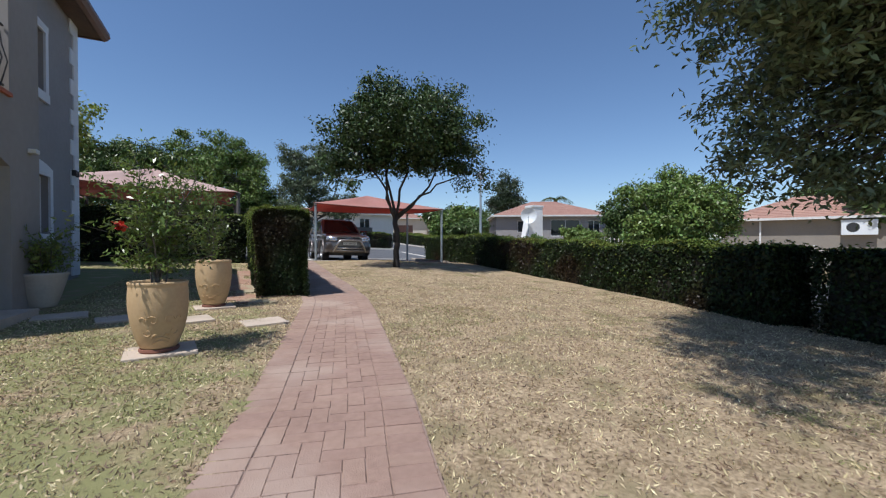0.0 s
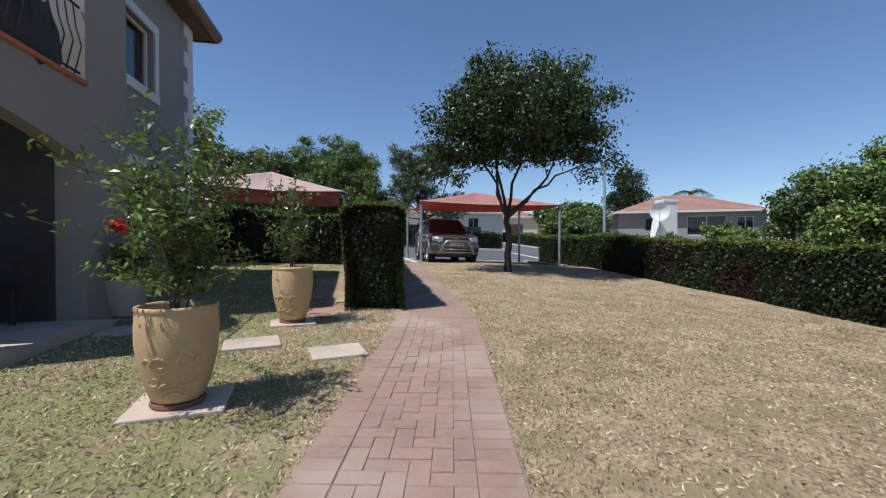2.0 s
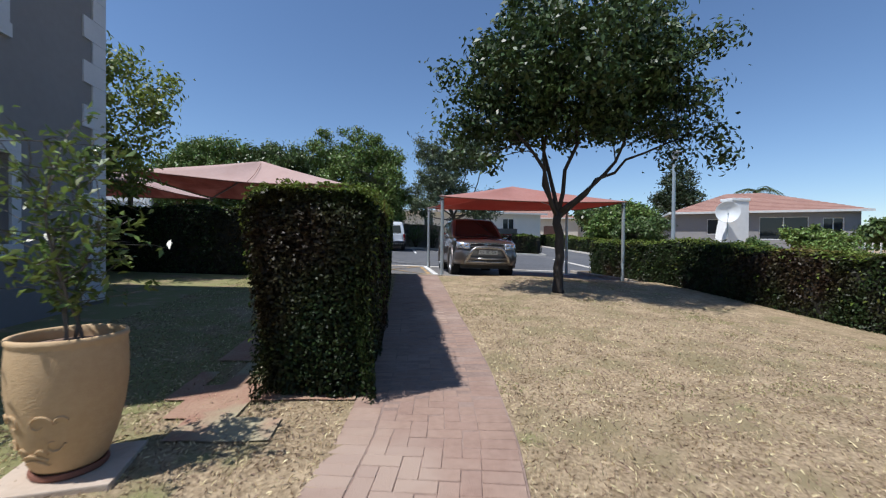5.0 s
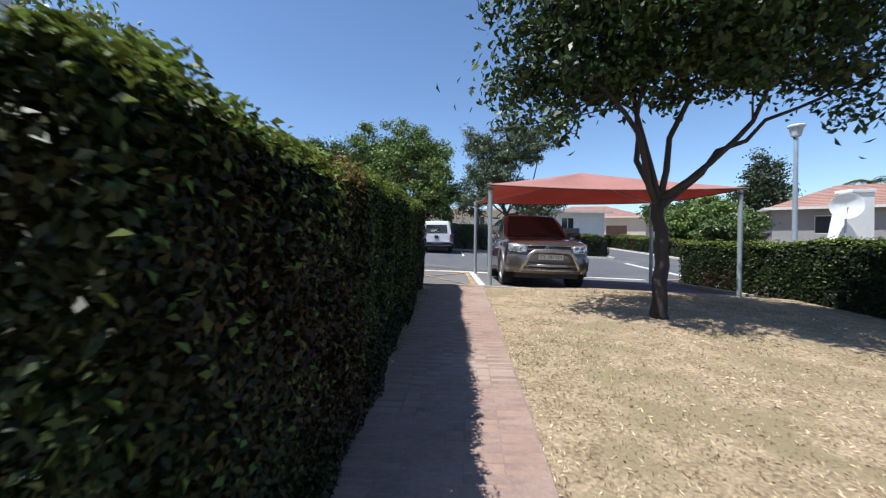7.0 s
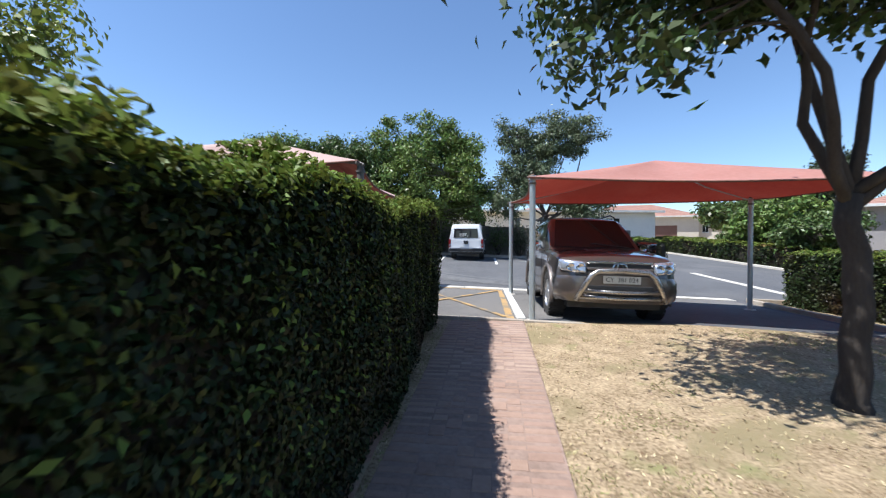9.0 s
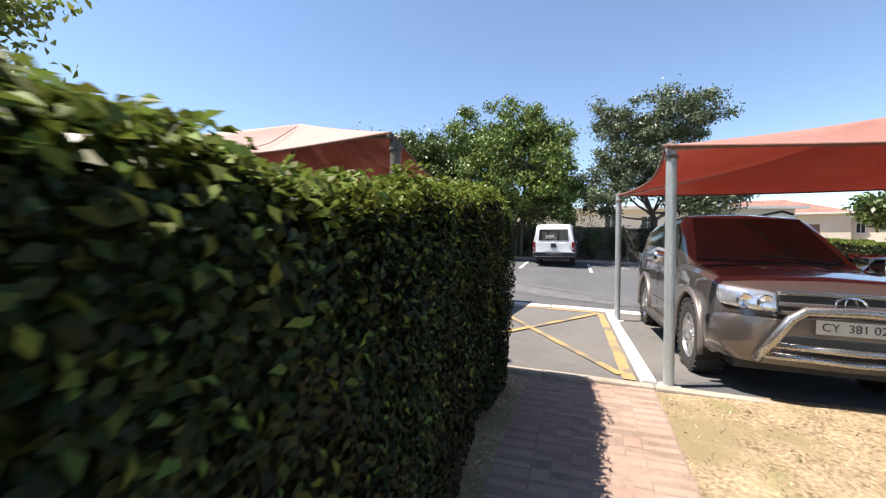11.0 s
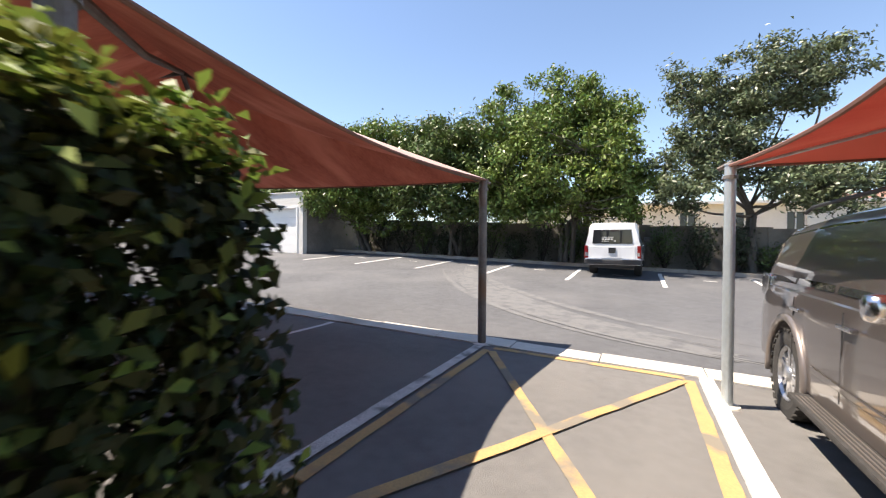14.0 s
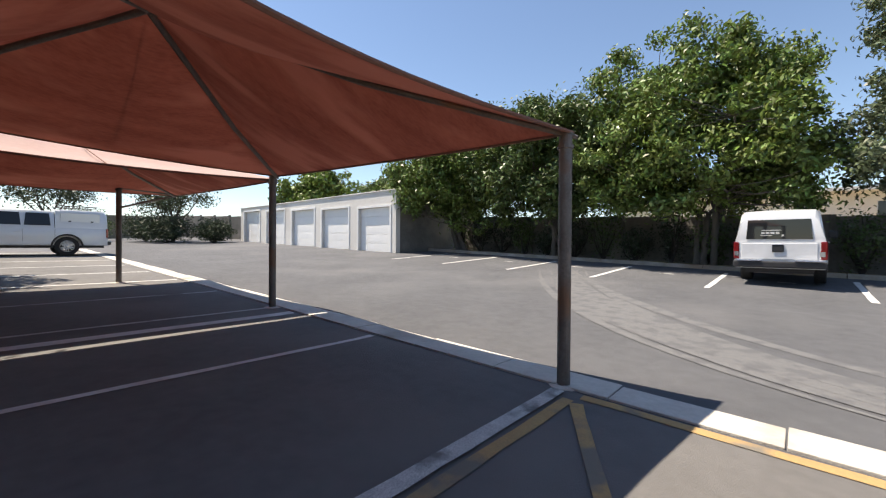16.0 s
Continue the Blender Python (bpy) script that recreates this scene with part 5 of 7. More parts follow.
tree("leafy green tree drooping over the end garage", (-10.4, 31.6, lot_z(-10.4, 31)), (-10.5, 31.4, 2.9), 0.18,
     [((-10.3, 30.9, 4.9), (2.2, 1.9, 1.9)), ((-12.0, 29.7, 4.1), (1.2, 1.1, 1.1)), ((-8.8, 31.2, 5.6), (1.6, 1.6, 2.3)), ((-10.6, 31.0, 6.4), (1.6, 1.4, 1.3)), ((-12.6, 30.0, 5.0), (1.3, 1.1, 1.1)), ((-9.4, 31.2, 3.3), (2.2, 0.9, 1.0))], 420, 130, 0.175, "leaf_bright", "bark_grey", 15, limbs=10, spread=0.28, slim=0.42, up=0.1, stems=3, group="trees along the wall")
tree("tall airy grey-green tree along the precast wall", (5.4, 32.0, lot_z(5.4, 31)), (5.3, 31.9, 3.2), 0.17,
     [((4.4, 31.6, 5.4), (1.9, 1.6, 1.9)), ((6.0, 31.3, 7.2), (1.8, 1.4, 1.2)), ((3.6, 31.4, 7.5), (1.2, 1.1, 1.0)), ((6.6, 30.6, 4.0), (1.9, 1.6, 1.0)), ((3.0, 30.4, 4.0), (1.2, 1.4, 1.2))], 260, 130, 0.16, "leaf_euca", "bark_grey", 16, limbs=12, spread=0.28, slim=0.38, up=0.1, stems=2, group="trees along the wall")
BG = "trees in the background"
for k, (x, y, z, r, h, lf, n, sz) in enumerate([
        (-9.5, 24.5, 0.9, 2.6, 5.2, "leaf_mid", 0, 0.2), (-15.0, 26.0, 1.2, 2.6, 5.4, "leaf_mid", 0, 0.2),
        (-20.0, 36.5, 1.5, 3.0, 6.0, "leaf_mid", 110, 0.22),
        (36, 66, 1.8, 4.5, 6.0, "leaf_mid", 90, 0.25),
        (17.2, 11.6, -0.1, 2.4, 4.6, "leaf_bright", 230, 0.13), (18.6, 14.6, 0.0, 1.9, 3.6, "leaf_mid", 140, 0.13), (20.4, 9.4, -0.2, 2.5, 4.7, "leaf_mid", 0, 0.15),
        (17.6, 22.0, 0.0, 1.3, 1.7, "leaf_mid", 90, 0.13), (17.8, 30.5, 0.4, 1.9, 3.2, "leaf_mid", 120, 0.15), (18.6, 34.5, 0.6, 2.3, 4.2, "leaf_bright", 130, 0.17), (21.0, 39.5, 0.9, 2.6, 4.2, "leaf_mid", 120, 0.19), (27.5, 27.5, 0.5, 1.8, 2.2, "leaf_bright", 90, 0.16),
        (26, 50, 1.5, 4, 4.8, "leaf_mid", 120, 0.28), (34, 58, 1.5, 5, 5.6, "leaf_mid", 120, 0.3),
        (33.5, 26.5, 0.3, 2.6, 3.6, "leaf_mid", 110, 0.2), (40, 10, -0.2, 4, 7.6, "leaf_mid", 120, 0.28), (44, 16, -0.2, 4, 6.8, "leaf_mid", 120, 0.28),
        (-38.5, 41.0, 1.8, 4.0, 9.0, "leaf_bright", 180, 0.3)]):
    if not n:
        continue
    tree("leafy green tree in the middle distance" if z < 1 else "leafy green tree far off", (x, y, z), (x, y, z + h * 0.25), 0.14 if r < 3 else 0.2,
         [((x, y, z + h * 0.6), (r * 0.75, r * 0.75, h * 0.28))] + [((x + r * 0.68 * math.cos(q * 1.3 + k), y + r * 0.68 * math.sin(q * 1.3 + k), z + h * (0.42 + 0.11 * (q % 4))), (r * 0.42, r * 0.42, h * (0.17 + 0.03 * (q % 3)))) for q in range(7)] + [((x + r * 0.2, y, z + h * 0.84), (r * 0.4, r * 0.4, h * 0.15))],
         int(n * 1.5), 60 if sz > 0.16 else 110, sz * (1.5 if sz > 0.16 else 1.2), lf, "bark_grey", 100 + k, limbs=8, spread=0.115 * r, slim=0.5, group=BG, up=0.1)
# bare-limbed tree beyond the house and the trees behind it
tree("thin tree with sparse yellow-green leaves behind the hedge", (-5.7, 13.9, ground_z(-5.7, 13.9)), (-5.6, 13.9, 2.6), 0.08,
     [((-5.1, 13.9, 4.3), (1.8, 1.1, 1.3)), ((-6.4, 13.8, 4.8), (1.4, 1.1, 1.2)), ((-4.9, 13.9, 3.0), (1.5, 0.8, 1.0))], 170, 75, 0.115, "leaf_yellow", "bark_grey", 17, limbs=9, spread=0.24, slim=0.5, up=0.1)
for k, (x, y, h, r, lf) in enumerate([(-8.3, 13.6, 6.2, 2.3, "leaf_mid"), (-10.8, 13.9, 6.0, 2.2, "leaf_mid"), (-13.0, 14.2, 6.2, 2.6, "leaf_mid"), (-17.5, 13.5, 6.2, 2.4, "leaf_mid")]):
    z = ground_z(x, y)
    tree("leafy green tree beyond the grey house", (x, y, z), (x, y, z + 1.6), 0.12, [((x, y, z + h * 0.66), (r, r, h * 0.33)), ((x + r * 0.5, y, z + h * 0.5), (r * 0.6, r * 0.6, h * 0.25))],
         230, 90, 0.20, lf, "bark_grey", 130 + k, limbs=8, spread=0.34, slim=0.5, group="trees beyond the house", up=0.1)
tree("small spreading tree by the end wall", (-30.5, 25.5, lot_z(-30.5, 25.5)), (-30.5, 25.5, 3.0), 0.13,
     [((-30.0, 25.5, 4.9), (3.0, 2.2, 0.9)), ((-32, 25, 4.6), (2, 2, 0.8))], 90, 50, 0.16, "leaf_dark", "bark_dark", 18, limbs=8, spread=0.45, slim=0.5)
tree("small spreading tree by the end wall", (-36, 20.0, lot_z(-36, 20)), (-36, 20, 3.2), 0.13, [((-36, 20, 5.4), (3.0, 2.6, 1.0))], 80, 50, 0.17, "leaf_dark", "bark_dark", 19, limbs=8, spread=0.5, slim=0.5)
pine = tree("tall dark conifer on the skyline", (53.5, 75.5, 2), (53.5, 75.5, 8), 0.35, [((53.5, 75.5, 11.0), (4.6, 4.6, 3.6)), ((53.5, 75.5, 14.6), (2.6, 2.6, 2.6)), ((53.5, 75.5, 8.2), (4.2, 4.2, 2.0))], 140, 60, 0.5, "leaf_dark", "bark_dark", 20, limbs=8, spread=0.8)


def bush(label, x, y, r, h, lf, n, size, seed, z=None, spread=0.5, group="", name="bush"):
    rng = np.random.default_rng(seed)
    z = ground_z(x, y) if z is None else z
    b = empty(name, pose(x, y, z), label, name, group)
    bm = bmesh.new()
    for k in range(7):
        a = k * 0.9 + seed
        limb(bm, (0, 0, -0.05), (math.cos(a) * r * 0.6, math.sin(a) * r * 0.6, h * (0.5 + 0.06 * k)), 0.02 + 0.01 * h, 0.006, rng, 0.2, 5, 5)
    part("stalk", bm, "bark_dark", b)
    d = rng.normal(size=(n, 3))
    d /= np.linalg.norm(d, axis=1, keepdims=True)
    lump = 1 + 0.22 * np.sin(d[:, 0] * 7 + seed) * np.cos(d[:, 1] * 6) + 0.15 * np.sin(d[:, 2] * 9 + d[:, 0] * 5)
    rad = rng.random(n) ** 0.33 * lump
    pos = d * rad[:, None] * np.array([r, r, h * 0.5]) + np.array([0, 0, h * 0.52])
    pos = pos[pos[:, 2] > 0.02]
    leaf_mesh("foliage", pos, d[: len(pos)] + rng.normal(size=(len(pos), 3)) * 0.6, size, lf, b, rng, 0.5)
    return b


for k, (x, y, r, h, lf) in enumerate([(-30.0, 25.0, 1.6, 1.9, "leaf_dark"), (-32.8, 24.5, 1.6, 1.8, "leaf_dark"), (-27.6, 27.0, 1.2, 1.5, "leaf_dark"), (-35.5, 21.5, 1.7, 2.2, "leaf_mid")]):
    bush("dark rounded bush in front of the end wall", x, y, r, h, lf, 5000, 0.12, 40 + k, group="bushes by the end wall")
for k in range(16):
    x = -10.8 + k * 1.12
    if 0.6 < x < 2.2:
        continue
    r_ = random.Random(k)
    bush("dark shrub growing against the precast wall", x, 32.0, 0.45 + r_.random() * 0.3, 1.0 + r_.random() * 1.2 + (0.7 if x < -9 else 0), "leaf_dark" if k % 3 else "leaf_mid", 900, 0.10, 50 + k, lot_z(x, 31) + 0.08, group="shrubs along the wall")
for k in range(9):
    y = 14 + k * 2.4
    bush("loose green shrub beside the lane", 17.9 + (k % 3) * 0.5, y, 1.0, 1.2 + 0.2 * (k % 3), "leaf_mid" if k % 2 else "leaf_bright", 1800, 0.12, 80 + k, 0.0, group="shrubs beside the lane")
# palm
palm = empty("palm_tree", pose(42, 46.8, 1.0), "palm tree showing above the tiled roof", "tree")
bm = bmesh.new()
tube(bm, [(0, 0, 0), (0.1, 0, 4), (0, 0, 6.6)], [0.3, 0.22, 0.2], 8)
part("trunk", bm, "bark_grey", palm)
rng = np.random.default_rng(5)
fr_p, fr_n = [], []
for k in range(16):
    a = k * 2 * math.pi / 16 + rng.random() * 0.3
    up_ = 0.5 + rng.random() * 0.9
    for i in range(60):
        t = i / 60
        c = np.array([math.cos(a) * 2.6 * t, math.sin(a) * 2.6 * t, 6.6 + up_ * 1.6 * t - 2.3 * t * t])
        for s in (-1, 1):
            fr_p.append(c + np.array([-math.sin(a), math.cos(a), -0.3]) * s * 0.16 * (1 - t * 0.5))
            fr_n.append((rng.normal() * 0.2, rng.normal() * 0.2, 1))
leaf_mesh("fronds", np.array(fr_p), np.array(fr_n), 0.36, "leaf_mid", palm, rng, 0.2)

# ---------------------------------------------------------------- pots, slabs


def slab(x, y, w, d, rot, lift=0.02):
    """A paving slab set in the lawn."""
    bm = boxes((-w / 2, w / 2, -d / 2, d / 2, -0.04, lift), bevel=0.008)
    ob = part("stepping_stone", bm, "slab")
    ob.matrix_basis = Matrix.Translation((x, y, ground_z(x, y))) @ Matrix.Rotation(radians(rot), 4, "Z")
    return tagged(ob, "worn pinkish concrete stepping stone set in the lawn", "stepping stone", "stepping stones")


for x, y, w, d, rot in [(0.27, 5.62, 0.50, 0.46, 12), (-0.58, 5.98, 0.52, 0.46, 14), (-1.30, 6.28, 0.52, 0.46, 16), (-1.98, 6.62, 0.52, 0.48, 14), (-2.55, 6.9, 0.5, 0.5, 12), (-0.65, 4.52, 0.56, 0.50, 8), (-0.34, 6.95, 0.52, 0.46, 10)]:
    slab(x, y, w, d, rot)


def pot(m, label, mt, prof, relief=True, foot=True):
    p = empty("plant_pot", m, label, "plant pot", "garden pots")
    bm = lathe(bmesh.new(), prof, 40)
    bmesh.ops.recalc_face_normals(bm, faces=bm.faces)
    b = part("body", bm, mt, p, smooth=True)
    ri = [q for q in prof][-1][0]
    top = prof[-1][1]
    part("soil", lathe(bmesh.new(), [(ri + 0.005, top), (ri * 0.5, top + 0.015), (0.0, top + 0.02)], 24), "soil", p, "dark potting soil")
    if foot:
        part("foot", lathe(bmesh.new(), [(0.0, 0.0), (0.150, 0.0), (0.158, 0.012), (0.155, 0.03), (0.146, 0.034)], 32), "pot_foot", p, "dark red-brown foot ring")
    if relief:
        bm = bmesh.new()
        R = lambda z: float(np.interp(z, [q[1] for q in prof[1:9]], [q[0] for q in prof[1:9]])) + 0.002
        for sx in (-1, 1):
            for (a0, z0, s_, turns) in ((0.28, 0.30, 0.052, 1.1), (0.50, 0.20, 0.045, -1.0), (0.20, 0.15, 0.035, 0.9), (0.62, 0.31, 0.03, 0.8)):
                pts = []
                for i in range(14):
                    t = i / 13
                    ang = turns * 5.2 * t
                    r_ = s_ * (1 - 0.75 * t)
                    u, z = a0 * sx + sx * r_ * math.cos(ang) / 0.22, z0 + r_ * math.sin(ang)
                    th = -math.pi / 2 + u
                    pts.append((R(z) * math.cos(th), R(z) * math.sin(th), z))
                tube(bm, pts, [0.007 * (1 - 0.5 * i / 13) for i in range(14)], 5)
        for z0 in (0.09, 0.12):
            pts = [(R(z0 + 0.03 * math.sin(math.pi * i / 8)) * math.cos(-math.pi / 2 + (i - 4) * 0.09), R(z0 + 0.03 * math.sin(math.pi * i / 8)) * math.sin(-math.pi / 2 + (i - 4) * 0.09), z0 + 0.03 * math.sin(math.pi * i / 8)) for i in range(9)]
            tube(bm, pts, 0.006, 5)
        part("relief", bm, mt, p, "moulded scroll relief")
    return p


PROF = [(0.0, 0.03), (0.145, 0.03), (0.165, 0.05), (0.205, 0.15), (0.240, 0.28), (0.256, 0.40), (0.258, 0.50), (0.252, 0.585), (0.250, 0.60), (0.258, 0.612), (0.256, 0.630), (0.243, 0.634), (0.232, 0.628), (0.230, 0.60), (0.228, 0.575)]
PZ = lambda x, y: ground_z(x, y) + 0.02
pot(pose(-0.66, 4.50, PZ(-0.7, 4.5), 0, 0, 12), "tall ochre clay pot with a moulded scroll relief, on a slab", "pot_clay", [(r * 0.91, z) for r, z in PROF])
pot(pose(-0.34, 6.95, PZ(-0.34, 6.95), 0, 0, -10), "tall ochre clay pot with a small relief, on a slab", "pot_clay", [(r * 0.93, z * 1.08) for r, z in PROF])
pot(pose(-2.44, 7.45, ground_z(-2.44, 7.45) + 0.0, 0, 0, 0), "wide cream pot beside the grey wall", "pot_cream",
    [(r * 0.84, z * 0.84) for r, z in ((0.0, 0.0), (0.20, 0.0), (0.21, 0.03), (0.27, 0.2), (0.32, 0.38), (0.35, 0.5), (0.365, 0.53), (0.37, 0.56), (0.35, 0.57), (0.33, 0.55), (0.32, 0.5))], relief=False, foot=False)


def shrub(label, base, h, spread, stems, leaves_n, size, seed, lf, extra=None, bare=0.0):
    rng = np.random.default_rng(seed)
    s = empty("shrub", Matrix.Translation(base), label, "shrub", "potted shrubs")
    bm = bmesh.new()
    tips, tipd = [], []
    for k in range(stems):
        a = 2 * math.pi * k / stems + rng.random()
        lean = spread * (0.35 + 0.65 * rng.random())
        top = Vector((math.cos(a) * lean * 0.55, math.sin(a) * lean * 0.55, h * (0.55 + 0.4 * rng.random())))
        pts = limb(bm, (rng.normal() * 0.03, rng.normal() * 0.03, -0.03), top, 0.009, 0.004, rng, 0.10, 8, 5)
        for p in pts[2:]:
            for q in range(3):
                e = p + Vector((rng.normal() * spread * 0.33, rng.normal() * spread * 0.33, abs(rng.normal()) * 0.16 - 0.03))
                tw = limb(bm, p, e, 0.0035, 0.0015, rng, 0.15, 4, 4)
                tips += [np.array(tuple(v)) for v in tw[1:]]
    part("stalk", bm, "bark_grey", s)
    tips = np.array(tips)
    idx = rng.integers(0, len(tips), leaves_n)
    pos = tips[idx] + rng.normal(size=(leaves_n, 3)) * 0.028
    leaf_mesh("foliage", pos, rng.normal(size=(leaves_n, 3)) + np.array([0, 0, 0.8]), size, lf, s, rng, 0.36)
    return s


shrub("spindly pomegranate shrub with glossy leaves and a red bloom", (-0.66, 4.50, PZ(-0.7, 4.5) + 0.58), 1.12, 0.68, 8, 4200, 0.05, 21, "leaf_shrub")
shrub("spindly green shrub growing in the clay pot", (-0.34, 6.95, PZ(-0.34, 6.95) + 0.63), 1.08, 0.50, 4, 1000, 0.06, 22, "leaf_shrub")
shrub("leafy yellow-green shrub growing in the cream pot", (-2.44, 7.45, ground_z(-2.44, 7.45) + 0.42), 0.62, 0.6, 7, 1500, 0.07, 23, "leaf_yellow")
bloom = empty("flower", pose(-0.90, 4.32, 1.22), "single bright red pomegranate flower", "flower")
rng = np.random.default_rng(9)
leaf_mesh("petals", rng.normal(size=(70, 3)) * 0.016, rng.normal(size=(70, 3)), 0.04, "petal_red", bloom, rng, 0.7)
bm = bmesh.new()
tube(bm, [(0, 0, 0), (0.05, 0.05, -0.10), (0.12, 0.14, -0.2)], 0.004, 5)
part("stem", bm, "twig_green", bloom)

# ---------------------------------------------------------------- street lamp
lamp = empty("street_lamp", pose(12.1, 19.55, 0.1), "pale green-grey street lamp post with a lantern head", "street lamp")
bm = bmesh.new()
tube(bm, [(0, 0, 0), (0, 0, 1.0), (0, 0, 4.55)], [0.085, 0.075, 0.055], 14)
part("post", bm, "galvanised", lamp)
part("shade", lathe(bmesh.new(), [(0.0, 4.95), (0.20, 4.93), (0.23, 4.90), (0.22, 4.86), (0.0, 4.86)], 20), "sheet_metal_white", lamp, "flat white lamp cap")
part("lantern", lathe(bmesh.new(), [(0.19, 4.86), (0.12, 4.60), (0.06, 4.55), (0.0, 4.55)], 20), "gutter_white", lamp, "tapered translucent lantern")

# ---------------------------------------------------------------- vehicles


def lerp_at(y, table):
    return float(np.interp(y, [t[0] for t in table], [t[1] for t in table]))


def wheel(parent, x, y, r, side, spokes=6, name="wheel", tread=True, w=0.25):
    """A wheel: tyre with tread blocks, alloy rim with spokes. side: -1 or 1, the outer side."""
    wh = part(name, lathe(bmesh.new(), [(r * 0.60, -w * 0.42), (r * 0.60, w * 0.42)], 28, (x, y, r), "x"), "black_plastic", parent, "alloy wheel with a black tyre")
    bm = lathe(bmesh.new(), [(r * 0.62, -w * 0.46), (r * 0.78, -w * 0.5), (r * 0.94, -w * 0.48), (r * 0.985, -w * 0.36), (r * 0.985, w * 0.36), (r * 0.94, w * 0.48), (r * 0.78, w * 0.5), (r * 0.62, w * 0.46), (r * 0.62, -w * 0.46)], 40, (x, y, r), "x")
    if tread:
        for k in range(30):
            a = 2 * math.pi * k / 30
            for j, xx in enumerate((-w * 0.42, -w * 0.14, w * 0.14, w * 0.42)):
                aa = a + (j % 2) * 0.1
                m = Matrix.Translation((x + xx, y, r)) @ Matrix.Rotation(aa, 4, "X")
                box(bm, -w * 0.10, w * 0.10, -r * 0.065, r * 0.065, r * 0.95, r * 1.0, m=m)
    part("tyre", bm, "rubber", wh, "black all-terrain tyre" if tread else "black tyre", smooth=False)
    bm = bmesh.new()
    xo = x + side * w * 0.30
    lathe(bm, [(r * 0.61, x + side * w * 0.44 - x), (r * 0.585, side * w * 0.46), (r * 0.55, side * w * 0.36), (r * 0.54, side * w * 0.1)], 36, (x, y, r), "x")
    for k in range(spokes):
        m = Matrix.Translation((xo, y, r)) @ Matrix.Rotation(2 * math.pi * k / spokes, 4, "X")
        bmx = [(-0.022, 0.022, -r * 0.11, r * 0.11, r * 0.08, r * 0.34), (-0.02, 0.02, -r * 0.155, -r * 0.035, r * 0.3, r * 0.57), (-0.02, 0.02, r * 0.035, r * 0.155, r * 0.3, r * 0.57)]
        for b in bmx:
            box(bm, *b, bevel=0.008, m=m)
    lathe(bm, [(r * 0.17, side * (-0.02)), (r * 0.17, side * 0.03), (r * 0.12, side * 0.045), (0.0, side * 0.05)], 20, (xo, y, r), "x")
    part("rim", bm, "alloy", wh, "silver alloy rim")
    return wh


def shell(stations, ring):
    """A closed body from y stations; ring(y) gives half a section as (x, z) from bottom centre to top centre."""
    bm = bmesh.new()
    rows = []
    for y in stations:
        h = ring(y)
        pts = [(x, z) for x, z in h] + [(-x, z) for x, z in h[-2:0:-1]]
        rows.append([bm.verts.new((x, y, z)) for x, z in pts])
    n = len(rows[0])
    for a, b in zip(rows, rows[1:]):
        for k in range(n):
            bm.faces.new((a[k], a[(k + 1) % n], b[(k + 1) % n], b[k]))
    bm.faces.new(rows[0][::-1])
    bm.faces.new(rows[-1])
    bmesh.ops.recalc_face_normals(bm, faces=bm.faces)
    return bm


def smooth_by_angle(ob, deg=38):
    me = ob.data
    bm = bmesh.new()
    bm.from_mesh(me)
    for f in bm.faces:
        f.smooth = True
    for e in bm.edges:
        if len(e.link_faces) == 2 and e.calc_face_angle(0) > radians(deg):
            e.smooth = False
    bm.to_mesh(me)
    bm.free()
    return ob


def panel(name, pts, material, parent, label="", thick=0.006, out=(0, 0, 0)):
    """A thin plate over the points (in order), raised along out."""
    o = Vector(out).normalized() * thick if Vector(out).length else Vector((0, 0, thick))
    bm = bmesh.new()
    a = [bm.verts.new(Vector(p)) for p in pts]
    b = [bm.verts.new(Vector(p) + o) for p in pts]
    bm.faces.new(a[::-1])
    bm.faces.new(b)
    for i in range(len(a)):
        j = (i + 1) % len(a)
        bm.faces.new((a[i], a[j], b[j], b[i]))
    bmesh.ops.recalc_face_normals(bm, faces=bm.faces)
    return part(name, bm, material, parent, label)


def text_part(s, size, m, material, parent, label):
    cu = bpy.data.curves.new("lettering", "FONT")
    cu.body, cu.size, cu.extrude, cu.align_x, cu.align_y = s, size, 0.002, "CENTER", "CENTER"
    ob = bpy.data.objects.new("tmp", cu)
    scene.collection.objects.link(ob)
    dg = bpy.context.evaluated_depsgraph_get()
    me = bpy.data.meshes.new_from_object(ob.evaluated_get(dg))
    bpy.data.objects.remove(ob)
    me.name = "lettering"
    me.materials.clear()
    me.materials.append(M[material])
    t = new("lettering", me)
    t.parent = parent
    t.matrix_basis = m
    t["label"] = label
    return t


def headlamp_shape(sgn):
    """A lamp body that sweeps back round the corner of the wing."""
    bm = boxes((sgn * 0.66 - 0.18, sgn * 0.66 + 0.18, 2.06, 2.43, 0.78, 0.955), bevel=0.05)
    for v in bm.verts:
        u = (abs(v.co.x) - 0.48) / 0.36
        v.co.y -= 0.20 * max(u, 0) ** 1.6
        v.co.z += 0.035 * u
        if v.co.z > 0.9:
            v.co.y -= 0.045
    return bm


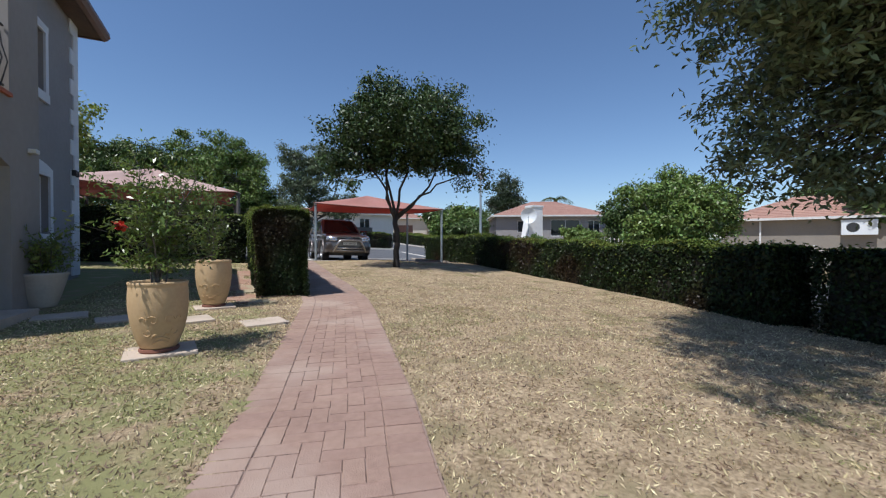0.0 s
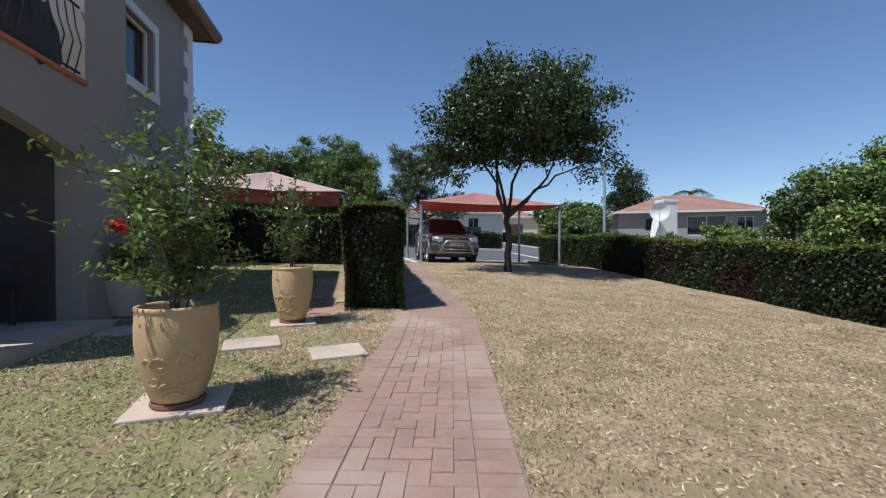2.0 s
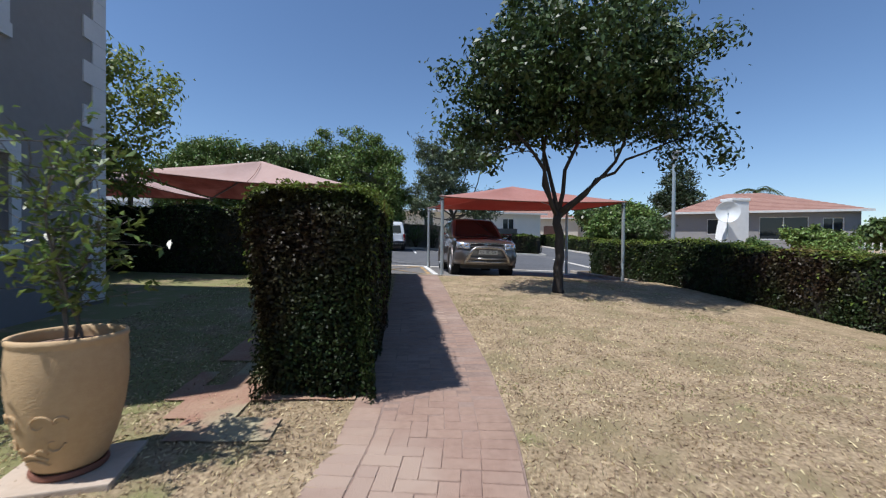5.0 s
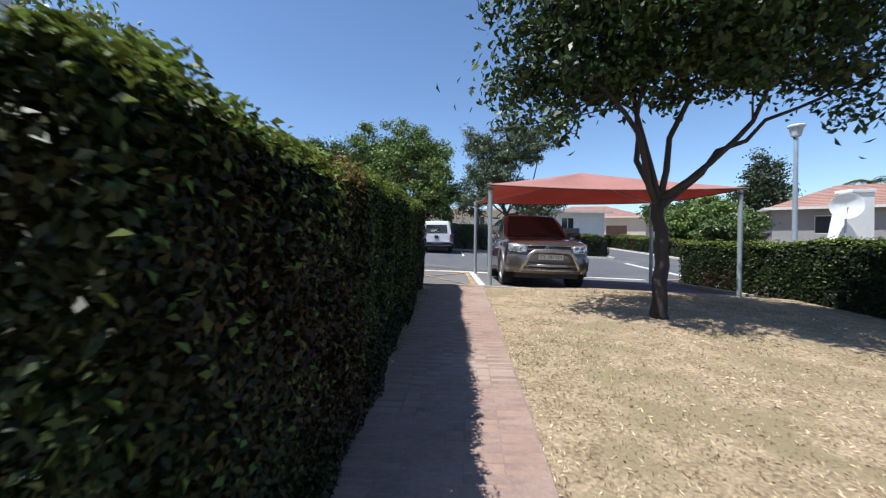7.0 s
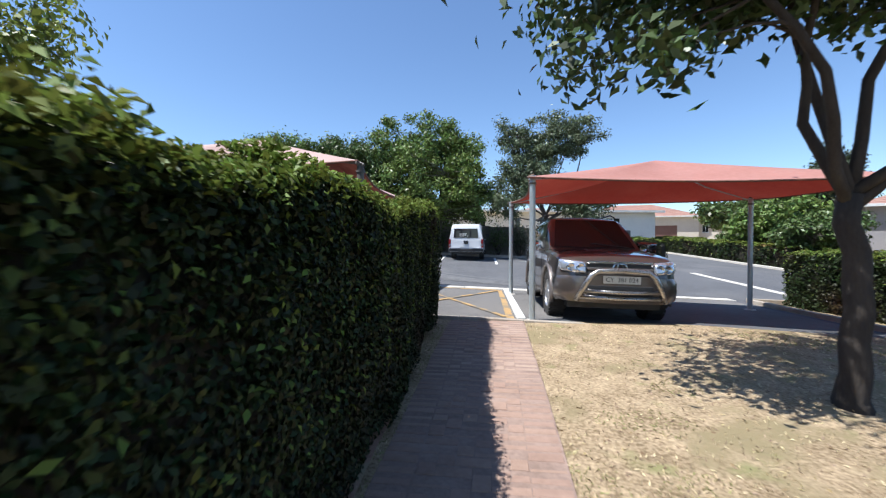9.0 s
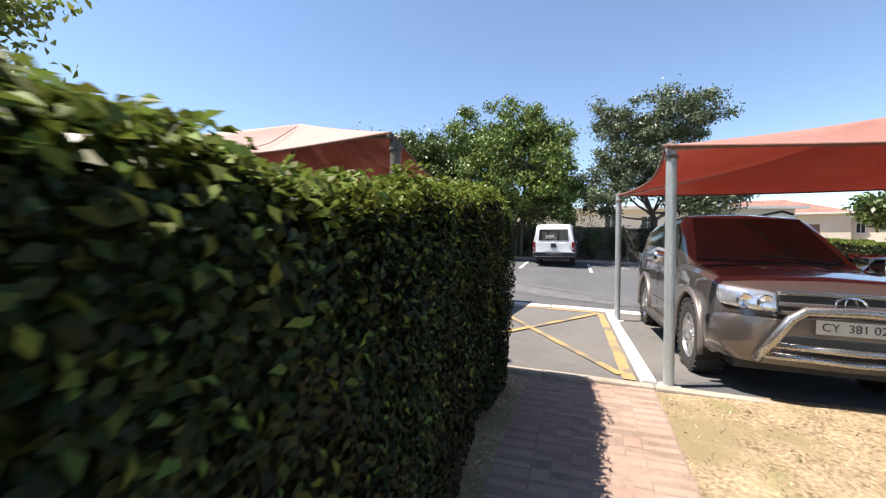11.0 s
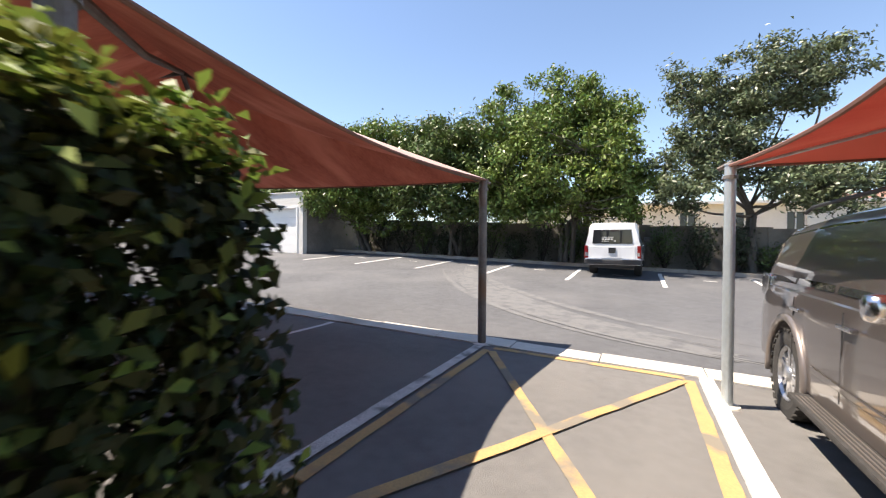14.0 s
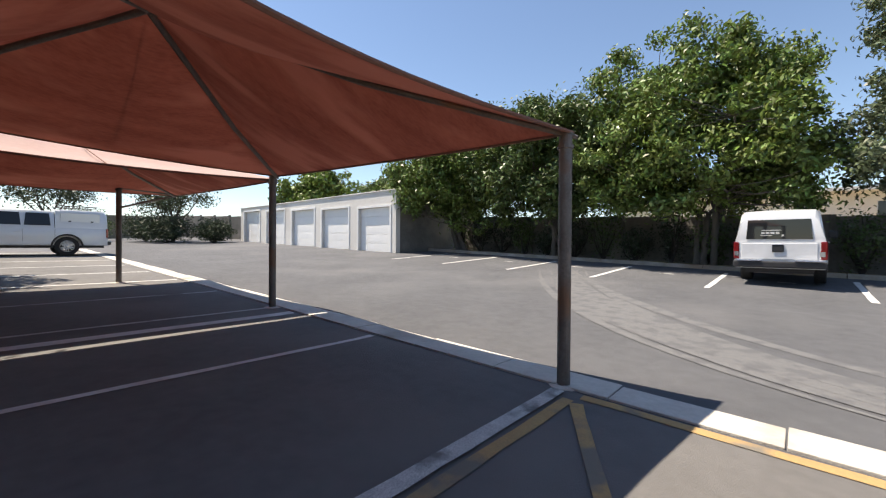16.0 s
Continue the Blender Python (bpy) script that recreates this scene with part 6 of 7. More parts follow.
def suv(m):
    """A bronze-grey sport utility vehicle. Front towards +y, origin on the ground at the middle."""
    c = empty("car", m, "bronze-grey sport utility vehicle with a steel bull bar", "car")
    FW, RW, R = 1.46, -1.24, 0.385
    ztop = [(-2.36, 0.86), (-2.33, 1.08), (-2.2, 1.14), (0.75, 1.13), (1.0, 1.125), (1.6, 1.095), (2.0, 1.05), (2.15, 1.0), (2.25, 0.94), (2.31, 0.83), (2.34, 0.66)]
    wid = [(-2.36, 0.74), (-2.30, 0.84), (-2.0, 0.895), (-1.2, 0.905), (0.8, 0.90), (1.5, 0.905), (1.95, 0.895), (2.13, 0.87), (2.25, 0.80), (2.31, 0.71), (2.34, 0.62)]
    zbot = [(-2.36, 0.50), (-2.2, 0.42), (-1.8, 0.36), (1.8, 0.36), (2.1, 0.36), (2.34, 0.42)]

    def side_bottom(y):
        z = lerp_at(y, zbot)
        for hub in (FW, RW):
            d = abs(y - hub)
            if d < R * 1.22:
                z = max(z, R + math.sqrt((R * 1.22) ** 2 - d * d))
        return z

    def ring(y):
        w, zt, zb, zs = lerp_at(y, wid), lerp_at(y, ztop), lerp_at(y, zbot), side_bottom(y)
        mid = max(zs + 0.02, (zb + zt) / 2 - 0.02)
        sh = zt - 0.05 if zt > 0.9 else zt - 0.06
        return [(0, zb), (w * 0.78, zb), (w * 0.785, max(zb, zs - 0.001)), (w * 0.97, zs), (w * 0.995, zs + 0.03), (w, max(mid, zs + 0.05)), (w * 0.985, max(sh - 0.12, zs + 0.08)), (w * 0.955, max(sh, zs + 0.11)), (w * 0.90, max(zt - 0.012, zs + 0.13)), (w * 0.6, max(zt + 0.012, zs + 0.14)), (0, max(zt + 0.03, zs + 0.15))]

    ys = sorted(set([-2.36, -2.34, -2.3, -2.2, -2.0, 2.0, 2.1, 2.16, 2.22, 2.27, 2.31, 2.34, 0.75, 0.0, -0.4] + [h + d for h in (FW, RW) for d in np.linspace(-0.5, 0.5, 23)]))
    smooth_by_angle(part("body", shell(ys, ring), "car_paint", c, "bronze-grey painted body"), 32)
    # cabin: from windscreen foot to tail
    roof = [(-2.30, 1.15), (-2.16, 1.55), (-1.95, 1.70), (-1.0, 1.775), (-0.2, 1.78), (0.15, 1.735), (0.98, 1.13)]
    base = 1.09
    cw = [(-2.30, 0.80), (-2.1, 0.84), (0.4, 0.85), (1.02, 0.80)]

    def cab(y):
        zt = max(lerp_at(y, roof), base + 0.005)
        w = lerp_at(y, cw)
        k = (zt - base) / 0.69
        wt = w - 0.20 * k
        return [(0, base), (w * 1.0, base), (w - 0.02 * k, base + (zt - base) * 0.25), (w - 0.13 * k, base + (zt - base) * 0.80), (wt + 0.0, zt - 0.05 * k), (wt - 0.08, zt - 0.012 * k), (0, zt + 0.015 * k)]

    ys2 = [-2.30, -2.25, -2.2, -2.16, -2.1, -2.0, -1.9, -1.6, -1.2, -0.8, -0.4, -0.2, -0.05, 0.1, 0.2, 0.35, 0.55, 0.75, 0.9, 1.0]
    smooth_by_angle(part("cabin", shell(ys2, cab), "car_paint", c, "bronze-grey painted cabin and roof"), 34)

    def side_pt(y, f, sgn):
        """A point on the cabin side at height fraction f."""
        r = cab(y)
        zs = [r[1][1], r[2][1], r[3][1], r[4][1]]
        xs = [r[1][0], r[2][0], r[3][0], r[4][0]]
        z = base + (r[5][1] - base) * f
        return (sgn * (float(np.interp(z, zs, xs)) + 0.004), y, z)

    for sgn in (-1, 1):
        for a, b, cut0, cut1 in ((-2.02, -1.30, 0.25, 0.0), (-1.24, -0.52, 0.0, 0.0), (-0.46, 0.62, 0.0, 0.62)):
            n = 8
            lo = [side_pt(a + (b - a) * i / n, 0.10, sgn) for i in range(n + 1)]
            hi = []
            for i in range(n, -1, -1):
                y = a + (b - a) * i / n
                yy = y if not cut0 else y + cut0 * 0.0
                hi.append(side_pt(yy, 0.84 if not cut0 else 0.84, sgn))
            if cut1:
                hi = [p for p in hi if lerp_at(p[1], roof) > 1.44]
            panel("side_window", lo + hi, "car_glass", c, "dark tinted side window", 0.004, (sgn, 0, 0.2))
        bm = bmesh.new()
        tube(bm, [(sgn * 0.66, -1.75, 1.80), (sgn * 0.655, -1.6, 1.845), (sgn * 0.655, -0.4, 1.86), (sgn * 0.66, -0.15, 1.80)], 0.016, 8)
        part("roof_rail", bm, "black_plastic", c, "dark roof rail")
        for y in (-1.0, -0.12):
            bm = bmesh.new()
            box(bm, sgn * 0.90 - 0.012, sgn * 0.90 + 0.03, y - 0.10, y + 0.10, 0.955, 0.985, bevel=0.008)
            part("door_handle", bm, "chrome", c, "chrome door handle")
        for y in (-1.10, -0.20, 0.78):
            part("door_gap", boxes((sgn * 0.901 - 0.004, sgn * 0.901 + 0.002, y - 0.004, y + 0.004, 0.48, 1.06)), "black_plastic", c, "dark gap between doors")
        part("side_moulding", boxes((sgn * 0.904 - 0.008, sgn * 0.904 + 0.010, -0.66, 0.9, 0.56, 0.60), bevel=0.006), "car_paint", c, "side moulding")
        st = boxes((sgn * 0.92 - 0.10, sgn * 0.92 + 0.10, -0.72, 0.94, 0.33, 0.375), bevel=0.015)
        stp = part("running_board", st, "rubber", c, "black running board with ribs")
        bm = bmesh.new()
        for k in range(5):
            box(bm, sgn * (0.88 + 0.026 * k), sgn * (0.88 + 0.026 * k) + sgn * 0.012, -0.62, 0.84, 0.3755, 0.381)
        part("rib", bm, "car_trim", stp)
        # wing mirror
        bm = bmesh.new()
        box(bm, sgn * 0.93, sgn * 1.12, 0.56, 0.69, 1.11, 1.25, bevel=0.045)
        mi = part("mirror", bm, "chrome", c, "chrome wing mirror", smooth=True)
        part("mirror_base", boxes((sgn * 0.84, sgn * 0.95, 0.62, 0.70, 1.09, 1.13), bevel=0.01), "car_paint", mi)
        # flared arches
        for hub in (FW, RW):
            bm = bmesh.new()
            pts = []
            for k in range(17):
                a = math.pi * (-0.06 + 1.12 * k / 16)
                y_, z_ = hub + math.cos(a) * R * 1.25, R + math.sin(a) * R * 1.25
                pts.append((sgn * (lerp_at(y_, wid) * 0.99 + 0.006), y_, z_))
            tube(bm, pts, 0.034, 8)
            part("wheel_arch", bm, "car_trim", c, "flared wheel arch", smooth=True)
        for hub in (FW, RW):
            wheel(c, sgn * 0.775, hub, R, sgn)
        # tail lamp
        part("tail_lamp", boxes((sgn * 0.84 - 0.03, sgn * 0.84 + 0.028, -2.22, -1.98, 0.98, 1.20), bevel=0.02), "chrome", c, "chrome-trimmed tail lamp")
        # headlamps
        hl = part("headlamp", headlamp_shape(sgn), "lamp_shell", c, "clear headlamp", smooth=True)
        bm = bmesh.new()
        for xx in (-0.07, 0.06):
            lathe(bm, [(0.0, 2.375), (0.055, 2.392), (0.064, 2.386), (0.060, 2.33)], 16, (sgn * (0.63 + xx), -0.45 * (xx + 0.07), 0.868), "y")
        part("reflector", bm, "chrome", hl)
        fg = part("fog_lamp", lathe(bmesh.new(), [(0.0, 2.345), (0.045, 2.345), (0.055, 2.34), (0.055, 2.25)], 16, (sgn * 0.66, 0, 0.57), "y"), "headlamp_glass", c, "round fog lamp")
        part("bezel", boxes((sgn * 0.655 - 0.10, sgn * 0.655 + 0.10, 2.22, 2.328, 0.51, 0.63), bevel=0.02), "black_plastic", fg)
    # windscreen and rear glass
    ws = [(-0.70, 0.94, 1.172), (0.70, 0.94, 1.172), (0.58, 0.20, 1.700), (-0.58, 0.20, 1.700)]
    panel("windscreen", ws, "car_glass", c, "windscreen", 0.012, (0, 0.6, 0.8))
    panel("rear_window", [(0.62, -2.29, 1.22), (-0.62, -2.29, 1.22), (-0.56, -2.19, 1.55), (0.56, -2.19, 1.55)], "car_glass", c, "rear window", 0.01, (0, -1, 0.3))
    part("wiper", tube(bmesh.new(), [(-0.6, 0.95, 1.19), (0.0, 0.86, 1.25), (0.05, 0.86, 1.25)], 0.008, 5), "black_plastic", c)
    sc = part("bonnet_scoop", boxes((-0.26, 0.26, 1.12, 1.52, 1.07, 1.145), bevel=0.03), "car_paint", c, "raised bonnet scoop", smooth=True)
    part("scoop_opening", boxes((-0.22, 0.22, 1.50, 1.528, 1.085, 1.128), bevel=0.008), "black_plastic", sc)
    # grille
    gr = part("grille", boxes((-0.46, 0.46, 2.16, 2.345, 0.76, 0.955), bevel=0.03), "black_plastic", c, "dark grille with chrome bars")
    for zz in (0.79, 0.86, 0.955):
        part("bar", boxes((-0.47, 0.47, 2.325, 2.358, zz - 0.018, zz + 0.018), bevel=0.008), "chrome" if zz > 0.88 else "car_trim", gr)
    bm = bmesh.new()
    ringp = [(0.10 * math.cos(a), 2.372, 0.88 + 0.062 * math.sin(a)) for a in np.linspace(0, 2 * math.pi, 21)]
    tube(bm, ringp, 0.010, 6)
    tube(bm, [(0.04 * math.cos(a), 2.374, 0.88 + 0.06 * math.sin(a)) for a in np.linspace(0, 2 * math.pi, 17)], 0.008, 6)
    part("badge", bm, "chrome", gr, "oval chrome badge")
    # bumper with intake
    bw = [(2.02, 0.905), (2.15, 0.90), (2.27, 0.84), (2.34, 0.75), (2.38, 0.64), (2.40, 0.52)]
    bm = shell([q[0] for q in bw], lambda y: [(0, 0.36), (lerp_at(y, bw) * 0.90, 0.37), (lerp_at(y, bw) * 0.98, 0.43), (lerp_at(y, bw), 0.54), (lerp_at(y, bw) * 0.99, 0.68), (lerp_at(y, bw) * 0.93, 0.745), (0, 0.775)])
    bp = smooth_by_angle(part("bumper", bm, "car_paint", c, "bronze-grey front bumper"), 40)
    part("intake", boxes((-0.46, 0.46, 2.37, 2.408, 0.47, 0.62), bevel=0.012), "black_plastic", bp)
    # bull bar
    bb = part("bull_bar", tube(bmesh.new(), [(-0.62, 2.40, 0.40), (-0.53, 2.49, 0.60), (-0.44, 2.51, 0.76), (-0.35, 2.51, 0.83), (0, 2.52, 0.845), (0.35, 2.51, 0.83), (0.44, 2.51, 0.76), (0.53, 2.49, 0.60), (0.62, 2.40, 0.40)], 0.038, 12), "brushed_bar", c, "brushed steel bull bar", smooth=True)
    part("crossbar", tube(bmesh.new(), [(-0.55, 2.46, 0.54), (0, 2.49, 0.53), (0.55, 2.46, 0.54)], 0.028, 10), "brushed_bar", bb, smooth=True)
    part("crossbar", tube(bmesh.new(), [(-0.59, 2.43, 0.45), (0, 2.47, 0.44), (0.59, 2.43, 0.45)], 0.03, 10), "brushed_bar", bb, smooth=True)
    pl = part("number_plate", boxes((-0.26, 0.26, 2.462, 2.472, 0.655, 0.765), bevel=0.004), "plate_face", c, "white number plate with dark characters")
    text_part("CY  381 024", 0.088, Matrix.Translation((0, 2.473, 0.71)) @ Matrix.Rotation(math.pi, 4, "Z") @ Matrix.Rotation(math.pi / 2, 4, "X"), "plate_ink", pl, "dark characters")
    part("underbody", boxes((-0.68, 0.68, -2.2, 2.1, 0.25, 0.42)), "black_plastic", c)
    return c


CAR_Z = lot_z(3.75, 17)
suv(Matrix.Translation((3.78, 18.03, CAR_Z - 0.02)) @ Matrix.Rotation(math.pi, 4, "Z") @ Matrix.Rotation(radians(-1.5), 4, "Y"))


def bakkie(m, label, canopy_rack=False, double=True, canopy_z=1.62):
    """A white pickup with a canopy. Front towards +y; origin on the ground at the middle."""
    c = empty("pickup_truck", m, label, "pickup truck", "white pickup trucks")
    L2, W = (2.6, 0.87) if double else (2.25, 0.80)
    FW, RW, R = L2 - 0.95, -L2 + 1.25, 0.37 if double else 0.31
    zt = 1.08 if double else 0.98
    ztop = [(-L2, zt), (FW - 0.35, zt), (FW + 0.2, zt - 0.04), (L2 - 0.15, zt - 0.16), (L2, zt - 0.36)]
    wid = [(-L2, W * 0.955), (-L2 + 0.1, W), (FW, W), (L2 - 0.2, W * 0.92), (L2, W * 0.75)]

    def ring(y):
        w, zz, zb = lerp_at(y, wid), lerp_at(y, ztop), 0.40
        zs = zb
        for hub in (FW, RW):
            d = abs(y - hub)
            if d < R * 1.22:
                zs = max(zs, R + math.sqrt((R * 1.22) ** 2 - d * d))
        return [(0, zb), (w * 0.78, zb), (w * 0.785, zs), (w * 0.97, zs), (w, zs + 0.04), (w, max(0.75, zs + 0.05)), (w * 0.985, max(zz - 0.05, zs + 0.08)), (w * 0.95, zz), (0, zz + 0.015)]

    ys = sorted(set([-L2, -L2 + 0.05, -L2 + 0.3, L2 - 0.3, L2 - 0.1, L2] + [h + d for h in (FW, RW) for d in np.linspace(-0.48, 0.48, 17)]))
    smooth_by_angle(part("body", shell(ys, ring), "car_white", c, "white painted body"), 32)
    y0, y1 = -L2 + 1.62 if double else -L2 + 1.75, FW - 0.25
    cab_t = 1.76 if double else 1.50
    def cab(y):
        z = lerp_at(y, [(y0, cab_t - 0.02), (y0 + 0.6, cab_t), (y1 - 0.75, cab_t - 0.03), (y1, zt + 0.03)])
        k = max((z - zt) / 0.68, 0.02)
        return [(0, zt - 0.02), (W * 0.95, zt - 0.02), (W * 0.95 - 0.14 * k, z - 0.08 * k), (W * 0.95 - 0.20 * k, z - 0.02 * k), (0, z)]
    smooth_by_angle(part("cabin", shell([y0, y0 + 0.1, y0 + 0.6, y1 - 0.75, y1 - 0.6, y1 - 0.3, y1], cab), "car_white", c, "white painted cabin"), 34)
    for sgn in (-1, 1):
        for a, b in (((y0 + 0.10, y0 + 0.82), (y0 + 0.90, y0 + 1.55)) if double else ((y0 + 0.15, y0 + 0.95),)):
            f = lambda y, z: (sgn * (W * 0.95 - 0.14 * max((z - zt) / 0.62, 0) + 0.008), y, z)
            panel("side_window", [f(a, zt + 0.08), f(b, zt + 0.08), f(b - 0.05, cab_t - 0.13), f(a + 0.04, cab_t - 0.13)], "car_glass", c, "dark side window", 0.004, (sgn, 0, 0.2))
        for y in ((y0 + 0.2, y0 + 1.0) if double else (y0 + 0.3,)):
            part("door_handle", boxes((sgn * W - 0.01, sgn * W + 0.02, y - 0.09, y + 0.09, 0.90, 0.93), bevel=0.008), "car_white", c)
        for y in ((y0 - 0.01, y0 + 0.86, y0 + 1.62) if double else (y0, y0 + 1.0)):
            part("door_gap", boxes((sgn * W * 1.0 - 0.003, sgn * W * 1.0 + 0.0025, y - 0.004, y + 0.004, 0.55, zt - 0.06)), "black_plastic", c)
        tl = part("tail_lamp", boxes((sgn * W * 0.92 - 0.055, sgn * W * 0.92 + 0.055, -L2 - 0.012, -L2 + 0.07, zt - 0.38, zt + 0.0), bevel=0.02), "tail_red", c, "red tail lamp")
        part("reverse_lens", boxes((sgn * W * 0.90 - 0.05, sgn * W * 0.90 + 0.03, -L2 - 0.017, -L2 - 0.0125, zt - 0.31, zt - 0.21)), "lamp_shell", tl)
        part("mirror", boxes((sgn * W, sgn * (W + 0.18), y1 - 0.55, y1 - 0.45, zt + 0.02, zt + 0.2), bevel=0.03), "black_plastic", c)
        for hub in (FW, RW):
            wheel(c, sgn * (W - 0.13), hub, R, sgn, tread=False, w=0.22)
    panel("windscreen", [(-W * 0.8, y1 - 0.06, zt + 0.06), (W * 0.8, y1 - 0.06, zt + 0.06), (W * 0.66, y1 - 0.68, cab_t - 0.06), (-W * 0.66, y1 - 0.68, cab_t - 0.06)], "car_glass", c, "windscreen", 0.012, (0, 0.6, 0.8))
    # canopy over the load bed
    cz = canopy_z
    bm = shell([-L2 + 0.02, -L2 + 0.10, -L2 + 0.22, y0 - 0.06, y0 - 0.02], lambda y: [(0, zt), (W * 0.95, zt), (W * 0.95, zt + 0.02), (W * 0.83, (cz - 0.07) if y > -L2 + 0.15 else (cz - 0.06 - (0.22 if y < -L2 + 0.05 else 0.08))), (W * 0.74, cz if y > -L2 + 0.15 else cz - (0.16 if y < -L2 + 0.05 else 0.03)), (0, cz + 0.02 if y > -L2 + 0.15 else cz - (0.14 if y < -L2 + 0.05 else 0.01))])
    cn = smooth_by_angle(part("canopy", bm, "car_white", c, "white load-bed canopy"), 36)
    panel("canopy_window", [(W * 0.70, -L2 + 0.012, zt + 0.06), (-W * 0.70, -L2 + 0.012, zt + 0.06), (-W * 0.66, -L2 + 0.03, cz - 0.20), (W * 0.66, -L2 + 0.03, cz - 0.20)], "car_glass", cn, "dark rear window", 0.012, (0, -1, 0.1))
    if not double:
        bm = bmesh.new()
        for x0_, x1_, z0_, z1_ in ((-0.05, 0.28, 0.245, 0.26), (0.06, 0.13, 0.17, 0.215), (0.15, 0.21, 0.17, 0.215), (0.23, 0.29, 0.17, 0.215), (-0.02, 0.04, 0.17, 0.215), (0.10, 0.30, 0.13, 0.145), (-0.10, -0.06, 0.12, 0.16)):
            box(bm, -x1_, -x0_, -L2 - 0.003, -L2 + 0.002, zt + z0_, zt + z1_)
        part("sticker", bm, "gutter_white", cn, "white window lettering shown as bars")
    tg = part("tailgate", boxes((-W * 0.80, W * 0.80, -L2 - 0.014, -L2 + 0.02, 0.60, zt - 0.03), bevel=0.01), "car_white", c, "dented white tailgate")
    part("handle", boxes((-0.10, 0.10, -L2 - 0.026, -L2 - 0.0145, zt - 0.22, zt - 0.06), bevel=0.02), "black_plastic", tg)
    part("bumper", boxes((-W * 0.99, W * 0.99, -L2 - 0.10, -L2 + 0.02, 0.42, 0.56), bevel=0.03), "black_plastic", c, "dark rear bumper")
    for sgn in (-1, 1):
        part("step", boxes((sgn * W * 0.625 - W * 0.275, sgn * W * 0.625 + W * 0.275, -L2 - 0.12, -L2 + 0.0, 0.561, 0.585), bevel=0.008), "chrome", c, "bright bumper step")
    part("underbody", boxes((-W * 0.72, W * 0.72, -L2 + 0.1, L2 - 0.3, 0.30, 0.46)), "black_plastic", c)
    if double:
        for sgn in (-1, 1):
            ln = boxes((sgn * (W * 0.915), sgn * (W * 0.925), -L2 + 0.2, y0 - 0.12, zt + 0.10, zt + 0.13))
            part("trim_strip", ln, "gutter_white", cn, "pale trim strip")
            part("canopy_hatch", boxes((sgn * (W * 0.90 - 0.02), sgn * (W * 0.90 + 0.006), -L2 + 0.26, y0 - 0.18, zt + 0.20, cz - 0.14), bevel=0.01), "car_white", cn, "side hatch of the canopy")
            for yy in (-L2 + 0.5, y0 - 0.45):
                part("latch", boxes((sgn * (W * 0.90 + 0.006), sgn * (W * 0.90 + 0.02), yy - 0.04, yy + 0.04, zt + 0.24, zt + 0.29)), "black_plastic", cn)
            bm = bmesh.new()
            for hub in (FW, RW):
                tube(bm, [(sgn * (W + 0.004), hub + math.cos(a) * R * 1.22, R + math.sin(a) * R * 1.22) for a in np.linspace(-0.1, math.pi + 0.1, 15)], 0.03, 6)
            part("wheel_arch", bm, "black_plastic", c, "dark wheel-arch trim")
    if canopy_rack:
        bm = bmesh.new()
        for sgn in (-1, 1):
            tube(bm, [(sgn * 0.62, -L2 + 0.3, cz + 0.15), (sgn * 0.62, y0 - 0.15, cz + 0.15)], 0.02, 6)
            for k in range(5):
                y = -L2 + 0.35 + k * 0.28
                tube(bm, [(sgn * 0.62, y, cz), (sgn * 0.62, y, cz + 0.15)], 0.01, 5)
        for k in range(5):
            y = -L2 + 0.35 + k * 0.28
            tube(bm, [(-0.62, y, cz + 0.13), (0.62, y, cz + 0.13)], 0.012, 5)
        part("roof_rack", bm, "black_plastic", cn, "black roof rack")
    return c


bakkie(Matrix.Translation((1.12, 30.35, lot_z(1.1, 30.0))) @ Matrix.Rotation(radians(-2), 4, "Z") @ Matrix.Rotation(radians(2.3), 4, "X"), "small white pickup with a canopy parked at the far wall", double=False, canopy_z=1.66)
bakkie(Matrix.Translation((-21.05, 17.7, lot_z(-21, 18.5))) @ Matrix.Rotation(radians(180), 4, "Z"), "white double-cab pickup with a canopy and a roof rack", canopy_rack=True, canopy_z=1.80)

# ---------------------------------------------------------------- grass blades and litter
rng = np.random.default_rng(77)


def scatter(name, n, xr, yr, size, material, label, up=1.0, dens=None, lift=0.0, flat_=False):
    x, y = rng.uniform(*xr, n), rng.uniform(*yr, n)
    pc = np.interp(y, [p[1] for p in PATH], [p[0] for p in PATH])
    keep = (np.abs(x - pc) > PATH_W / 2 + 0.0) & ~((x < -2.25) & (y > 1.9)) & (y < KERB_Y - 0.14)
    if dens is not None:
        keep &= dens(x, y)
    x, y = x[keep], y[keep]
    z = np.array([ground_z(a, b) for a, b in zip(x, y)]) + lift
    n = len(x)
    if flat_:
        nor = np.column_stack([rng.normal(size=(n, 2)) * 0.3, np.ones(n)])
    else:
        nor = np.column_stack([rng.normal(size=(n, 2)), rng.normal(size=n) * 0.55 + 0.35])
    ob = leaf_mesh(name, np.column_stack([x, y, z + size * (0.05 if flat_ else 0.22)]), nor, size, material, None, rng, 0.22 if not flat_ else 0.5)
    return tagged(ob, label, "grass" if not flat_ else "leaf litter", kind="stuff")


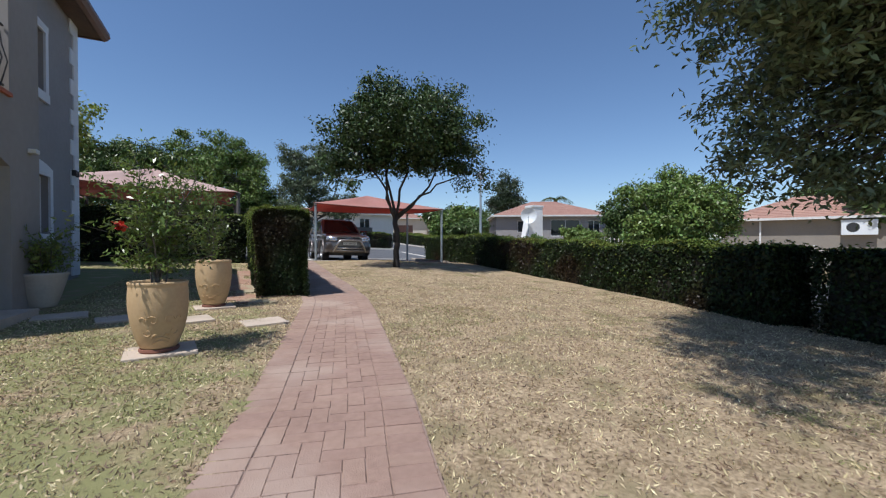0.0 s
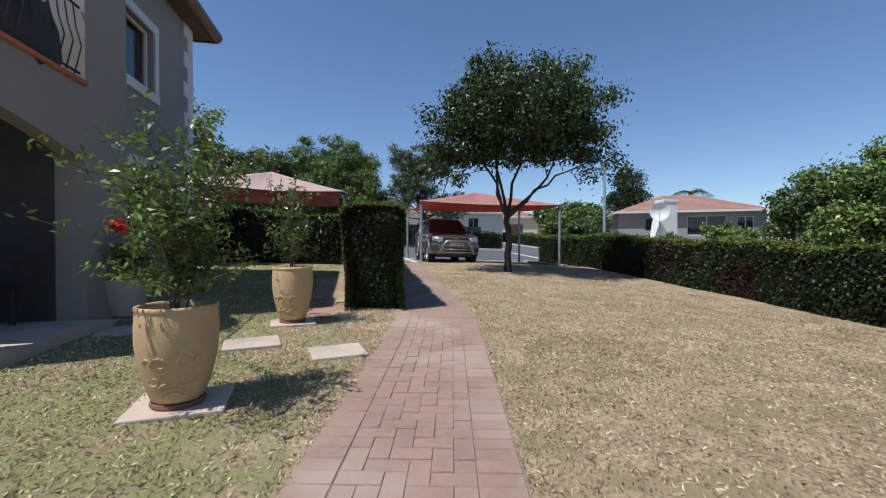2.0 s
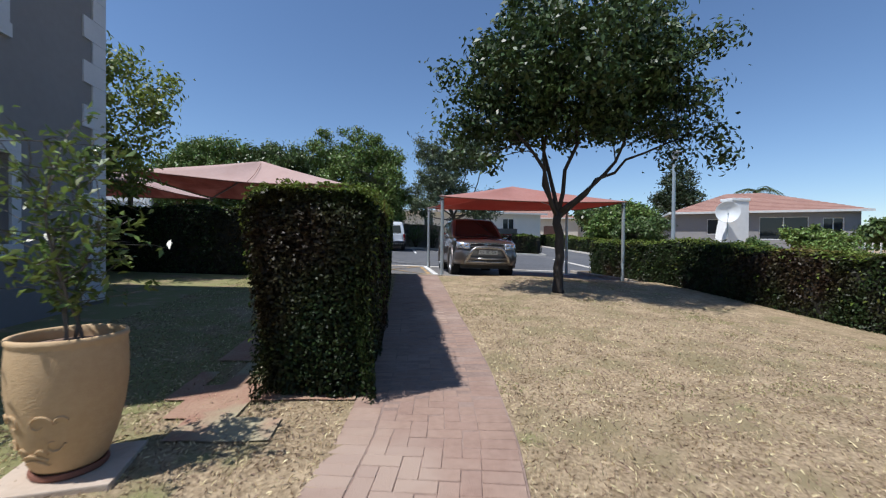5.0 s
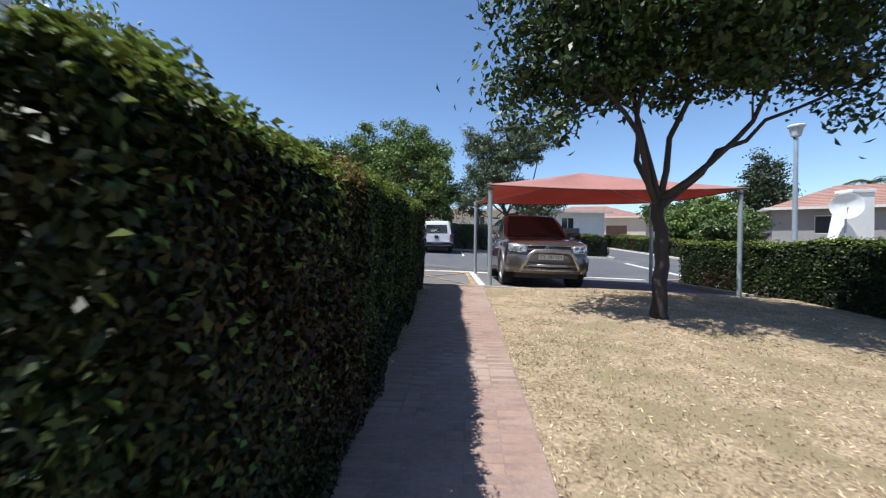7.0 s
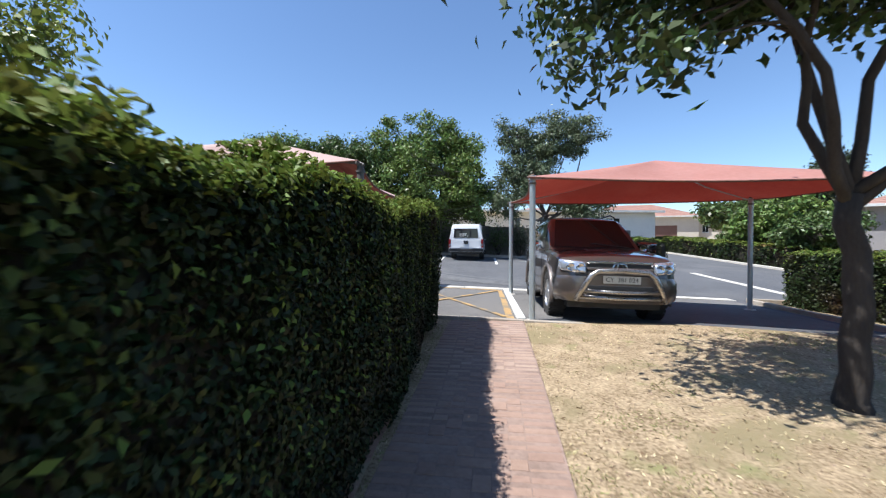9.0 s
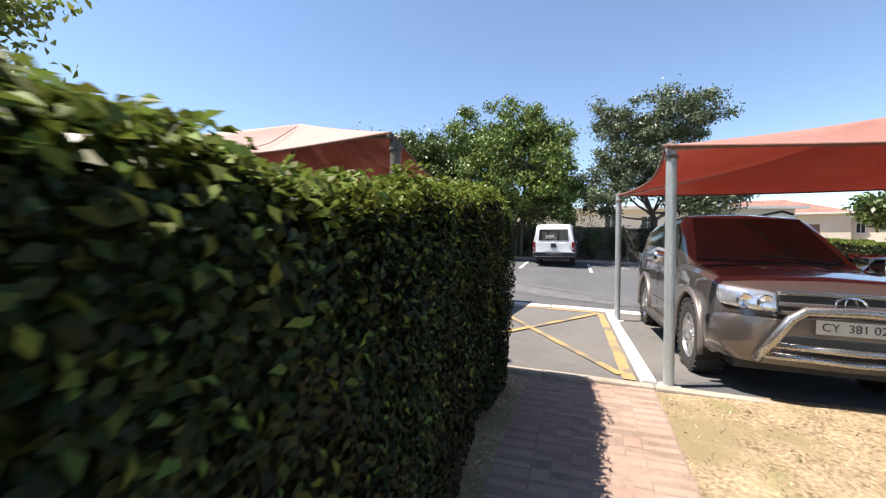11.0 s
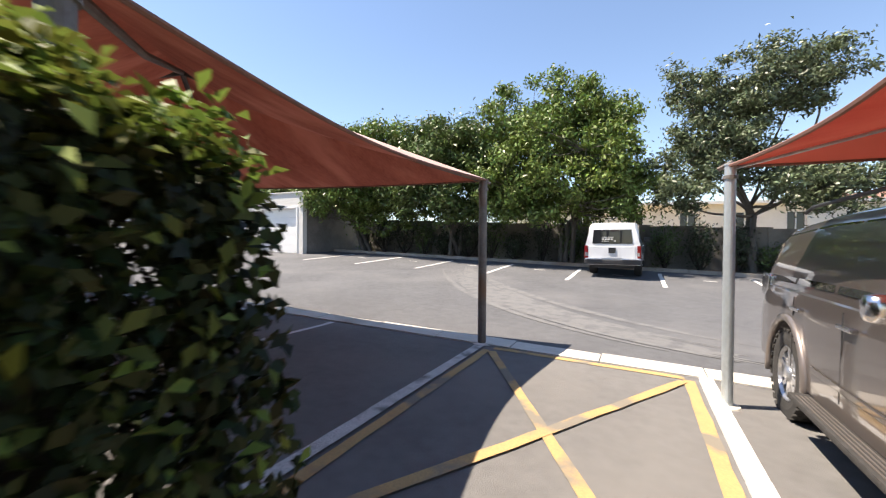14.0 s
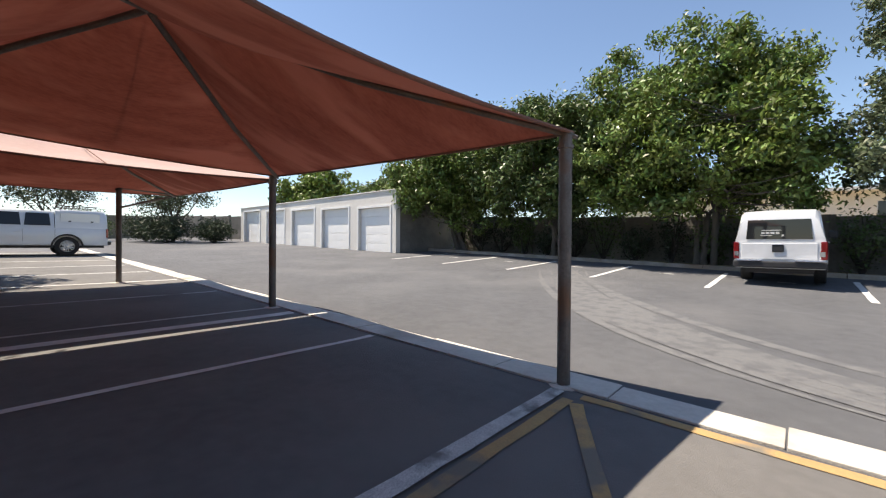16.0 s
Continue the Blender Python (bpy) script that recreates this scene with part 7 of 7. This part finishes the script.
near_d = lambda x, y: rng.random(len(x)) < np.clip(1.25 - (np.hypot(x - 0.8, y - 3.5)) / 9.0, 0.12, 1)
scatter("grass", 260000, (-4.5, 7.8), (-0.5, 15.6), 0.036, "blade_dry", "short dry straw-coloured grass blades", dens=near_d)
green = lambda x, y: np.array([noise.noise((a * 0.55, b * 0.55, 3)) + noise.noise((a * 2.1, b * 2.1, 9)) * 0.5 + (0.40 if a < -0.1 else 0.15 if a < 0.6 else -0.02) > 0.26 for a, b in zip(x, y)])
scatter("grass", 190000, (-4.5, 7.8), (-0.5, 15.6), 0.030, "blade_green", "short green grass blades in patches", dens=green)
scatter("leaf_litter", 900, (-3, 7.5), (0.0, 15.5), 0.045, "leaf_litter", "dry fallen leaves on the lawn", flat_=True)

# red soil strip along the foot of the path hedge
rs = sheet("bed", span((-0.35, 1.15, 0.15)), span((7.2, 12.5, 0.3)), lambda x, y: ground_z(x, y) + 0.015 * (1 + noise.noise((x * 3, y * 3, 0))), "red_soil", 0.0,
           keep=lambda x, y: x < path_centre(y) - 0.62 and noise.noise((x * 2, y * 1.5, 2)) + (0.45 if x > 0.0 else 0.0) + (0.15 if y > 7.9 else -0.25) > 0.1)
tagged(rs, "bare red soil at the foot of the hedge", "soil", kind="structure")

# ---------------------------------------------------------------- brick path: pieces last
S_ = [0.0]
for (xa, ya), (xb, yb) in zip(PATH, PATH[1:]):
    S_.append(S_[-1] + math.hypot(xb - xa, yb - ya))


def on_path(s, u):
    """The place s metres along and u metres right of the middle of the path, and the way along."""
    s = min(max(s, 0.01), S_[-1] - 0.01)
    x, y = float(np.interp(s, S_, [p[0] for p in PATH])), float(np.interp(s, S_, [p[1] for p in PATH]))
    x0_, y0_ = float(np.interp(s - 0.5, S_, [p[0] for p in PATH])), float(np.interp(s - 0.5, S_, [p[1] for p in PATH]))
    x1_, y1_ = float(np.interp(s + 0.5, S_, [p[0] for p in PATH])), float(np.interp(s + 0.5, S_, [p[1] for p in PATH]))
    dx, dy = x1_ - x0_, y1_ - y0_
    L = math.hypot(dx, dy)
    dx, dy = dx / L, dy / L
    return x + dy * u, y - dx * u, math.atan2(dy, dx) - math.pi / 2


path_root = tagged(new("pavement"), "weathered red clay paver path with a header edge and herringbone middle", "brick path", kind="structure")
vs = []
ns = int(S_[-1] / 0.25)
for i in range(ns + 1):
    for u in (-PATH_W / 2 - 0.01, 0.0, PATH_W / 2 + 0.01):
        x, y, a = on_path(S_[-1] * i / ns, u)
        vs.append((x, y, lawn_z(path_centre(y), y) + float(np.interp(y, [6.6, 8.0], [0.0115, 0.0178]))))
mesh("joint_bed", vs, [(3 * i + k, 3 * i + k + 1, 3 * i + k + 4, 3 * i + k + 3) for i in range(ns) for k in range(2)], "joint", path_root, "dark sandy joints")

U = PATH_W / 10.0      # a paver is two units long and one wide
bricks = []            # (s, u, along, across) of each paver's middle and sizes in units
rows = int(S_[-1] / U)
for j in range(rows):
    bricks.append(((j + 0.5) * U, -4 * U - 0.007, 1, 2))
    bricks.append(((j + 0.5) * U, 4 * U, 1, 2))
for j in range(-2, rows):
    for i in range(-1, 7):
        if (i - j) % 4 == 0:        # laid across
            a, b = max(i, 0), min(i + 1, 5)
            if b >= a and j >= 0 and a <= 5 and b >= 0:
                bricks.append(((j + 0.5) * U, ((a + b + 1) / 2 - 3) * U, 1, b - a + 1))
        elif (i - j) % 4 == 3 and 0 <= i <= 5 and j >= 0:   # laid along
            bricks.append(((j + 1.0) * U, (i + 0.5 - 3) * U, 2, 1))
s_a = S_[3] - 0.3
pick = lambda s: s_a < s < s_a + 3.45
shapes = {}
brng = random.Random(8)
far_v, far_f = [], []
for s, u, al, ac in bricks:
    x, y, a = on_path(s, u)
    if y < -2.5:
        continue
    z = lawn_z(path_centre(y), y) + 0.004
    hx, hy = ac * U / 2 - 0.0016, al * U / 2 - 0.0016
    top = 0.014 + brng.uniform(-0.002, 0.0022)
    yaw = a + radians(brng.uniform(-0.6, 0.6))
    if pick(s):
        if (al, ac) not in shapes:
            bm = bmesh.new()
            v0 = [bm.verts.new((sx * hx, sy * hy, -0.01)) for sx, sy in ((-1, -1), (1, -1), (1, 1), (-1, 1))]
            v1 = [bm.verts.new((sx * hx, sy * hy, 0.010)) for sx, sy in ((-1, -1), (1, -1), (1, 1), (-1, 1))]
            v2 = [bm.verts.new((sx * (hx - 0.004), sy * (hy - 0.004), 0.014)) for sx, sy in ((-1, -1), (1, -1), (1, 1), (-1, 1))]
            for p_, q_ in ((v0, v1), (v1, v2)):
                for k in range(4):
                    bm.faces.new((p_[k], p_[(k + 1) % 4], q_[(k + 1) % 4], q_[k]))
            bm.faces.new(v2)
            me = bpy.data.meshes.new("brick")
            bm.to_mesh(me)
            bm.free()
            me.materials.append(M["paver"])
            shapes[(al, ac)] = me
        ob = new("brick", shapes[(al, ac)])
        ob.parent = path_root
        ob.matrix_basis = Matrix.Translation((x, y, z + top - 0.014)) @ Matrix.Rotation(yaw, 4, "Z")
    else:
        c_, s__ = math.cos(yaw), math.sin(yaw)
        n0 = len(far_v)
        for h, k in ((-0.01, 0), (top - 0.004, 0), (top, 0.004)):
            for sx, sy in ((-1, -1), (1, -1), (1, 1), (-1, 1)):
                px, py = sx * (hx - k), sy * (hy - k)
                far_v.append((x + c_ * px - s__ * py, y + s__ * px + c_ * py, z + h))
        for q in (0, 4):
            for k in range(4):
                far_f.append((n0 + q + k, n0 + q + (k + 1) % 4, n0 + q + 4 + (k + 1) % 4, n0 + q + 4 + k))
        far_f.append((n0 + 8, n0 + 9, n0 + 10, n0 + 11))
fb = mesh("bricks", far_v, far_f, "paver", path_root, "red clay pavers farther along the path")
tagged(fb, kind="stuff")
